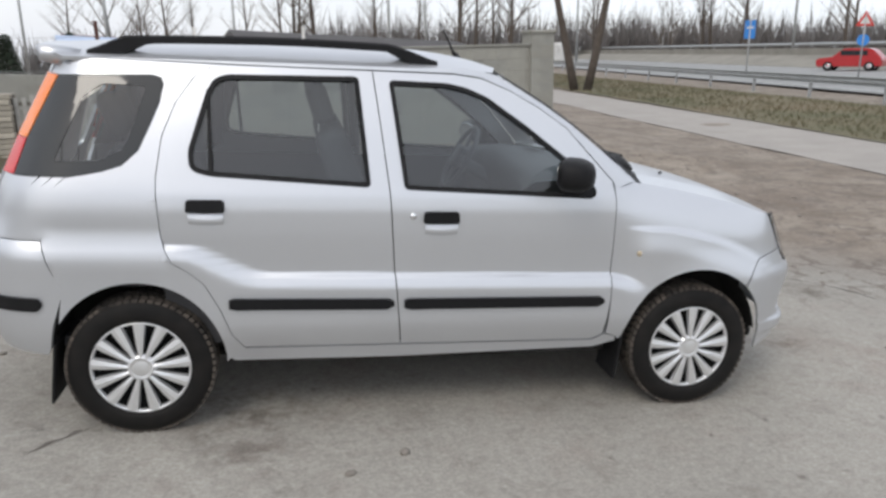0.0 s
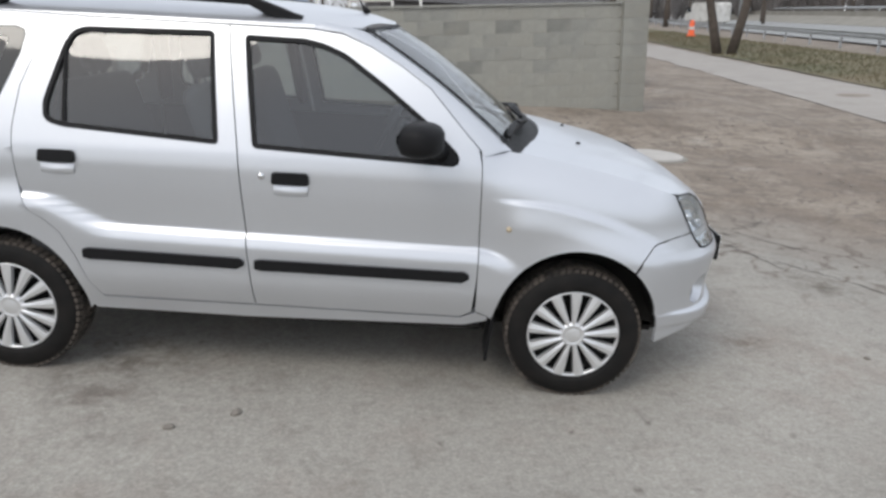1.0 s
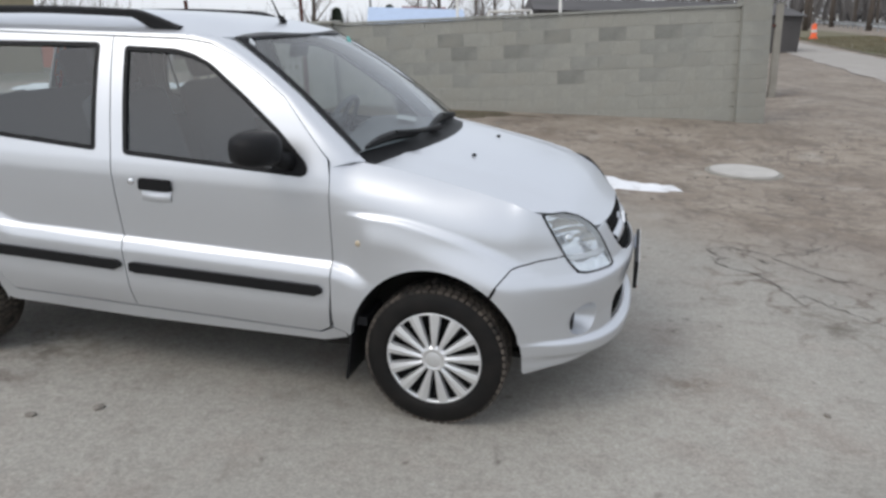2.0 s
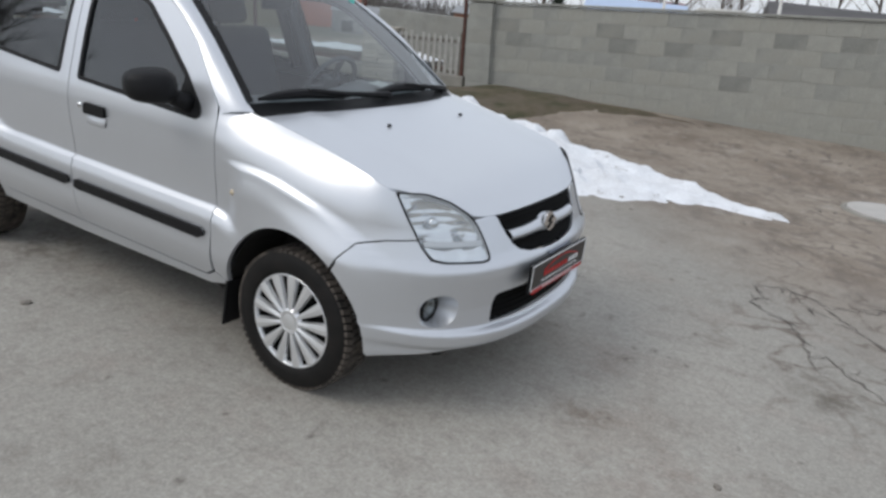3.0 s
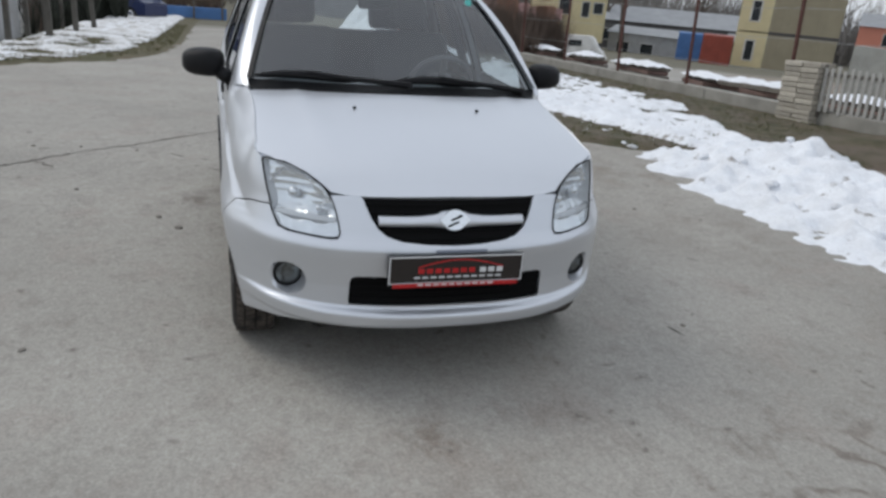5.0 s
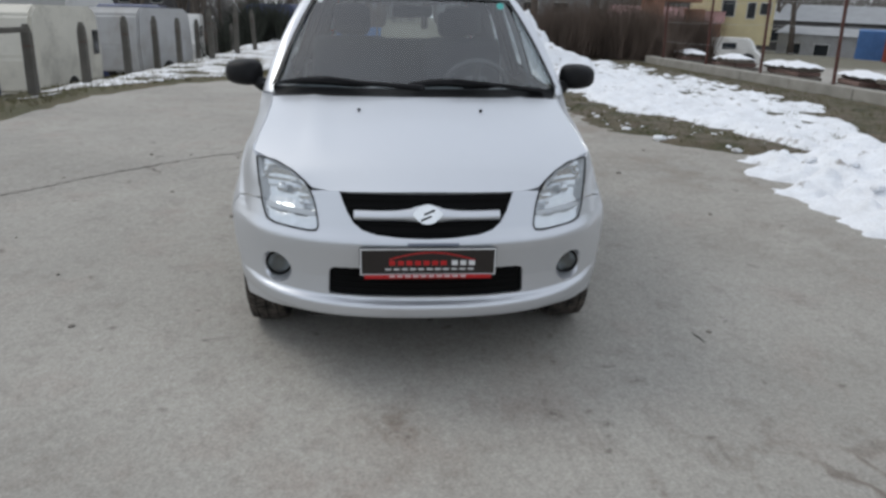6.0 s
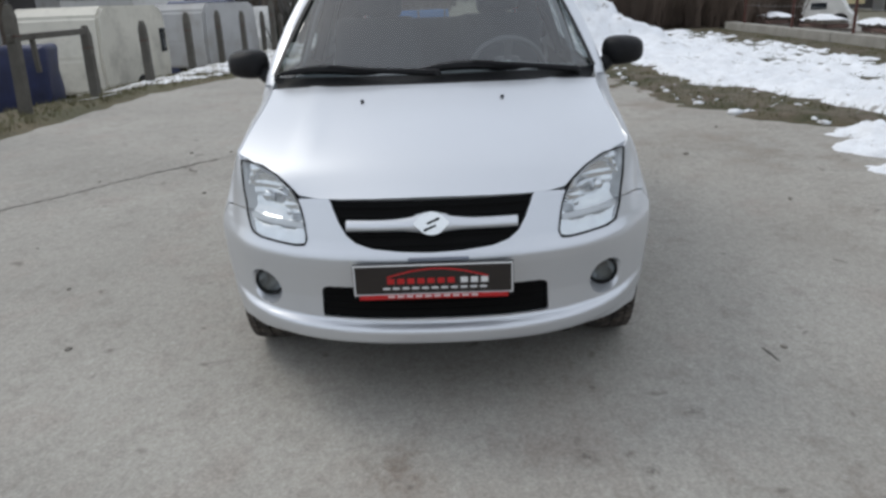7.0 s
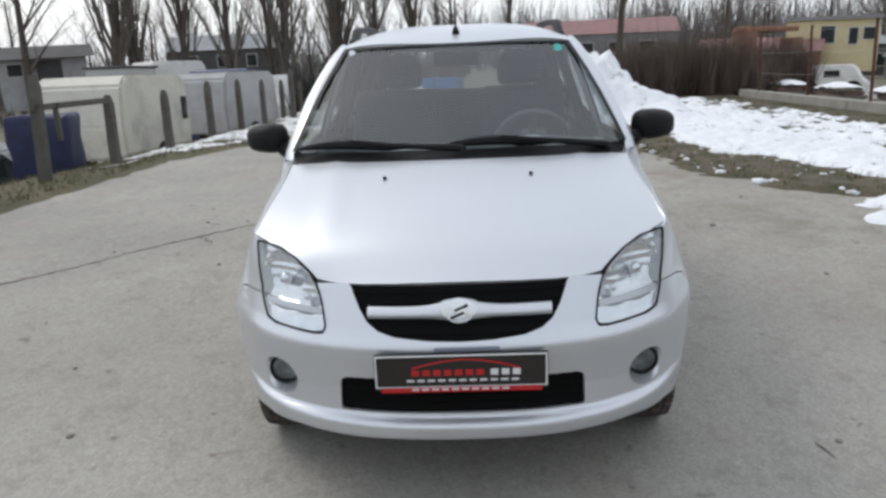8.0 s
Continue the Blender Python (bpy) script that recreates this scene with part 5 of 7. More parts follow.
def ground_z(x, y):
    d = math.hypot(x - 2, y)
    rough = 0.006 + 0.02 * sm((y - 4) / 3)
    rise = 0.16 * sm((y - 5.6) / 1.8) * sm((x + 2.5) / 1.5) * (1 - sm((x - 6) / 2))
    return gz(x, y) + rise + (lumps(x, y, 0.7) * rough if 3.2 < d < 30 else 0.0)


ground = grid_mesh("ground", gx, gy, ground_z, ground_material())
tagged(ground, "worn grey asphalt yard turning to brown dirt by the wall", "ground", kind="structure")

GRASS = mat("dry_grass", (0.118, 0.092, 0.056), 0.95, 0, scale=3.2, color2=(0.045, 0.046, 0.02), bump=0.8, bump_scale=40, fine=0.4, fine_scale=60)
BROWN_GRASS = mat("brown_verge", (0.12, 0.098, 0.058), 0.95, 0, scale=1.2, color2=(0.075, 0.073, 0.036), bump=0.8, bump_scale=30, fine=0.4, fine_scale=40)
BANK_GRASS = mat("bank_grass", (0.17, 0.138, 0.085), 0.95, 0, scale=0.35, color2=(0.105, 0.105, 0.055), bump=0.5, bump_scale=12, fine=0.3, fine_scale=40)
SNOW = mat("old_snow", (0.82, 0.84, 0.87), 0.6, 0, scale=6, color2=(0.70, 0.71, 0.73), bump=0.7, bump_scale=26, fine=0.06, fine_scale=40)
DIRTY_SNOW = mat("dirty_snow", (0.82, 0.84, 0.87), 0.6, 0, scale=4.0, color2=(0.45, 0.43, 0.40), bump=0.6, bump_scale=25)
CONCRETE = mat("concrete", (0.31, 0.295, 0.26), 0.9, 0, vary=0.3, scale=3, bump=0.3, bump_scale=60, fine=0.12, fine_scale=120)
BLOCK = mat("concrete_block", (0.37, 0.366, 0.328), 0.93, 0, vary=0.22, scale=3.5, bump=0.45, bump_scale=70, fine=0.14, fine_scale=90, obj_random=False)
BLOCK_DARK = mat("dark_concrete_block", (0.27, 0.27, 0.246), 0.93, 0, vary=0.25, scale=4, bump=0.45, bump_scale=70, fine=0.14, fine_scale=90)
BLOCK_MID = mat("mid_concrete_block", (0.335, 0.335, 0.305), 0.93, 0, vary=0.25, scale=4, bump=0.45, bump_scale=70, fine=0.14, fine_scale=90)
MORTAR = mat("mortar", (0.36, 0.355, 0.32), 0.95, 0, vary=0.2, scale=6, bump=0.3, bump_scale=90)
RUST = mat("rusty_paint", (0.10, 0.035, 0.025), 0.7, 0.1, vary=0.4, scale=12, bump=0.2, bump_scale=60)
DARK_WOOD = mat("grey_wood", (0.17, 0.15, 0.125), 0.85, 0, vary=0.35, scale=6, bump=0.4, bump_scale=50)
PALE_BRICK = mat("pale_brick", (0.46, 0.42, 0.35), 0.9, 0, vary=0.2, scale=9, bump=0.3, bump_scale=60, obj_random=True)
BARK = mat("bark", (0.105, 0.085, 0.07), 0.9, 0, vary=0.4, scale=5, bump=0.6, bump_scale=30)
TWIG = mat("bare_twigs", (0.155, 0.13, 0.11), 0.9, 0, vary=0.35, scale=2)
GRAVEL = mat("pale_gravel", (0.37, 0.345, 0.315), 0.92, 0, vary=0.15, scale=1.5, bump=0.4, bump_scale=60, fine=0.12, fine_scale=50)
ROAD = mat("highway_asphalt", (0.30, 0.305, 0.30), 0.85, 0, vary=0.12, scale=0.5, fine=0.08, fine_scale=20)
STEEL = mat("galvanised_steel", (0.42, 0.43, 0.43), 0.5, 0.5, vary=0.2, scale=4)
CRACK = mat("crack_filth", (0.172, 0.152, 0.134), 0.95, 0, vary=0.5, scale=9)


# verge beside the road on the wall's side, with a ragged edge
def verge_edge(x):
    return np.interp(x, [-30, -6.5, -3.0, -1.67, -1.2, -0.8, -0.3, 0.5, 1.6, 3.0], [2.0, 2.12, 2.44, 2.85, 3.4, 4.5, 6.0, 6.95, 7.5, 7.95]) + 0.12 * lumps(x, 0, 0.8, 3.0)


vr = grid_mesh("verge", list(np.arange(-30, -8, 0.25)) + list(np.arange(-8, 3.1, 0.11)), np.arange(1.5, 7.7, 0.11), lambda x, y: gz(x, y) + 0.16 * sm((y - 5.6) / 1.8) * sm((x + 2.5) / 1.5) - 0.03 + 0.075 * sm((y - verge_edge(x) + 0.2 - 0.35 * lumps(x, y, 2.2, 9) - 0.25 * lumps(x, y, 7.0, 10)) / 0.7) + 0.025 * lumps(x, y, 1.7, 5),
               GRASS, lambda x, y: y > verge_edge(x) - 0.5)
tagged(vr, "strip of matted brown-green winter grass", "grass verge", kind="structure")


def left_edge(x):
    """Edge of the road on the caravans' side, which swings in further off."""
    return np.interp(x, [-46, -21, -15, -11, -9, -8, -6, 0], [-1.4, -1.5, -1.6, -1.85, -2.6, -3.6, -4.45, -4.62])


vl = grid_mesh("verge", np.arange(-46, 1.0, 0.3), np.arange(-6.6, -1.0, 0.15), lambda x, y: gz(x, y) - 0.03 + 0.085 * sm((left_edge(x) + 0.25 - y + 0.2 * lumps(x, y, 3.0, 8)) / 0.6) * (1 - sm((x + 1.2) / 1.2)) + 0.025 * lumps(x, y, 1.7, 6),
               BROWN_GRASS, lambda x, y: y < left_edge(x) + 0.5)
tagged(vl, "brown grass bank under the post fence", "grass verge", kind="structure")


def tufts(name, label, n, place, h, material, seed):
    rnd = random.Random(seed)
    verts, faces = [], []
    for _ in range(n):
        p = place(rnd)
        if p is None:
            continue
        x, y, z = p
        for _b in range(4):
            a = rnd.uniform(0, 6.28)
            hh = h * rnd.uniform(0.4, 1.2)
            lx, ly = math.cos(a) * hh * 0.6, math.sin(a) * hh * 0.6
            w = 0.006 + hh * 0.05
            s = len(verts)
            ox, oy = rnd.uniform(-0.03, 0.03), rnd.uniform(-0.03, 0.03)
            verts += [(x + ox - ly * w / hh, y + oy + lx * w / hh, z), (x + ox + ly * w / hh, y + oy - lx * w / hh, z), (x + ox + lx, y + oy + ly, z + hh)]
            faces.append((s, s + 1, s + 2))
    return tagged(mesh_obj(name, verts, faces, material), label, "grass", kind="stuff")


def on_right_verge(r):
    x, y = r.uniform(-16, 2.6), r.uniform(2.0, 7.55)
    return (x, y, gz(x, y) + 0.03) if y > verge_edge(x) + 0.1 else None


def on_left_verge(r):
    x, y = r.uniform(-25, 0), r.uniform(-6.2, -1.7)
    return (x, y, gz(x, y) + 0.04) if y < left_edge(x) - 0.05 else None


tufts("grass_tufts", "short dry grass blades on the verge", 9000, on_right_verge, 0.055, mat("grass_blade", (0.13, 0.115, 0.05), 0.9, 0, vary=0.5, scale=1.5, color2=(0.05, 0.065, 0.022)), 3)
tufts("grass_tufts", "dry grass blades below the posts", 9000, on_left_verge, 0.08, mat("straw_blade", (0.13, 0.11, 0.06), 0.9, 0, vary=0.5, scale=1.5, color2=(0.1, 0.1, 0.04)), 4)


# ---- snow ----
def heap_height(x, y):
    h = 0.0
    for cx, cy, a, rx, ry in ((-0.02, 4.68, 0.37, 0.60, 0.55), (-0.6, 4.25, 0.27, 0.75, 0.8), (0.65, 4.15, 0.22, 0.65, 0.5), (1.35, 3.75, 0.135, 0.6, 0.45), (2.05, 3.80, 0.115, 0.55, 0.42), (0.75, 4.62, 0.15, 0.5, 0.36), (1.35, 4.55, 0.16, 0.55, 0.40), (1.95, 4.42, 0.14, 0.5, 0.34), (2.35, 4.36, 0.06, 0.3, 0.2),
                              (2.6, 3.98, 0.085, 0.5, 0.26), (3.15, 3.93, 0.075, 0.5, 0.085), (0.4, 3.55, 0.17, 0.9, 0.45), (1.6, 3.4, 0.10, 0.6, 0.33)):
        h += a * math.exp(-((x - cx) / rx) ** 2 - ((y - cy) / ry) ** 2)
    h *= 0.74
    h += 0.092 * math.exp(-((y - (4.13 - 0.19 * (x - 2.9))) / (0.12 - 0.085 * sm((x - 2.6) / 0.8))) ** 2) * sm((x - 2.2) / 0.5) * sm((3.68 - x) / 0.25)
    pit = max(0.0, lumps(x, y, 4.2, 5.5) - 0.22)
    h += (0.08 * lumps(x, y, 2.4, 1.0) + 0.07 * lumps(x, y, 5.5, 2.0) + 0.028 * lumps(x, y, 12, 3) - 0.22 * pit) * sm(h / 0.16) * (1 - 0.5 * sm((x - 1.2) / 1.0))
    return h - 0.05 - (0.025 * lumps(x, y, 3.5, 7) + 0.02 * lumps(x, y, 9, 8)) * (1 - 0.85 * sm((x - 2.5) / 0.4))


def soil(material, color, lo, hi, amount, scale):
    """Patches of dirt lying on a surface."""
    n, l = material.node_tree.nodes, material.node_tree.links
    b = n["Principled BSDF"]
    old = b.inputs["Base Color"].links[0].from_socket
    t = n.new("ShaderNodeTexNoise")
    t.inputs["Scale"].default_value, t.inputs["Detail"].default_value, t.inputs["Roughness"].default_value = scale, 6.0, 0.65
    l.new(n.new("ShaderNodeTexCoord").outputs["Object"], t.inputs["Vector"])
    r = n.new("ShaderNodeMapRange")
    r.inputs[1].default_value, r.inputs[2].default_value, r.inputs[4].default_value = lo, hi, amount
    l.new(t.outputs["Fac"], r.inputs[0])
    x = n.new("ShaderNodeMix")
    x.data_type = "RGBA"
    l.new(r.outputs[0], x.inputs[0])
    l.new(old, x.inputs[6])
    x.inputs[7].default_value = (*color, 1)
    l.new(x.outputs[2], b.inputs["Base Color"])


soil(SNOW, (0.24, 0.215, 0.19), 0.60, 0.67, 0.85, 5.2)
soil(GRASS, (0.115, 0.09, 0.068), 0.46, 0.62, 0.85, 1.6)
heap = grid_mesh("snowbank", np.arange(-1.9, 3.8, 0.034), np.arange(2.7, 6.2, 0.034), lambda x, y: gz(x, y) + max(heap_height(x, y), -0.05), SNOW, lambda x, y: heap_height(x, y) > -0.035)
rnd = random.Random(18)
for cx, cy in ((-0.35, 4.55), (0.25, 4.45), (0.75, 4.25), (-0.1, 3.85), (0.6, 3.6), (1.2, 3.75), (1.7, 3.6), (-0.5, 3.7), (0.15, 4.75), (1.0, 3.45)):
    bm = bmesh.new()
    bmesh.ops.create_icosphere(bm, subdivisions=2, radius=1.0)
    for v_ in bm.verts:
        v_.co *= 1 + 0.45 * noise.noise(v_.co * 1.7 + Vector((cx * 7, cy * 3, 0)))
    r = rnd.uniform(0.03, 0.065)
    bmesh.ops.transform(bm, matrix=Matrix.Translation((cx, cy, heap_height(cx, cy) + r * 0.15)) @ pose(0, 0, 0, rnd.uniform(-20, 20), 0, rnd.uniform(0, 360)) @ Matrix.Diagonal((r * 1.4, r, r * 0.6, 1)), verts=bm.verts)
    part("snow_chunk", bm, SNOW, heap, smooth=True)
tagged(heap, "heap of old white snow melting on dirt near the wall", "snow")


def field_edge(x):
    return np.interp(x, [-16, -9, -4.4, -3.6, -2.9, -2.2, -1.5, -0.9], [2.75, 2.75, 2.95, 3.3, 3.55, 3.7, 3.85, 4.1]) + 0.22 * lumps(x, 1, 1.1, 4)


def field_height(x, y):
    edge = field_edge(x)
    top = np.interp(x, [-16, -8, -6, -5, -3.5, -2, -1.2, -0.6], [7.4, 7.3, 7.0, 7.0, 6.3, 5.7, 5.4, 5.0])
    m = sm((y - edge) / 0.3) * sm((top - y) / 0.7) * sm((-0.5 - x) / 0.5)
    bare = np.interp(y - edge, [0.0, 0.5, 1.3, 2.3, 3.3, 4.2], [0.34, 0.0, 0.06, 0.22, 0.34, 0.6])
    n = 0.5 + 0.42 * lumps(x, y, 0.9, 11) + 0.5 * lumps(x, y, 2.6, 12) + 0.62 * lumps(x, y, 5.5, 13)
    return 0.13 * m * (n - bare) - 0.07 * (1 - m)


def pile_height(x, y):
    h = 1.38 * math.exp(-((x + 10.8) / 1.3) ** 2 - ((y - 2.5) / 0.85) ** 2) + 0.42 * math.exp(-((x + 10.0) / 1.3) ** 2 - ((y - 3.5) / 0.8) ** 2) + 0.18 * math.exp(-((x + 9.0) / 1.4) ** 2 - ((y - 4.2) / 0.8) ** 2)
    return h * (1 + 0.35 * lumps(x, y, 1.4, 21) + 0.25 * lumps(x, y, 3.5, 22) + 0.12 * lumps(x, y, 8, 23)) - 0.06


fieldm = grid_mesh("snow_patches", np.arange(-16, -0.2, 0.07), np.arange(2.6, 7.45, 0.07), lambda x, y: gz(x, y) + 0.03 + max(field_height(x, y), -0.07), SNOW, lambda x, y: field_height(x, y) > -0.045)
tagged(fieldm, "thin patchy snow lying on the grass verge", "snow", kind="stuff")
pile = grid_mesh("snow_mound", np.arange(-14, -6, 0.1), np.arange(1.2, 7.0, 0.1), lambda x, y: gz(x, y) + pile_height(x, y), SNOW, lambda x, y: pile_height(x, y) > -0.045)
tagged(pile, "tall heap of cleared snow beside the road", "snow")


def strip_height(x, y):
    n = 0.5 + 0.8 * lumps(x, y, 1.0, 31) + 0.4 * lumps(x, y, 3, 32)
    m = sm((y + 5.75) / 0.2) * sm((left_edge(x) - 0.25 - 0.35 * sm((-8 - x) / 2) - y) / 0.25) * sm((-4.5 - x) / 5)
    return 0.12 * m * (n - 0.36 + 0.3 * sm((-12 - x) / 6))


st = grid_mesh("snow_patches", np.arange(-34, -2.5, 0.12), np.arange(-5.9, -1.5, 0.08), lambda x, y: gz(x, y) + 0.055 + max(strip_height(x, y), -0.01), DIRTY_SNOW, lambda x, y: strip_height(x, y) > 0.004)
tagged(st, "dirty snow along the foot of the post fence", "snow", kind="stuff")

# loose clods of snow at the verge's edge
rnd = random.Random(8)
cv, cf = [], []
for _ in range(90):
    x = rnd.uniform(-7, -1.3)
    y = rnd.uniform(verge_edge(x) + 0.1, field_edge(x) + 0.2)
    r = rnd.uniform(0.015, 0.06)
    bm = bmesh.new()
    bmesh.ops.create_icosphere(bm, subdivisions=1, radius=r, matrix=Matrix.Translation((x, y, gz(x, y) + 0.02)) @ Matrix.Diagonal((rnd.uniform(0.8, 2), rnd.uniform(0.8, 1.6), 0.6, 1)))
    o = len(cv)
    cv += [v.co.copy() for v in bm.verts]
    bm.verts.index_update()
    cf += [tuple(o + v.index for v in f.verts) for f in bm.faces]
    bm.free()
tagged(mesh_obj("snow_clods", cv, cf, SNOW, None, True), "small clods of snow at the road's edge", "snow", kind="stuff")


# ---- cracks in the asphalt: narrow filled seams ----
def crack_path(pts, step, jit, rnd):
    out = []
    for a, b in zip(pts, pts[1:]):
        n = max(1, int(math.dist(a, b) / step))
        for k in range(n):
            t = k / n
            out.append((a[0] + (b[0] - a[0]) * t + rnd.uniform(-jit, jit), a[1] + (b[1] - a[1]) * t + rnd.uniform(-jit, jit)))
    return out + [pts[-1]]


def crack_strip(paths, width, seed, forks=0):
    rnd = random.Random(seed)
    verts, faces = [], []
    twigs = []
    for pts in paths:
        for a, b in zip(pts, pts[1:]):
            for _k in range(forks):
                t, g, r = rnd.random(), rnd.uniform(0, 6.28), rnd.uniform(0.05, 0.15)
                s = (a[0] + (b[0] - a[0]) * t, a[1] + (b[1] - a[1]) * t)
                twigs.append([s, (s[0] + math.cos(g) * r, s[1] + math.sin(g) * r)])
    for pts in paths + twigs:
        p = crack_path(pts, 0.045, 0.02, rnd)
        o = len(verts)
        for i, (x, y) in enumerate(p):
            a, b = p[max(i - 1, 0)], p[min(i + 1, len(p) - 1)]
            dx, dy = b[0] - a[0], b[1] - a[1]
            d = math.hypot(dx, dy) or 1
            w = width * rnd.choice((0.5, 0.7, 0.8, 1.0, 1.3, 2.4)) * (0.3 if i in (0, len(p) - 1) else 1)
            z = ground_z(x, y) + 0.004
            verts += [(x - dy / d * w, y + dx / d * w, z), (x + dy / d * w, y - dx / d * w, z)]
        for i in range(len(p) - 1):
            faces.append((o + 2 * i, o + 2 * i + 1, o + 2 * i + 3, o + 2 * i + 2))
    return mesh_obj("crack", verts, faces, CRACK)


tagged(crack_strip([[(0.75, -3.5), (0.26, -2.95), (-0.15, -2.62), (-0.85, -1.95), (-1.25, -1.4), (-1.65, -1.0), (-2.3, -0.4)], [(-0.6, -2.15), (-0.4, -2.0)]], 0.008, 1), "long dark crack across the asphalt road", "crack", kind="stuff")
tagged(crack_strip([[(3.62, 2.08), (3.72, 1.9), (3.63, 1.78), (3.85, 1.62), (3.96, 1.5), (4.02, 1.28), (4.14, 1.05)], [(3.62, 2.08), (3.78, 2.2), (4.07, 2.05), (4.3, 2.2), (4.5, 2.5)],
                    [(3.72, 2.3), (3.95, 1.95), (4.0, 1.85)], [(4.05, 2.0), (4.38, 1.62), (4.5, 1.66)], [(4.1, 1.3), (4.25, 1.1), (4.45, 0.95), (4.6, 0.6)]], 0.0038, 2, 2),
       "net of dark cracks in broken asphalt", "crack", kind="stuff")
tagged(crack_strip([[(2.68, 1.30), (2.72, 1.31), (2.79, 1.33)], [(-0.42, -0.93), (-0.30, -0.80), (-0.20, -0.70)], [(-0.9, -1.2), (-0.75, -1.1)]], 0.004, 3), "short fine cracks in the asphalt", "crack", kind="stuff")

# manhole cover
mh = empty("manhole_cover", "round pale concrete manhole cover flush with the dirt", "manhole cover", Matrix.Translation((4.22, 5.2, ground_z(4.22, 5.2))))
v, f = lathe([(0.0, 0.03), (0.34, 0.03), (0.355, 0.024), (0.36, -0.02)], 40)
mesh_obj("slab", v, f, mat("pale_concrete", (0.50, 0.48, 0.45), 0.9, 0, vary=0.15, scale=5, bump=0.3, bump_scale=60), mh)
v, f = lathe([(0.36, -0.02), (0.365, 0.012), (0.40, 0.012), (0.42, -0.02)], 40)
mesh_obj("collar", v, f, CONCRETE, mh)

# loose stones
rnd = random.Random(12)
sv2, sf2 = [], []
for _ in range(260):
    x, y = rnd.uniform(-2.5, 6.5), rnd.uniform(-3.2, 7.4)
    if -0.7 < x < 3.2 and -0.95 < y < 0.95:
        continue
    if y < 3 and rnd.random() < 0.7:
        continue
    r = rnd.uniform(0.006, 0.022)
    bm = bmesh.new()
    bmesh.ops.create_icosphere(bm, subdivisions=1, radius=r, matrix=Matrix.Translation((x, y, ground_z(x, y) + r * 0.3)) @ pose(0, 0, 0, 0, 0, rnd.uniform(0, 360)) @ Matrix.Diagonal((1.4, 1, 0.7, 1)))
    o = len(sv2)
    bm.verts.index_update()
    sv2 += [v.co.copy() for v in bm.verts]
    sf2 += [tuple(o + v.index for v in f.verts) for f in bm.faces]
    bm.free()
tagged(mesh_obj("loose_stones", sv2, sf2, mat("stone", (0.26, 0.235, 0.205), 0.9, 0, vary=0.3, scale=20)), "small loose stones on the ground", "stones", kind="stuff")


for m_ in (BLOCK, BLOCK_MID, BLOCK_DARK):
    soil(m_, (0.27, 0.26, 0.225), 0.48, 0.66, 0.7, 1.3)


# ---- the block wall ----
def cell_mesh(name, sx, sy, sz, material, bevel=0.006, m=None):
    bm = box_bm((sx, sy, sz), m, bevel, 1)
    me = bpy.data.meshes.new(name)
    bm.to_mesh(me)
    bm.free()
    me.materials.append(material)
    return me


WALL_M = Matrix.Translation((-1.92, 7.665, -0.46)) @ pose(0, 0, 0, 0, -3.95, 6.55)
wall = empty("wall_1", "weathered grey concrete block wall with square piers", "wall", WALL_M, kind="structure")
box("mortar_core", (6.0, 0.19, 1.78), Matrix.Translation((3.35, 0.13, 0.89)), MORTAR, wall)
BL = 0.4
full = {k: cell_mesh("block", BL - 0.006, 0.196, 0.194, m, 0.003) for k, m in (("l", BLOCK), ("m", BLOCK_MID), ("d", BLOCK_DARK))}
half = {k: cell_mesh("block", BL / 2 - 0.006, 0.196, 0.194, m, 0.003) for k, m in (("l", BLOCK), ("m", BLOCK_MID), ("d", BLOCK_DARK))}
rnd = random.Random(5)
for row in range(9):
    x = 0.23
    if row % 2:
        kinds = [(BL / 2, half)] + [(BL, full)] * 15
    else:
        kinds = [(BL, full)] * 15 + [(BL / 2, half)]
    for w, lib in kinds:
        dark = (0.62, 0.14) if row in (5, 6, 7) else ((0.30, 0.05) if row == 8 else (0.10, 0.02))
        q = rnd.random()
        k = "d" if q < dark[1] else ("m" if q < dark[0] else "l")
        o = new("block", lib[k])
        o.parent = wall
        o.matrix_local = Matrix.Translation((x + w / 2, 0.13 + rnd.uniform(-0.003, 0.003), row * 0.2 + 0.1)) @ pose(0, 0, 0, 0, 0, rnd.choice((0, 180)))
        x += w
cap = box("coping", (6.02, 0.26, 0.035), Matrix.Translation((3.42, 0.13, 1.82)), BLOCK_MID, wall, 0.006)
pier_me = cell_mesh("pier_block", 0.40, 0.40, 0.199, BLOCK_MID, 0.002)
for px in (0.21, 6.62):
    box("pier_core", (0.37, 0.37, 1.86), Matrix.Translation((px, 0.17, 0.93)), MORTAR, wall)
    for row in range(10 if px > 1 else 9):
        o = new("block", pier_me)
        o.parent = wall
        o.matrix_local = Matrix.Translation((px, 0.15, row * 0.2 + 0.1)) @ pose(0, 0, 0, 0, 0, 90 * rnd.randrange(4))
    box("pier_cap", (0.46, 0.46, 0.05), Matrix.Translation((px, 0.15, 2.02 if px > 1 else 1.85)), BLOCK, wall, 0.012)

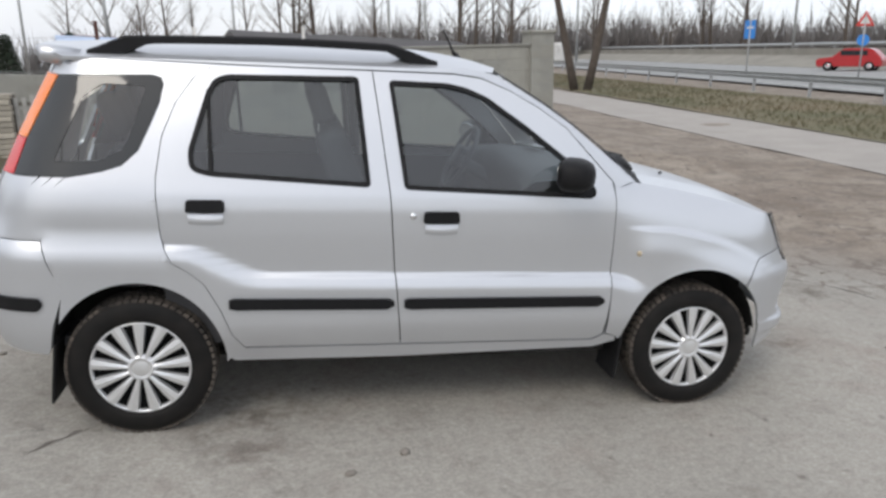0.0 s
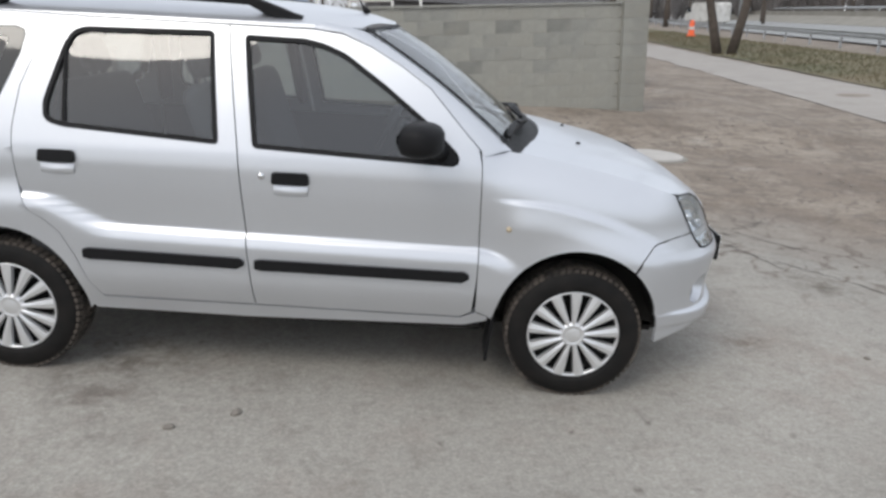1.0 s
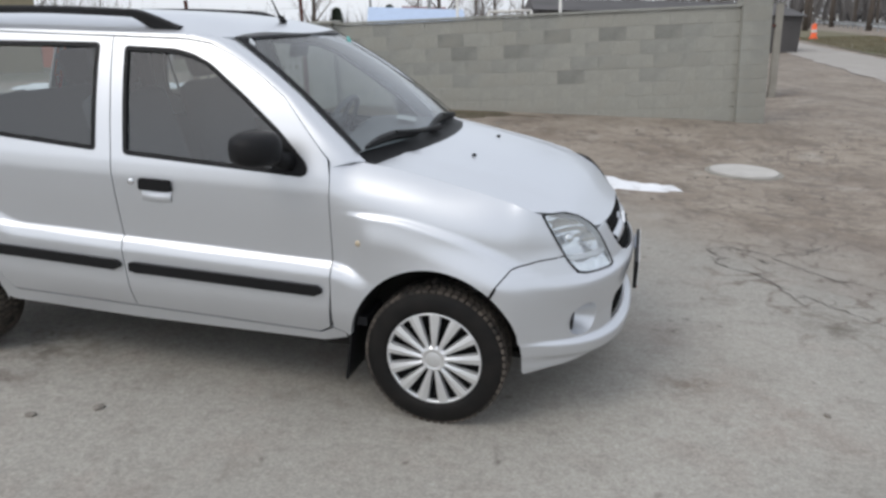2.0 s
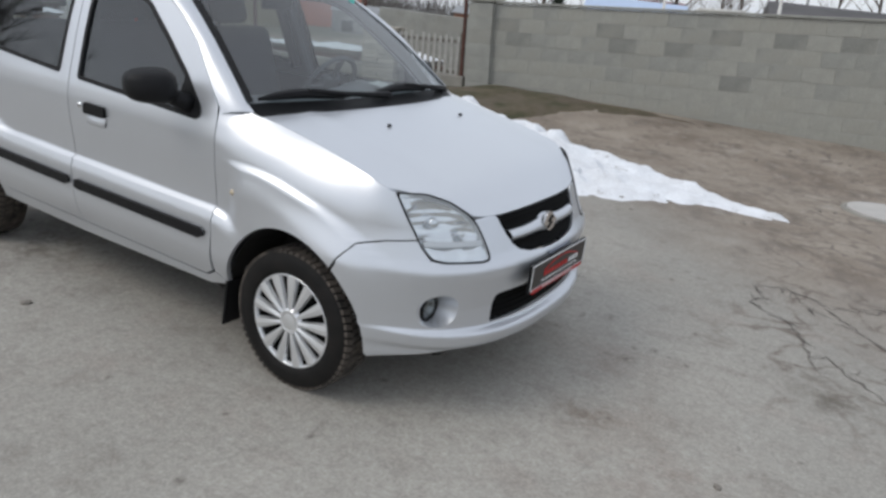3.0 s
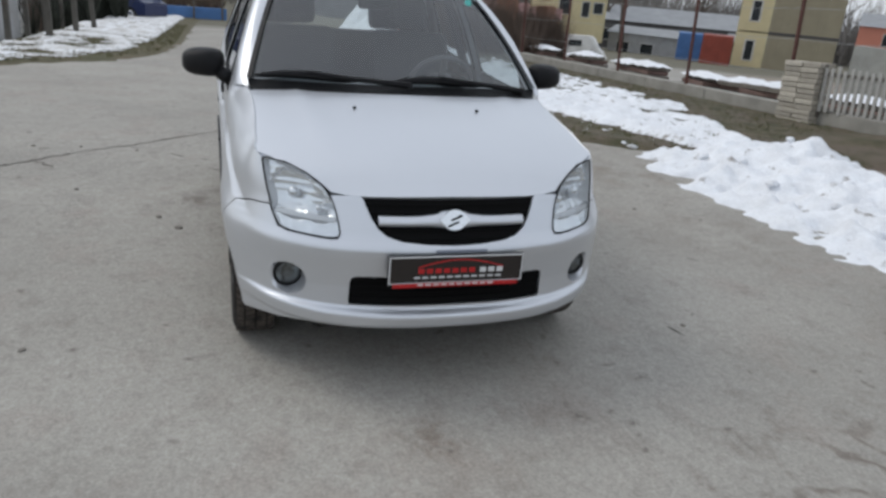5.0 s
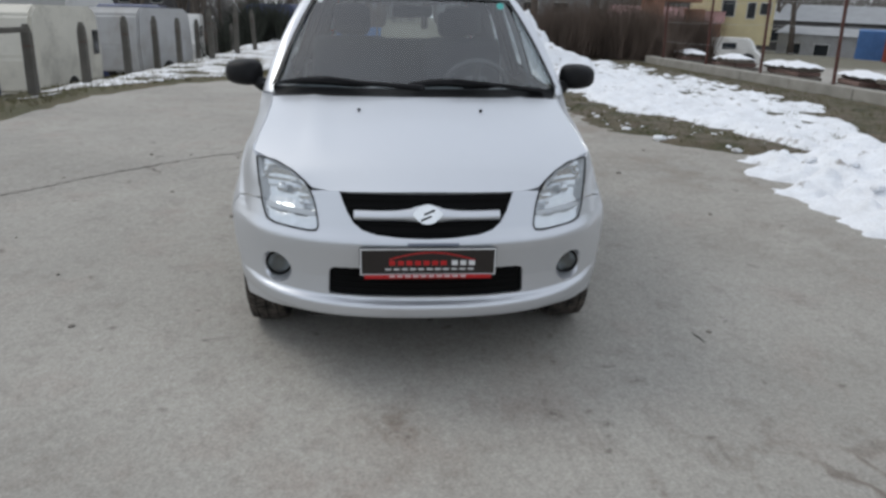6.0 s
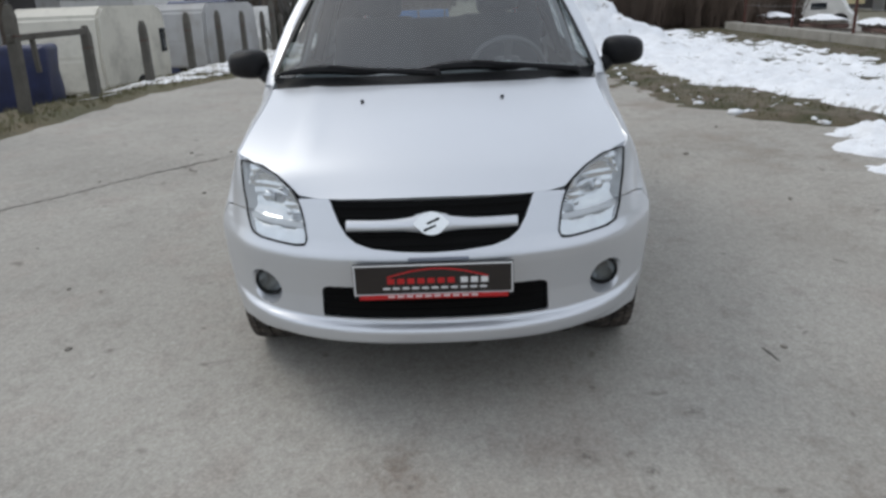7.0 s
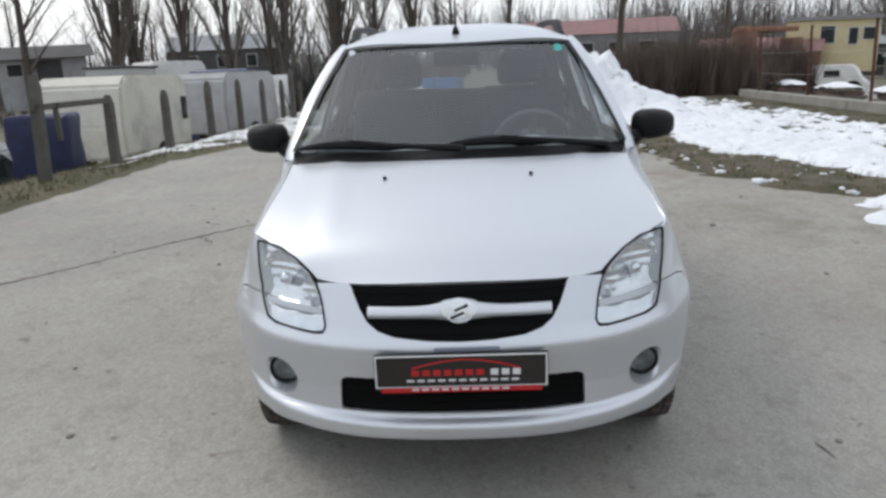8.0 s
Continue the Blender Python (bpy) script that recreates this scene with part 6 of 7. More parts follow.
# gate beyond the wall's end
gp = empty("gate_post", "rust-red steel gate leaf folded against a grey post", "gate", Matrix.Translation((5.38, 12.4, gz(5.38, 12.4))))
box("post", (0.13, 0.13, 1.9), Matrix.Translation((0.09, 0, 0.95)) @ pose(0, 0, 0, 0, -3), CONCRETE, gp, 0.01)
box("gate_leaf", (0.05, 1.3, 1.8), Matrix.Translation((-0.06, 0.62, 0.98)) @ pose(0, 0, 0, 0, -3), RUST, gp, 0.01)
for z in (0.4, 1.5):
    box("hinge", (0.06, 0.12, 0.05), Matrix.Translation((-0.02, -0.03, z)), RUST, gp, 0.005)

# ---- fence on from the wall ----
plinth = empty("fence_plinth", "low rough concrete plinth of the fence", "plinth", Matrix.Translation((-1.98, 7.72, 0)))
rnd = random.Random(21)
for k in range(7):
    x0, x1 = -2.0 * k, -2.0 * (k + 1)
    za, zb = gz(-1.98 + x0, 7.6), gz(-1.98 + x1, 7.6)
    box("plinth_block", (1.985, 0.24, 0.34), Matrix.Translation(((x0 + x1) / 2, 0.0, (za + zb) / 2 + 0.07)) @ pose(0, 0, 0, 0, -math.degrees(math.atan2(za - zb, 2.0)), 0), CONCRETE, plinth, 0.015)


def fence_post(x, y, h, lean=0.0):
    p = empty("fence_post", "thin rust-brown steel fence post", "post", Matrix.Translation((x, y, gz(x, y))) @ pose(0, 0, 0, lean, -3.5, 0), group="steel posts along the fence")
    box("shaft", (0.045, 0.045, h), Matrix.Translation((0, 0, h / 2)), RUST, p, 0.004)
    box("cap", (0.055, 0.055, 0.02), Matrix.Translation((0, 0, h)), RUST, p, 0.004)
    return p


for x, h in ((-2.06, 1.85), (-4.05, 1.8), (-6.7, 1.75), (-9.3, 1.75), (-12.0, 1.75), (-14.8, 1.7)):
    fence_post(x, 7.70, h, rnd.uniform(-1, 1))
wire = empty("fence_wire", "sagging wires between the fence posts", "wire")
for z in (0.7, 1.2, 1.65):
    v, f = tube([(x, 7.70, gz(x, 7.7) + z - 0.02 * (i % 2)) for i, x in enumerate((-2.06, -3.05, -4.05, -5.4, -6.7, -8, -9.3, -10.6, -12, -13.4, -14.8))], 0.004, 4)
    mesh_obj("wire", v, f, STEEL, wire)

pier = empty("brick_pier", "short pier of pale rough bricks", "pier", Matrix.Translation((-3.55, 7.55, gz(-3.55, 7.5))) @ pose(0, 0, 0, 0, -3, 6))
bme = cell_mesh("brick", 0.31, 0.3, 0.068, PALE_BRICK, 0.008)
for row in range(12):
    for i in range(2):
        o = new("brick", bme)
        o.parent = pier
        o.matrix_local = Matrix.Translation((-0.16 + 0.32 * i + rnd.uniform(-0.012, 0.012), rnd.uniform(-0.015, 0.015), 0.035 + row * 0.075))

gate = empty("picket_gate", "low grey wooden picket gate in a dark frame", "gate", Matrix.Translation((-2.68, 7.62, gz(-2.7, 7.6) + 0.2)) @ pose(0, 0, 0, 0, -3, 8))
PICKET = mat("pale_picket", (0.42, 0.41, 0.38), 0.85, 0, vary=0.3, scale=8)
for z in (0.08, 0.56):
    box("rail", (1.15, 0.03, 0.05), Matrix.Translation((0, 0.03, z)), DARK_WOOD, gate, 0.005)
pk = cell_mesh("picket", 0.055, 0.02, 0.62, PICKET, 0.004)
for i in range(11):
    o = new("picket", pk)
    o.parent = gate
    o.matrix_local = Matrix.Translation((-0.52 + 0.104 * i, 0, 0.34 + rnd.uniform(-0.03, 0.03))) @ pose(0, 0, 0, 0, rnd.uniform(-2, 2), 0)
for x in (-0.57, 0.57):
    box("stile", (0.05, 0.05, 0.75), Matrix.Translation((x, 0.03, 0.32)), DARK_WOOD, gate, 0.006)

# ---- beyond the yard ----
TILT_M = pose(0, 0, 0, 0, -3.0, 0)  # true vertical against the sloping yard


def bare_tree(seed, height, trunk_r, spread, levels=4, up=0.55, lean=0.0, first=0.25, kids=(9, 6, 5, 4)):
    """Trunk and limbs of a leafless tree as two lists of verts and faces."""
    r = random.Random(seed)
    tv, tf, bv, bf = [], [], [], []

    def add(pts, rad, sides, deep):
        v, f = tube(pts, rad, sides)
        vv, ff = (tv, tf) if deep == 0 else (bv, bf)
        o = len(vv)
        vv.extend(v)
        ff.extend(tuple(o + i for i in q) for q in f)

    def grow(p, d, length, rad, deep):
        n = 6 if deep == 0 else (4 if deep == 1 else 3)
        pts, rads = [p.copy()], [rad]
        q, dd = p.copy(), d.copy()
        for k in range(n):
            dd = (dd + Vector((r.uniform(-1, 1), r.uniform(-1, 1), r.uniform(-0.4, 0.8))) * (0.06 if deep == 0 else 0.16)).normalized()
            q = q + dd * length / n
            pts.append(q.copy())
            rads.append(max(rad * (1 - 0.8 * (k + 1) / n), 0.006))
        add(pts, rads, (8, 5, 3, 3, 3)[min(deep, 4)], deep)
        if deep >= levels - 1:
            return
        c = kids[min(deep, len(kids) - 1)]
        for i in range(c):
            t = first + (1 - first) * (i + r.random()) / c if deep == 0 else 0.2 + 0.8 * (i + r.random()) / c
            k = min(int(t * n), n - 1)
            b = pts[k].lerp(pts[k + 1], t * n - k)
            a = r.uniform(0, 6.283)
            side = Vector((math.cos(a), math.sin(a), 0))
            nd = (side * spread + d * (up + r.uniform(-0.1, 0.3)) + Vector((0, 0, 0.2))).normalized()
            grow(b, nd, length * r.uniform(0.32, 0.5) * (1.1 - 0.5 * t), rads[k] * 0.40, deep + 1)

    grow(Vector((0, 0, -0.2)), Vector((lean, 0, 1)).normalized(), height, trunk_r, 0)
    return tv, tf, bv, bf


def tree_thing(name, label, seed, m, group="", **kw):
    t = empty(name, label, "tree", m, group)
    tv, tf, bv, bf = bare_tree(seed, **kw)
    mesh_obj("trunk", tv, tf, BARK, t, True)
    mesh_obj("crown", bv, bf, TWIG, t)
    return t


def at(x, y, turn=0.0, dz=0.0):
    return Matrix.Translation((x, y, gz(x, y) + dz)) @ TILT_M @ pose(0, 0, 0, 0, 0, turn)


# tall poplars behind the parked caravans
pop = [tree_thing("poplar", "tall bare poplar with upswept branches", 40 + k, at(x, y, 50 * k), "bare poplars beyond the fence", height=h, trunk_r=r, spread=0.42, levels=4, up=1.15, first=0.08, kids=(30, 11, 5))
       for k, (x, y, h, r) in enumerate(((-35, -19, 15, 0.34), (-42, -17.5, 14, 0.26), (-38, -13.5, 14, 0.24)))]
for k, (x, y, s) in enumerate(((-40, -11.0, 1.0), (-46, -8.5, 1.05), (-44, -6.0, 0.95), (-36.5, -18.2, 0.85), (-52, -9.5, 1.1), (-50, -14, 1.0), (-58, -4, 1.0))):
    c = copy_thing(pop[k % 3], at(x, y, 77 * k + 30) @ Matrix.Diagonal((s, s, s, 1)))
    c.scale = (s, s, s)
# twin-stemmed tree by the path
tree_thing("tree", "bare tree forking into stems beside the gravel path", 61, at(12.35, 27.5, 0), height=9, trunk_r=0.21, spread=0.55, up=0.9, first=0.4, lean=-0.24)
tree_thing("tree", "slender bare tree stem beside the gravel path", 62, at(12.75, 27.3, 0), height=9.5, trunk_r=0.21, spread=0.5, up=0.9, first=0.4, lean=0.16)
# scattered bare trees further off
src = [tree_thing("tree", "bare winter tree far off", 70 + k, at(x, y), "bare trees far off", height=h, trunk_r=0.25, spread=0.8, up=0.65, first=0.25, kids=(12, 8, 6))
       for k, (x, y, h) in enumerate(((10, 95, 12), (-12, 75, 10), (-60, 22, 11)))]
rnd = random.Random(33)
far_spots = [(rnd.uniform(-30, 70), rnd.uniform(85, 125)) for _ in range(26)] + [(rnd.uniform(-110, -70), rnd.uniform(-50, 60)) for _ in range(26)] + \
            [(rnd.uniform(60, 110), rnd.uniform(60, 110)) for _ in range(10)] + [(-48, 30), (-40, 42), (-62, 36), (-55, 12), (-66, 4), (-14, 60), (-22, 52), (-46, -30), (-38, -36), (-58, -26), (2, 70), (24, 80)]
for k, (x, y) in enumerate(far_spots):
    s = rnd.uniform(0.8, 1.35)
    c = copy_thing(src[k % 3], at(x, y, rnd.uniform(0, 360)) @ Matrix.Diagonal((s, s, s, 1)))
    c.scale = (s, s, s)


def thicket(name, label, n, place, h, rad, material, seed, twigs=10):
    """Tangle of thin stems with branching twigs, one joined mass."""
    r = random.Random(seed)
    verts, faces = [], []
    for _ in range(n):
        x, y = place(r)
        z = gz(x, y)
        hh = h * r.uniform(0.5, 1.15)
        for k in range(twigs):
            a = r.uniform(0, 6.283)
            l = hh * r.uniform(0.5, 1.0)
            d = Vector((math.cos(a) * r.uniform(0.1, 0.6), math.sin(a) * r.uniform(0.1, 0.6), 1)).normalized()
            p0 = Vector((x + r.uniform(-0.1, 0.1), y + r.uniform(-0.1, 0.1), z + hh * r.uniform(0, 0.35)))
            p1 = p0 + d * l
            w = Vector((-math.sin(a), math.cos(a), 0)) * rad
            u = Vector((math.cos(a), math.sin(a), 0)) * rad
            s = len(verts)
            verts += [p0 - w, p0 + w, p0 + u, p1]
            faces += [(s, s + 1, s + 3), (s + 1, s + 2, s + 3), (s + 2, s, s + 3)]
    return tagged(mesh_obj(name, verts, faces, material), label, "bushes", kind="stuff")


BUSH = mat("brown_bush", (0.145, 0.108, 0.085), 0.95, 0, vary=0.4, scale=0.8)
thicket("bushes", "brown leafless bushes behind the fence", 420, lambda r: (lambda c: (r.gauss(c[0], 0.5), r.gauss(c[1], 0.5)))(r.choice(((-18.0, 5.0), (-19.0, 6.1), (-18.2, 7.0), (-17.8, 7.9)))), 1.75, 0.011, BUSH, 1, 22)
thicket("bushes", "dead brown creeper over the brick ruin", 160, lambda r: (r.uniform(-19.8, -18.3), r.uniform(9.5, 10.7)), 1.6, 0.015, BUSH, 2, 26)
# twig grey lightened: the haze of distance is put into the colour
WOOD_HAZED = mat("far_woods", (0.19, 0.178, 0.172), 0.95, 0, vary=0.25, scale=0.08)
thicket("far_woods", "hazy belt of leafless woods far off", 1500, lambda r: (r.uniform(-160, 130), r.uniform(125, 150)), 8.0, 0.16, WOOD_HAZED, 4, 9)
thicket("far_woods", "belt of leafless woods behind the caravans", 1300, lambda r: (r.uniform(-150, -105), r.uniform(-110, 130)), 10.5, 0.13, WOOD_HAZED, 5, 9)
thicket("far_woods", "belt of leafless woods beyond the highway", 700, lambda r: (r.uniform(118, 145), r.uniform(-10, 140)), 8.0, 0.16, WOOD_HAZED, 6, 9)
# paler grey for the tall woods, distance haze again mixed into the base colour
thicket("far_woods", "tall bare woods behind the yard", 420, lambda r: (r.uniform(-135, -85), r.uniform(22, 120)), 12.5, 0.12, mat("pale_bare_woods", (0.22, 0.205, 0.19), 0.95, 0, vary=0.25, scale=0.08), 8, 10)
thicket("undergrowth", "dry undergrowth among the trees", 900, lambda r: (r.uniform(-75, -40), r.uniform(-34, 0)), 2.2, 0.035, BUSH, 7, 10)


def wall_box(parent, a, b, depth, z0, z1, material, name="wall"):
    """A block whose front runs from a to b, going depth metres back to the left of that line."""
    a, b = Vector((*a, 0)), Vector((*b, 0))
    d = (b - a).normalized()
    n = Vector((-d.y, d.x, 0))
    c = [a, b, b + n * depth, a + n * depth]
    verts = [Vector((p.x, p.y, z0)) for p in c] + [Vector((p.x, p.y, z1)) for p in c]
    mesh_obj(name, verts, [(3, 2, 1, 0), (4, 5, 6, 7), (0, 1, 5, 4), (1, 2, 6, 5), (2, 3, 7, 6), (3, 0, 4, 7)], material, parent)
    return a, d, n


def plaque(parent, name, a, d, n, s, w, z, h, material, thick=0.08, proud=0.03):
    """A flat piece set in a front: s metres along it, w wide, from z, h high."""
    m = Matrix((d.to_4d(), n.to_4d(), (0, 0, 1, 0), (0, 0, 0, 1))).transposed()
    m[3][0], m[3][1], m[3][2] = 0, 0, 0
    p = a + d * (s + w / 2) - n * (proud - thick / 2)
    return box(name, (w, thick, h), Matrix.Translation((p.x, p.y, z + h / 2)) @ m, material, parent, 0.01)


YELLOW = mat("cream_yellow_render", (0.66, 0.57, 0.34), 0.85, 0, vary=0.12, scale=1.5)
TAN = mat("tan_sheet", (0.33, 0.29, 0.20), 0.7, 0, vary=0.15, scale=1.2)
PINK = mat("salmon_render", (0.58, 0.23, 0.16), 0.85, 0, vary=0.12, scale=1.0)
RED_SHEET = mat("red_container", (0.30, 0.06, 0.035), 0.6, 0, vary=0.25, scale=2)
BLUE_SHEET = mat("blue_container", (0.08, 0.19, 0.42), 0.6, 0, vary=0.2, scale=2)
WHITE_PAINT = mat("white_vehicle_paint", (0.68, 0.67, 0.64), 0.45, 0, vary=0.12, scale=1.5)
CREAM = mat("cream_caravan", (0.60, 0.575, 0.50), 0.5, 0, vary=0.14, scale=1.2)
GREY_SHEET = mat("grey_sheet", (0.40, 0.40, 0.40), 0.6, 0, vary=0.15, scale=1.2)
DARK_GREY = mat("dark_render", (0.09, 0.085, 0.085), 0.85, 0, vary=0.3, scale=0.8)
ROOF_RED = mat("dusty_red_roof", (0.27, 0.15, 0.145), 0.8, 0, vary=0.2, scale=1)
ROOF_GREY = mat("grey_roof", (0.30, 0.31, 0.32), 0.8, 0, vary=0.2, scale=1)
BRICK_RED = mat("old_red_brick", (0.30, 0.15, 0.10), 0.9, 0, vary=0.35, scale=5, bump=0.4, bump_scale=30)
PANE = mat("dark_pane", (0.03, 0.035, 0.04), 0.08, 0, vary=0.3, scale=2)
BLUE_PAINT = mat("blue_vehicle_paint", (0.02, 0.032, 0.10), 0.4, 0, vary=0.2, scale=3, coat=0.4)
RED_PAINT = mat("red_vehicle_paint", (0.45, 0.025, 0.03), 0.3, 0, vary=0.1, scale=2, coat=0.6)

for m_ in (CREAM, GREY_SHEET, WHITE_PAINT):
    soil(m_, (0.24, 0.225, 0.19), 0.48, 0.72, 0.6, 1.7)


def house(name, label, a, b, depth, z0, z1, material, roof=None, roof_h=0.25, windows=(), doors=(), category="building", over=0.2):
    h = empty(name, label, category)
    p, d, n = wall_box(h, a, b, depth, z0, z1, material)
    if roof is not None:
        L = (Vector((*b, 0)) - Vector((*a, 0))).length
        q = p - d * over - n * over
        e = p + d * (L + over) - n * over
        verts = []
        for base, k in ((q, 0), (e, 0), (e + n * (depth + 2 * over), 0), (q + n * (depth + 2 * over), 0)):
            verts.append(Vector((base.x, base.y, z1)))
        r0, r1 = q + n * (depth / 2 + over), e + n * (depth / 2 + over)
        verts += [Vector((r0.x, r0.y, z1 + roof_h)), Vector((r1.x, r1.y, z1 + roof_h))]
        mesh_obj("roof", verts, [(0, 1, 5, 4), (2, 3, 4, 5), (1, 2, 5), (3, 0, 4), (3, 2, 1, 0)], roof, h)
    for s, w, z, hh in windows:
        fr = plaque(h, "window", p, d, n, s - 0.06, w + 0.12, z - 0.06, hh + 0.12, WHITE_PAINT, 0.1, 0.03)
        plaque(fr, "pane", p, d, n, s, w, z, hh, PANE, 0.1, 0.045)
    for s, w, z, hh in doors:
        plaque(h, "door", p, d, n, s, w, z, hh, DARK_GREY, 0.1, 0.04)
    return h


def ray_xy(ex, ey, px, py, k):
    return (ex + (px - ex) * k, ey + (py - ey) * k)


# two-storey site cabins, containers and sheds beyond the fence
k = 60 / 40
A, B, C = (-42.0, 35.79), (-40.66, 37.47), (-37.61, 40.87)
zmid, zlow = -0.55, -3.4
blk = empty("site_cabins", "two stacked site cabins, cream-yellow end and tan side", "building")
for z0, z1 in ((zlow - 0.6, zmid - 0.05), (zmid + 0.05, zmid + 2.7)):
    p, d, n = wall_box(blk, A, B, 5.0, z0, z1, YELLOW, "cabin_end")
    w = (Vector((*B, 0)) - Vector((*A, 0))).length
    fr = plaque(blk, "window", p, d, n, w * 0.32, w * 0.34, z1 - 2.0, 1.5, WHITE_PAINT, 0.1, 0.03)
    plaque(fr, "pane", p, d, n, w * 0.37, w * 0.24, z1 - 1.92, 1.34, PANE, 0.1, 0.05)
    p2, d2, n2 = wall_box(blk, (B[0] + 0.01, B[1] + 0.01), C, 3.0, z0, z1, TAN, "cabin_side")
    L = (Vector((*C, 0)) - Vector((*B, 0))).length
    for i in range(10):
        plaque(blk, "rib", p2, d2, n2, L * (i + 0.5) / 10, 0.06, z0 + 0.1, z1 - z0 - 0.2, TAN, 0.08, 0.04)
p2, d2, n2 = wall_box(blk, (B[0] + 0.02, B[1] - 0.02), (C[0] + 0.02, C[1] - 0.02), 3.1, zmid - 0.1, zmid + 0.1, DARK_GREY, "floor_beam")


def crate(name, label, e, p0, p1, D0, D, z0, z1, material, depth=2.4):
    k = D / D0
    a, b = ray_xy(*e, *p0, k), ray_xy(*e, *p1, k)
    c = empty(name, label, "container")
    p, d, n = wall_box(c, a, b, depth, 1.58 + (z0 - 1.58) * k - 0.5, 1.58 + (z1 - 1.58) * k, material, "shell")
    L = (Vector((*b, 0)) - Vector((*a, 0))).length
    for i in range(7):
        plaque(c, "rib", p, d, n, L * (i + 0.3) / 7, 0.07, 1.58 + (z0 - 1.58) * k, (z1 - z0) * k * 0.95, material, 0.06, 0.04)


crate("container", "rust-red ribbed steel container in the yard", (0.0, 0.0), (-40.06, 31.69), (-38.87, 33.29), 1, 1, -3.0, -0.9, RED_SHEET)
crate("container", "blue ribbed steel container in the yard", (0.0, 0.0), (-44.31, 32.58), (-43.34, 33.99), 1, 1, -2.9, -1.1, BLUE_SHEET)
k = 85 / 60
pa, pb = (-54.5, 59.4), (-49.5, 64.0)
house("house", "salmon-pink house with a grey roof beyond the yard", pa, pb, 7, -5.0, 0.1, PINK, ROOF_GREY, 1.2, [(2.2, 1.0, -1.6, 1.1), (4.6, 1.0, -1.6, 1.1)])
house("workshop", "long dark workshop with a flat grey roof behind the yard", (-62.5, 31.5), (-53.6, 45.2), 8, -5.0, -1.2, DARK_GREY, ROOF_GREY, 1.3, [(1.2 + 2.6 * i, 1.5, -3.0, 1.0) for i in range(5)], [(14.2, 1.6, -4.6, 2.6)])
E65 = (5.69, 0.175)
k = 62 / 38
a, b = ray_xy(*E65, -29.52, 14.47, k), ray_xy(*E65, -27.97, 17.8, k)
house("site_hut", "long cream-yellow hut with dark windows", a, b, 4, -2.6, 1.0, YELLOW, DARK_GREY, 0.25, [(2.3, 0.9, -0.6, 1.15), (4.1, 0.55, -0.7, 1.1), (5.0, 0.7, -0.4, 0.8)])
k = 85 / 40
a, b = ray_xy(*E65, -34.3, 3.0, k), ray_xy(*E65, -32.9, 10.67, k)
house("warehouse", "long low grey shed with a dusty red roof", a, b, 12, -4.5, 0.3, mat("weathered_grey_wall", (0.24, 0.24, 0.245), 0.8, 0, vary=0.25, scale=0.8), ROOF_RED, 1.5, [(3 + 3.2 * i, 1.6, -1.6, 1.0) for i in range(4)])
k = 60 / 40
a, b = ray_xy(*E65, -32.9, 11.5, k), ray_xy(*E65, -30.5, 16.5, k)
house("shed", "low brick shed with a red roof", a, b, 6, -3.5, -1.0, BRICK_RED, ROOF_RED, 0.9)
# sheds right across the yard's back
for i, (x0, y0, x1, y1, z1, m) in enumerate(((-46, 38, -42, 42, -1.6, DARK_GREY), (-52, 31, -48, 35, -1.8, GREY_SHEET), (-38, 46, -33, 49, -1.5, GREY_SHEET), (-30, 52, -25, 54, -0.6, BRICK_RED))):
    house("shed", "plain workshop shed behind the yard", (x0, y0), (x1, y1), 5, -5.5, z1, m, ROOF_GREY, 0.5, [(0.8, 1.0, z1 - 1.6, 0.9), (2.8, 1.0, z1 - 1.6, 0.9)])
ruin = empty("brick_ruin", "ruined red brick pillar and lintel overgrown with creeper", "ruin", at(-18.9, 9.15, 30))
box("pillar", (0.55, 0.5, 2.0), Matrix.Translation((0, -0.6, 1.0)), BRICK_RED, ruin, 0.03)
box("pillar", (0.5, 0.5, 1.7), Matrix.Translation((0.2, 1.3, 0.85)), BRICK_RED, ruin, 0.03)
box("lintel", (0.4, 2.5, 0.16), Matrix.Translation((0.05, 0.35, 1.98)), BRICK_RED, ruin, 0.03)

SCRAP = mat("weathered_scrap", (0.20, 0.13, 0.11), 0.9, 0, vary=0.4, scale=5)
# junk under snow along the fence's far side
rnd = random.Random(77)
for i in range(10):
    x, y = -4.6 - 1.5 * i, 9.3 + rnd.uniform(-0.3, 0.6)
    j = empty("timber_stack", "stack of boards and scrap under thin snow", "timber", at(x, y, rnd.uniform(-12, 12)), "scrap stacks behind the fence")
    for r in range(4):
        box("board", (1.5 + rnd.uniform(-0.2, 0.2), 0.5, 0.09), Matrix.Translation((rnd.uniform(-0.1, 0.1), rnd.uniform(-0.1, 0.1), 0.06 + 0.1 * r)) @ pose(0, 0, 0, 0, 0, rnd.uniform(-5, 5)), DARK_WOOD if r % 2 else SCRAP, j, 0.01)
    v, f = [], []
    for a in range(13):
        for b in range(6):
            px, py = -0.8 + 1.6 * a / 12, -0.3 + 0.6 * b / 5
            edge = min(a, 12 - a, b * 2, (5 - b) * 2) / 4
            v.append((px + rnd.uniform(-0.03, 0.03), py, 0.40 + 0.11 * min(edge, 1) + rnd.uniform(-0.02, 0.02)))
    for a in range(12):
        for b in range(5):
            s = a * 6 + b
            f.append((s, s + 6, s + 7, s + 1))
    mesh_obj("snow_cover", v, f, SNOW, j, True)


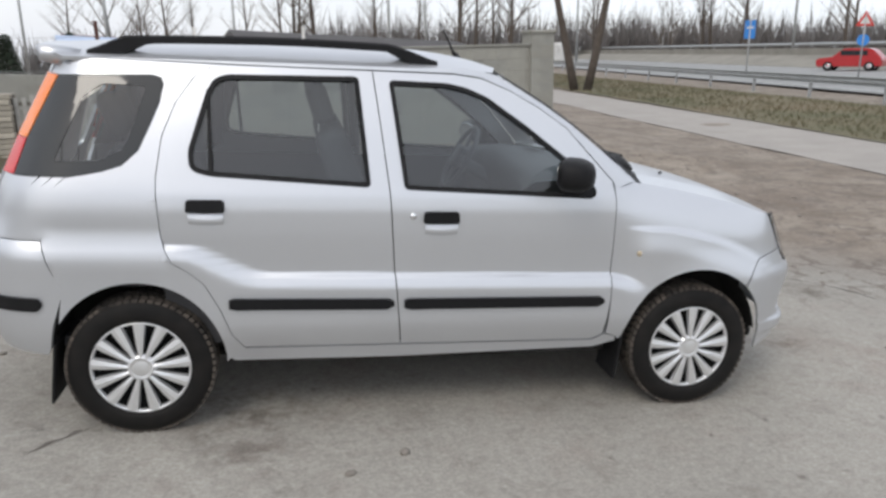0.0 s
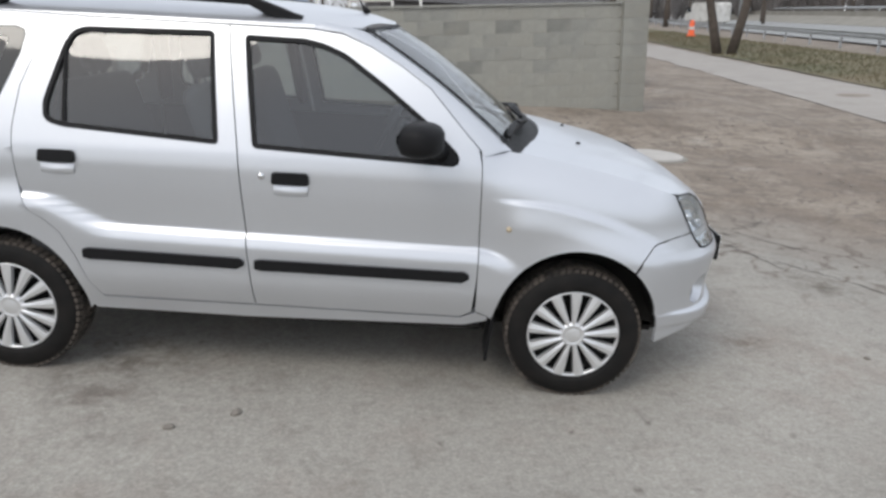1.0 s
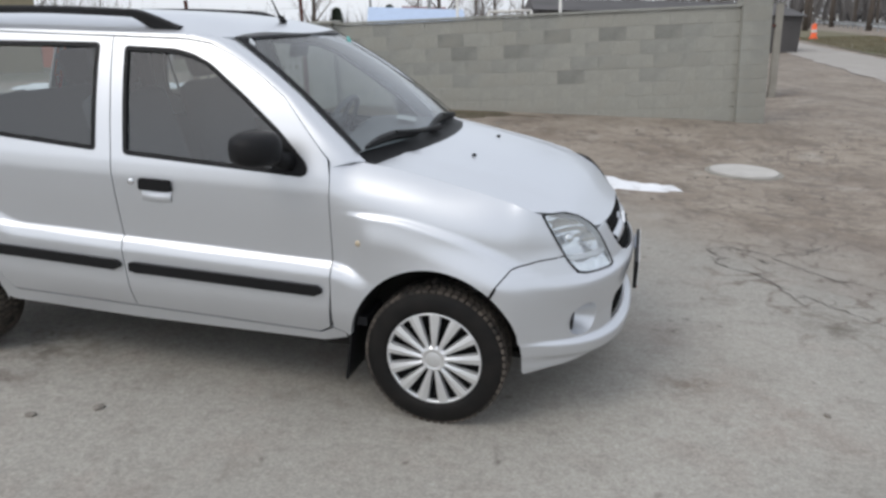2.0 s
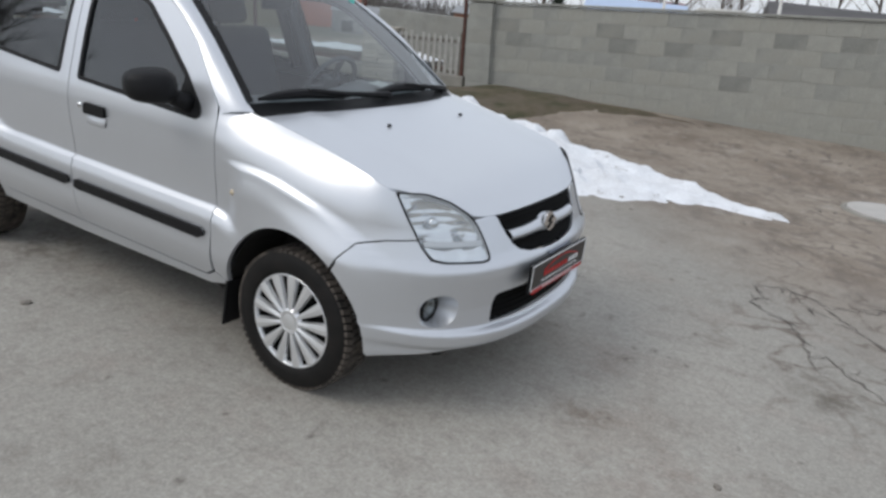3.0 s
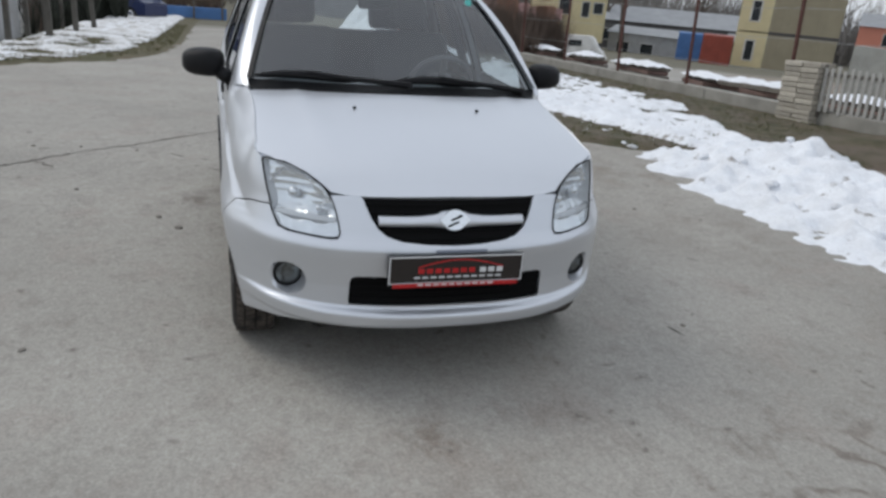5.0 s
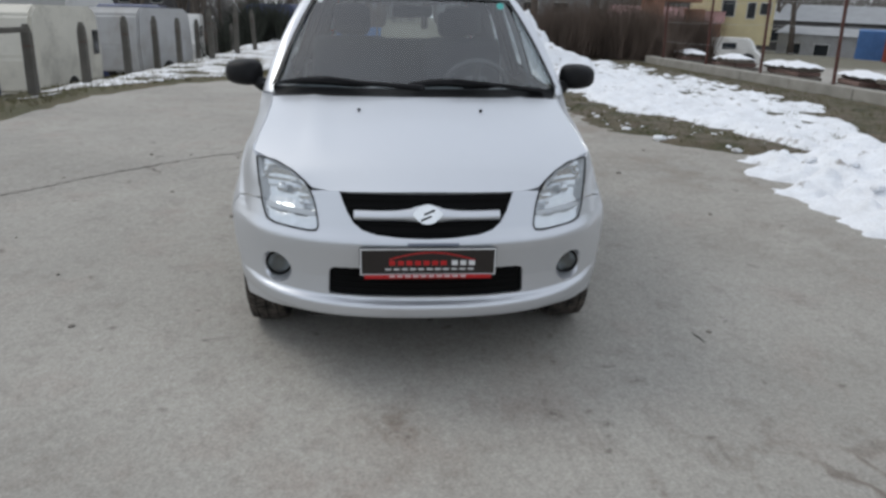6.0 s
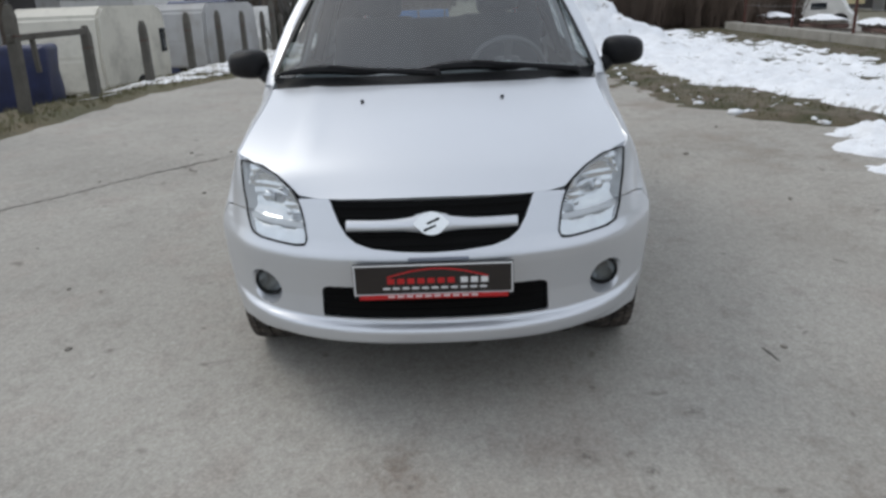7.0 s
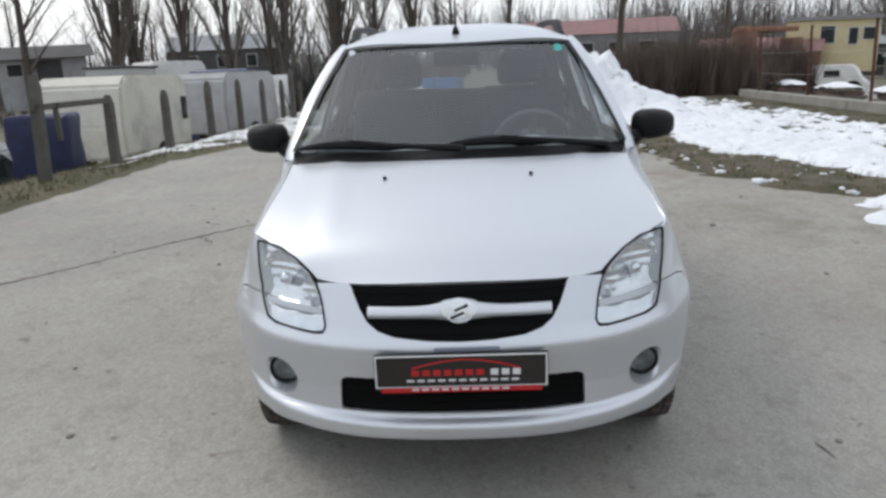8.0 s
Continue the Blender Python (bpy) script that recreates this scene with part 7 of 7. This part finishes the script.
# ---- vehicles parked far off ----
def boxy_vehicle(name, label, category, m, L, W, H, material, profile, wheels, windows=(), group=""):
    """A vehicle whose side outline (x, z as fractions of length and height) is drawn through its width."""
    c = empty(name, label, category, m, group)
    bm = bmesh.new()
    ring = [bm.verts.new((x * L - L / 2, -W / 2, z * H)) for x, z in profile]
    fc = bm.faces.new(ring)
    ex = bmesh.ops.extrude_face_region(bm, geom=[fc])
    bmesh.ops.translate(bm, vec=(0, W, 0), verts=[g for g in ex["geom"] if isinstance(g, bmesh.types.BMVert)])
    bmesh.ops.recalc_face_normals(bm, faces=bm.faces)
    bmesh.ops.bevel(bm, geom=list(bm.edges), offset=0.06, segments=2, affect="EDGES")
    part("body", bm, material, c, smooth=False)
    for x, z, w, h, s in windows:
        box("window", (w * L, 0.04, h * H), Matrix.Translation((x * L - L / 2, s * W / 2, z * H)), PANE, c, 0.01)
    for x in wheels:
        for s in (-1, 1):
            wl_ = empty("wheel", "dark road wheel", "wheel")
            del wl_["category"]
            wl_.parent = c
            v, f = lathe([(0.16, 0.09), (0.27, 0.1), (0.31, 0.07), (0.31, -0.07), (0.27, -0.1), (0.16, -0.09)], 24, Matrix.Translation((x * L - L / 2, s * (W / 2 - 0.08), 0.31)) @ pose(0, 0, 0, 90))
            mesh_obj("tyre", v, f, RUBBER, wl_, True)
            v, f = lathe([(0.0, 0.06), (0.16, 0.09), (0.16, -0.09), (0.0, -0.06)], 20, Matrix.Translation((x * L - L / 2, s * (W / 2 - 0.08), 0.31)) @ pose(0, 0, 0, 90))
            mesh_obj("rim", v, f, HUBCAP, wl_, True)
    return c


CARAVAN = [(0.02, 0.16), (0.98, 0.16), (1.0, 0.45), (0.96, 0.92), (0.9, 1.0), (0.1, 1.0), (0.03, 0.9), (0.0, 0.5)]
VAN = [(0.0, 0.15), (1.0, 0.15), (1.0, 0.45), (0.9, 0.55), (0.78, 0.97), (0.72, 1.0), (0.04, 1.0), (0.0, 0.9)]
CAR = [(0.0, 0.2), (0.98, 0.18), (1.0, 0.45), (0.97, 0.55), (0.75, 0.62), (0.6, 0.97), (0.55, 1.0), (0.22, 1.0), (0.15, 0.95), (0.03, 0.62), (0.0, 0.5)]
E80 = (5.14, 0.05)


def dist_pt(px, py, D, D0=11.0):
    return ray_xy(*E80, px, py, D / D0)


def along(p, q, H, z=None):
    a, b = Vector((*p, 0)), Vector((*q, 0))
    c = (a + b) / 2
    zz = gz(c.x, c.y) if z is None else z
    return Matrix.Translation((c.x, c.y, zz)) @ TILT_M @ Matrix.Rotation(math.atan2(b.y - a.y, b.x - a.x), 4, "Z"), (b - a).length


p, q = dist_pt(-4.28, -5.62, 18.0), dist_pt(-4.80, -4.66, 21.0)
m, L = along(p, q, 2.0, -1.32)
boxy_vehicle("caravan", "old cream caravan standing behind the post fence", "caravan", m @ Matrix.Translation((0, -1.0, 0)), L * 0.9, 2.0, 2.12, CREAM, CARAVAN, (0.5,), [(0.9, 0.62, 0.1, 0.25, 1), (0.3, 0.62, 0.22, 0.25, 1), (0.9, 0.62, 0.09, 0.26, -1)])
box_m = m @ Matrix.Translation((0.4, -1.0, 2.2))
rk = empty("roof_hatch", "grey roof hatch and rack lying on the caravan", "rack", box_m)
box("hatch", (1.6, 0.9, 0.2), Matrix.Identity(4), GREY_SHEET, rk, 0.05)
box("frame", (1.7, 1.0, 0.05), Matrix.Translation((0, 0, 0.12)), DARK_GREY, rk, 0.02)
p, q = ray_xy(*E80, -8.8, -5.5, 23 / 15), ray_xy(*E80, -9.14, -4.53, 25 / 15)
m, L = along(p, q, 2.0, -1.5)
boxy_vehicle("trailer", "grey tarpaulin-covered trailer behind the fence", "trailer", m @ Matrix.Translation((0, -0.9, 0)), L, 1.9, 2.05, GREY_SHEET, CARAVAN, (0.5,))
p, q = ray_xy(*E80, -12.27, -7.57, 29 / 19), ray_xy(*E80, -12.82, -6.16, 30 / 19)
m, L = along(p, q, 2.0, -1.7)
boxy_vehicle("van", "white delivery van among the parked vehicles", "van", m, L, 2.0, 2.5, WHITE_PAINT, VAN, (0.2, 0.8), [(0.86, 0.7, 0.12, 0.2, 1), (0.5, 0.72, 0.2, 0.2, 1)])
for i, (p0, D0, D, mt, lab) in enumerate((((-15.92, -6.31), 22, 34, WHITE_PAINT, "white van seen end-on behind the fence"), ((-20.03, -6.46), 26, 42, WHITE_PAINT, "white box van further along the fence"), ((-11.0, -5.2), 17, 27, BLUE_PAINT, "dark blue van behind the posts"))):
    x, y = ray_xy(*E80, *p0, D / D0)
    boxy_vehicle("van", lab, "van", Matrix.Translation((x, y, gz(x, y))) @ TILT_M @ pose(0, 0, 0, 0, 0, 10), 4.4, 1.9, 2.75, mt, VAN, (0.2, 0.8), [(0.86, 0.68, 0.12, 0.2, 1), (0.5, 0.7, 0.22, 0.2, 1)])
for i, (x, y, mt, lab, rot) in enumerate(((-6.6, -7.6, mat("dark_vehicle_paint", (0.025, 0.03, 0.035), 0.35, 0, vary=0.3, scale=3, coat=0.4), "dark car with a pale roof behind the fence", 95), (-3.2, -8.2, DARK_GREY, "dark car parked behind the leaning posts", 75), (-8.5, -13.5, mat("teal_paint", (0.05, 0.14, 0.16), 0.4, 0, coat=0.4), "teal car in the far row", 20), (-6.0, -16.0, GREY_SHEET, "grey car in the far row", 30))):
    boxy_vehicle("car", lab, "car", Matrix.Translation((x, y, gz(x, y) - 0.1)) @ TILT_M @ pose(0, 0, 0, 0, 0, rot), 3.6, 1.6, 1.35, mt, CAR, (0.18, 0.8), [(0.42, 0.8, 0.4, 0.22, -1), (0.42, 0.8, 0.4, 0.22, 1)])
for x, y, mt, lab, rot in ((-31.5, -4.6, BLUE_PAINT, "dark blue van by the barrier", 60),):
    boxy_vehicle("van", lab, "van", Matrix.Translation((x, y, gz(x, y) - 0.15)) @ TILT_M @ pose(0, 0, 0, 0, 0, rot), 3.4, 1.8, 1.75, mt, VAN, (0.2, 0.8), [(0.86, 0.68, 0.12, 0.2, -1), (0.5, 0.7, 0.22, 0.2, -1), (0.86, 0.68, 0.12, 0.2, 1), (0.5, 0.7, 0.22, 0.2, 1)])
EVERGREEN = mat("dark_evergreen", (0.035, 0.04, 0.028), 0.9, 0, vary=0.5, scale=3)
thicket("bushes", "dark evergreen bushes at the end of the bank", 70, lambda r: (r.gauss(-27.0, 0.9), r.gauss(-5.6, 0.5)), 2.0, 0.03, EVERGREEN, 9, 40)
TARP = mat("navy_tarpaulin", (0.012, 0.019, 0.075), 0.55, 0, vary=0.5, scale=5, bump=0.5, bump_scale=14)
crt = empty("tarpaulin_crate", "crate wrapped in dark blue tarpaulin by the posts", "crate", Matrix.Translation((-5.85, -6.35, gz(-5.85, -6.35) - 0.02)) @ TILT_M @ pose(0, 0, 0, 0, 0, 12))
bm = box_bm((0.85, 0.85, 1.05), Matrix.Translation((0, 0, 0.525)), 0.07, 3)
bmesh.ops.subdivide_edges(bm, edges=list(bm.edges), cuts=2, use_grid_fill=True)
for v_ in bm.verts:
    v_.co += Vector((0.09 * noise.noise(v_.co * 4), 0.09 * noise.noise(v_.co * 4 + Vector((5, 0, 0))), 0.06 * noise.noise(v_.co * 4)))
part("wrapping", bm, TARP, crt, smooth=True)
box("snow_cover", (0.36, 0.3, 0.12), Matrix.Translation((0.62, 0.1, 0.06)), DIRTY_SNOW, crt, 0.05, smooth=True)
# hut with a low roof
k = 60 / 40
a, b = ray_xy(*E80, -28.71, -21.26, k), ray_xy(*E80, -30.6, -18.0, k)
house("hut", "small pale hut with a dark overhanging roof", a, b, 5, -2.8, 0.75, GREY_SHEET, DARK_GREY, 0.8, [(0.6, 0.9, -0.4, 0.8)], [(2.4, 1.6, -1.6, 2.2)], over=0.6)
k = 85 / 40
a, b = ray_xy(*E80, -31.6, -14.5, k), ray_xy(*E80, -33.0, -9.0, k)
house("house", "grey house half hidden by trees", a, b, 7, -4, 0.4, DARK_GREY, ROOF_GREY, 1.5, [(2, 1, -1.4, 1.2), (5, 1, -1.4, 1.2), (8, 1, -1.4, 1.2)])
bl = empty("tarpaulin_barrier", "long blue tarpaulin barrier across the road's end", "barrier")
part("sheet", box_bm((0.15, 4.4, 0.55), Matrix.Translation((-34.2, -2.3, gz(-34.2, 0) + 0.30)), 0.03), BLUE_SHEET, bl)
for y in np.linspace(-4.3, -0.3, 4):
    box("stake", (0.08, 0.08, 1.0), Matrix.Translation((-34.1, y, gz(-34.2, 0) + 0.45)), DARK_WOOD, bl, 0.01)

for x, y, mt, lab, rot, prof_ in ((-22.5, 13.3, WHITE_PAINT, "white van parked in the yard", 58, VAN),):
    hgt = 1.15 if prof_ is VAN else 0.95
    boxy_vehicle("van" if prof_ is VAN else "car", lab, "van" if prof_ is VAN else "car", Matrix.Translation((x, y, -0.5 + 0.045 * (x + 1.5))) @ TILT_M @ pose(0, 0, 0, 0, 0, rot), 2.3, 1.4, hgt, mt, prof_, (0.2, 0.8), [(0.5, 0.74, 0.22, 0.2, -1), (0.5, 0.74, 0.22, 0.2, 1)])
# ---- post fence on the road's other side ----
POST_WOOD = mat("weathered_post", (0.105, 0.097, 0.082), 0.9, 0, vary=0.35, scale=7, bump=0.4, bump_scale=40)


def old_post(x, y, h, lx=0.0, ly=0.0, w=0.13):
    p = empty("fence_post", "weathered grey concrete fence post", "post", Matrix.Translation((x, y, gz(x, y) - 0.1)) @ TILT_M @ pose(0, 0, 0, ly, lx, 0), group="old posts along the bank")
    bm = bmesh.new()
    rings = []
    rr = random.Random(int(x * 100))
    for k, z in enumerate((0.0, h * 0.5, h * 0.97, h + 0.1)):
        s = w / 2 * (1.0 - 0.12 * k / 3) * (1 if k < 3 else 0.55)
        rings.append([bm.verts.new((sx * s + rr.uniform(-0.004, 0.004), sy * s + rr.uniform(-0.004, 0.004), z)) for sx, sy in ((-1, -1), (1, -1), (1, 1), (-1, 1))])
    for a, b in zip(rings, rings[1:]):
        for i in range(4):
            bm.faces.new((a[i], a[(i + 1) % 4], b[(i + 1) % 4], b[i]))
    bm.faces.new(rings[-1])
    part("shaft", bm, POST_WOOD, p)
    box("wire_tie", (w * 1.05, w * 1.05, 0.012), Matrix.Translation((0, 0, h * 0.8)), RUST, p)


for x, y, h, lx, ly in ((-1.5, -5.3, 1.35, 0, 0), (-2.2, -5.35, 1.3, -6, -20), (-3.95, -5.35, 1.38, -4, 0), (-5.9, -5.35, 1.1, -5, 2), (-8.15, -5.4, 1.15, 0, 0), (-10.6, -5.45, 1.3, 0, 0), (-12.9, -5.5, 1.35, 0, 0), (-15.4, -5.6, 1.35, 0, 0), (-18, -5.7, 1.35, 0, 0), (-21, -5.8, 1.3, 0, 0), (-24.5, -5.9, 1.3, 0, 0), (-13.6, -4.35, 1.3, 2, 0), (-16.2, -4.2, 1.35, -3, 0), (-18.8, -4.1, 1.3, 0, 3)):
    old_post(x, y, h, lx, ly)
rail = empty("fence_rail", "loose wooden frame hung between two posts", "rail")
box("rail", (1.95, 0.06, 0.08), Matrix.Translation((-4.95, -5.35, gz(-5, -5.3) + 1.0)) @ pose(0, 0, 0, 0, -2.5, 0), POST_WOOD, rail, 0.01)
box("rail", (0.06, 0.06, 0.5), Matrix.Translation((-4.5, -5.35, gz(-4.5, -5.3) + 0.78)), POST_WOOD, rail, 0.01)

# ---- path, guard rail and highway ----


def strip(name, label, category, x_of, w, y0, y1, material, step, dz, kind="structure"):
    verts, faces = [], []
    ys = np.arange(y0, y1, step)
    for y in ys:
        for k in range(5):
            x = x_of(y) + w * (k / 4 - 0.5) + (0.15 * lumps(y, k, 0.5, 41) if k in (0, 4) and dz < 0.2 else 0)
            verts.append((x, y, gz(x, y) + dz))
    for i in range(len(ys) - 1):
        for k in range(4):
            s = i * 5 + k
            faces.append((s, s + 1, s + 6, s + 5))
    return tagged(mesh_obj(name, verts, faces, material, None, True), label, category, kind=kind)


strip("path", "pale gravel path running past the yard", "path", lambda y: 10.1 + 0.03 * (y - 15), 2.5, -40, 120, GRAVEL, 0.8, 0.012)
strip("verge", "brown grass bank between path and guard rail", "grass verge", lambda y: 14.4 + 0.05 * (y - 15), 6.0, -40, 140, BANK_GRASS, 1.0, 0.03)
tufts("grass_tufts", "short dry grass on the bank", 9000, lambda r: (lambda y: (lambda x: (x, y, gz(x, y) + 0.03))(14.4 + 0.05 * (y - 15) + r.uniform(-2.9, 2.6)))(r.uniform(4, 60)), 0.11, BANK_GRASS, 14)


def hx(y):
    return 19.0 + 0.10 * (y - 20)


strip("road", "grey asphalt highway beyond the guard rail", "road", lambda y: hx(y) + 9.5, 16.0, -120, 320, ROAD, 4.0, 0.10)
LINE = mat("road_marking", (0.62, 0.62, 0.6), 0.7, 0, vary=0.15, scale=2)
for off in (2.2, 16.6):
    strip("road_line", "white edge line of the highway", "road marking", lambda y, o=off: hx(y) + o, 0.18, -120, 320, LINE, 4.0, 0.115)
rail_g = empty("guard_rail", "galvanised steel guard rail on short posts", "guard rail")
prof = [(-0.04, 0.50), (0.03, 0.54), (-0.02, 0.60), (-0.02, 0.64), (0.03, 0.70), (-0.04, 0.76)]
v, f = [], []
ys = np.arange(-30, 140, 2.0)
for y in ys:
    for dx, z in prof:
        v.append((hx(y) - 0.9 + dx, y, gz(hx(y), y) + z - 0.04))
for i in range(len(ys) - 1):
    for k in range(5):
        s = i * 6 + k
        f.append((s, s + 1, s + 7, s + 6))
mesh_obj("rail", v, f, STEEL, rail_g)
gpost = cell_mesh("post", 0.1, 0.08, 0.9, STEEL, 0.008)
for y in np.arange(-8, 110, 4.0):
    o = new("post", gpost)
    o.parent = rail_g
    o.matrix_local = Matrix.Translation((hx(y) - 0.82, y, gz(hx(y), y) + 0.3))
# embankment with a concrete barrier across the highway
bar_v, bar_f = [], []
ys = np.arange(-120, 320, 6.0)
for y in ys:
    for dx, dz in ((17.8, 0.1), (21.0, 1.0), (21.0, 1.55), (21.5, 1.55), (21.5, 1.0), (26, 0.6)):
        x = hx(y) + dx
        bar_v.append((x, y, gz(x, y) + dz))
for i in range(len(ys) - 1):
    for k in range(5):
        s = i * 6 + k
        bar_f.append((s, s + 1, s + 7, s + 6))
tagged(mesh_obj("embankment", bar_v, bar_f, mat("pale_bank", (0.28, 0.265, 0.23), 0.92, 0, vary=0.25, scale=0.6)), "pale dry bank with a concrete barrier across the highway", "embankment", kind="structure")
far_rail = empty("guard_rail", "second guard rail along the far bank", "guard rail")
v, f = tube([(hx(y) + 24, y, gz(hx(y) + 24, y) + 1.9) for y in np.arange(-60, 240, 10.0)], 0.16, 5)
mesh_obj("rail", v, f, STEEL, far_rail)
for y in np.arange(-40, 200, 12.0):
    box("post", (0.12, 0.12, 1.6), Matrix.Translation((hx(y) + 24, y, gz(hx(y) + 24, y) + 1.2)), STEEL, far_rail)

red = boxy_vehicle("car", "red hatchback on the highway", "car", Matrix.Translation((36.8, 41.4, gz(36.8, 41.4) + 0.1)) @ TILT_M @ pose(0, 0, 0, 0, 0, 128), 4.0, 1.65, 1.45, RED_PAINT, CAR, (0.18, 0.8), [(0.42, 0.8, 0.4, 0.22, -1), (0.42, 0.8, 0.4, 0.22, 1)])
boxy_vehicle("van", "white van on the highway", "van", Matrix.Translation((29.0, 82.0, gz(29, 82) + 0.1)) @ TILT_M @ pose(0, 0, 0, 0, 0, 110), 5.2, 2.0, 2.4, WHITE_PAINT, VAN, (0.2, 0.8), [(0.86, 0.68, 0.12, 0.2, 1), (0.86, 0.68, 0.12, 0.2, -1)])

SIGN_BLUE = mat("sign_blue", (0.03, 0.22, 0.62), 0.4, 0, vary=0.08)
SIGN_RED = mat("sign_red", (0.62, 0.04, 0.03), 0.4, 0, vary=0.08)
CONE = mat("cone_orange", (0.8, 0.12, 0.03), 0.5, 0, vary=0.1)


def sign_post(x, y, h, label):
    s = empty("road_sign", label, "road sign", Matrix.Translation((x, y, gz(x, y))) @ TILT_M)
    v, f = tube([(0, 0, 0), (0, 0, h)], 0.04, 8)
    mesh_obj("pole", v, f, STEEL, s, True)
    return s


FACE = math.degrees(math.atan2(34.3 + 3.6, 24.7 - 0.6)) + 90
s1 = sign_post(24.7, 34.3, 3.2, "blue rectangular road sign on a pole")
R = pose(0, 0, 0, 0, 0, FACE)
box("panel", (0.55, 0.03, 0.95), Matrix.Translation((0, 0, 2.65)) @ R, SIGN_BLUE, s1, 0.01)
box("white_bar", (0.36, 0.035, 0.1), Matrix.Translation((0, 0, 2.75)) @ R, LINE, s1)
s2 = sign_post(29.1, 31.1, 3.3, "triangular warning sign above a round blue sign")
v, f = [], []
for y in (-0.015, 0.015):
    for a in (90, 210, 330):
        v.append(R @ Vector((0.5 * math.cos(radians(a)), y, 2.95 + 0.5 * math.sin(radians(a)))))
mesh_obj("triangle", v, [(0, 1, 2), (5, 4, 3), (0, 3, 4, 1), (1, 4, 5, 2), (2, 5, 3, 0)], SIGN_RED, s2)
v = [R @ Vector((0.29 * math.cos(radians(a)), -0.022 if i < 3 else 0.022, 2.95 + 0.29 * math.sin(radians(a)))) for i, a in enumerate((90, 210, 330, 90, 210, 330))]
mesh_obj("white_field", v, [(0, 1, 2), (5, 4, 3)], LINE, s2)
v, f = lathe([(0, 0.02), (0.29, 0.02), (0.29, -0.02), (0, -0.02)], 24, Matrix.Translation((0, 0, 2.0)) @ R @ pose(0, 0, 0, 90))
mesh_obj("disc", v, f, SIGN_BLUE, s2)
for x, y in ((17.0, 47.0), (13.0, 54.0), (14.2, 54.3)):
    c = empty("traffic_cone", "orange warning beacon by the road", "cone", Matrix.Translation((x, y, gz(x, y) + 0.1)) @ TILT_M, group="orange beacons by the road")
    v, f = lathe([(0.3, 0.0), (0.3, 0.06), (0.2, 0.08), (0.16, 0.9), (0.06, 1.0), (0.0, 1.0)], 14)
    mesh_obj("cone", v, f, CONE, c, True)
    v, f = lathe([(0.185, 0.4), (0.19, 0.42), (0.18, 0.58), (0.17, 0.6)], 14)
    mesh_obj("band", v, f, LINE, c, True)

# lamp posts and poles
for x, y, h in ((-10.5, 45, 10), (-20, 60, 11), (-4.5, 62, 10), (8, 60, 10), (30, 75, 11), (44, 58, 11), (14, 78, 11)):
    lp = empty("lamp_post", "tall grey street lamp post", "lamp post", Matrix.Translation((x, y, gz(x, y))) @ TILT_M, group="lamp posts along the highway")
    v, f = tube([(0, 0, 0), (0, 0, h * 0.5), (0, 0, h)], [0.14, 0.11, 0.07], 8)
    mesh_obj("pole", v, f, STEEL, lp, True)
    box("lamp_head", (0.9, 0.25, 0.12), Matrix.Translation((0.35, 0, h)), GREY_SHEET, lp, 0.03)

# neighbouring yard beyond the block wall
house("house", "low house with dark walls beyond the block wall", (-2.0, 33), (10.0, 35.7), 7, -0.5, 1.9, DARK_GREY, DARK_GREY, 0.6, [(1 + 2.6 * i, 0.9, 0.5, 0.9) for i in range(4)])
house("site_hut", "pale hut with a pale blue tent roof", (-8.2, 27.4), (-4.6, 28.6), 3, -1.5, 1.1, GREY_SHEET, mat("tent_blue", (0.45, 0.55, 0.72), 0.6, 0, vary=0.1), 0.7, category="tent")
house("house", "house with a red roof on the far side", (-18.2, 62), (-14.6, 62.6), 5, -1.5, 0.9, BRICK_RED, ROOF_RED, 1.3, [(0.8, 0.7, -0.4, 0.8), (2.2, 0.7, -0.4, 0.8)])
goal = empty("pipe_frame", "white pipe frame standing beyond the wall", "frame", Matrix.Translation((-0.6, 18.0, gz(-0.6, 18))) @ TILT_M)
for a, b in (((-0.6, 0, 0), (-0.6, 0, 1.75)), ((0.6, 0, 0), (0.6, 0, 1.75)), ((-0.6, 0, 1.75), (0.6, 0, 1.75)), ((1.4, 0, 0), (1.4, 0, 2.2)), ((-1.5, 0, 0), (-1.5, 0, 2.2))):
    v, f = tube([a, b], 0.04, 8)
    mesh_obj("pipe", v, f, WHITE_PAINT, goal, True)
lw = empty("wall_2", "rough grey stone wall across the next yard", "wall", kind="structure")
wall_box(lw, (-6.5, 11.2), (-2.5, 12.2), 0.3, -1.0, 0.9, BLOCK_MID, "wall_face")


def conifer(x, y, h, seed):
    c = empty("conifer", "dark green young conifer", "tree", at(x, y), group="conifers beyond the yard")
    v, f = tube([(0, 0, 0), (0, 0, h)], [0.08, 0.01], 6)
    mesh_obj("trunk", v, f, BARK, c)
    r = random.Random(seed)
    v, f = [], []
    for _ in range(900):
        t = r.random() ** 0.8
        a = r.uniform(0, 6.283)
        rad = (1 - t) * h * 0.30 * r.uniform(0.5, 1.1) + 0.03
        p = Vector((math.cos(a) * rad, math.sin(a) * rad, 0.2 + t * h))
        s = len(v)
        d = Vector((math.cos(a), math.sin(a), -0.4)) * 0.28
        w = Vector((-math.sin(a), math.cos(a), 0.2)) * 0.09
        v += [p - w, p + w, p + d]
        f.append((s, s + 1, s + 2))
    mesh_obj("crown", v, f, CONIFER, c)


CONIFER = mat("conifer_green", (0.03, 0.045, 0.025), 0.9, 0, vary=0.4, scale=3)
conifer(-12.2, 33.5, 3.2, 1)
conifer(-10.0, 35.5, 3.4, 2)
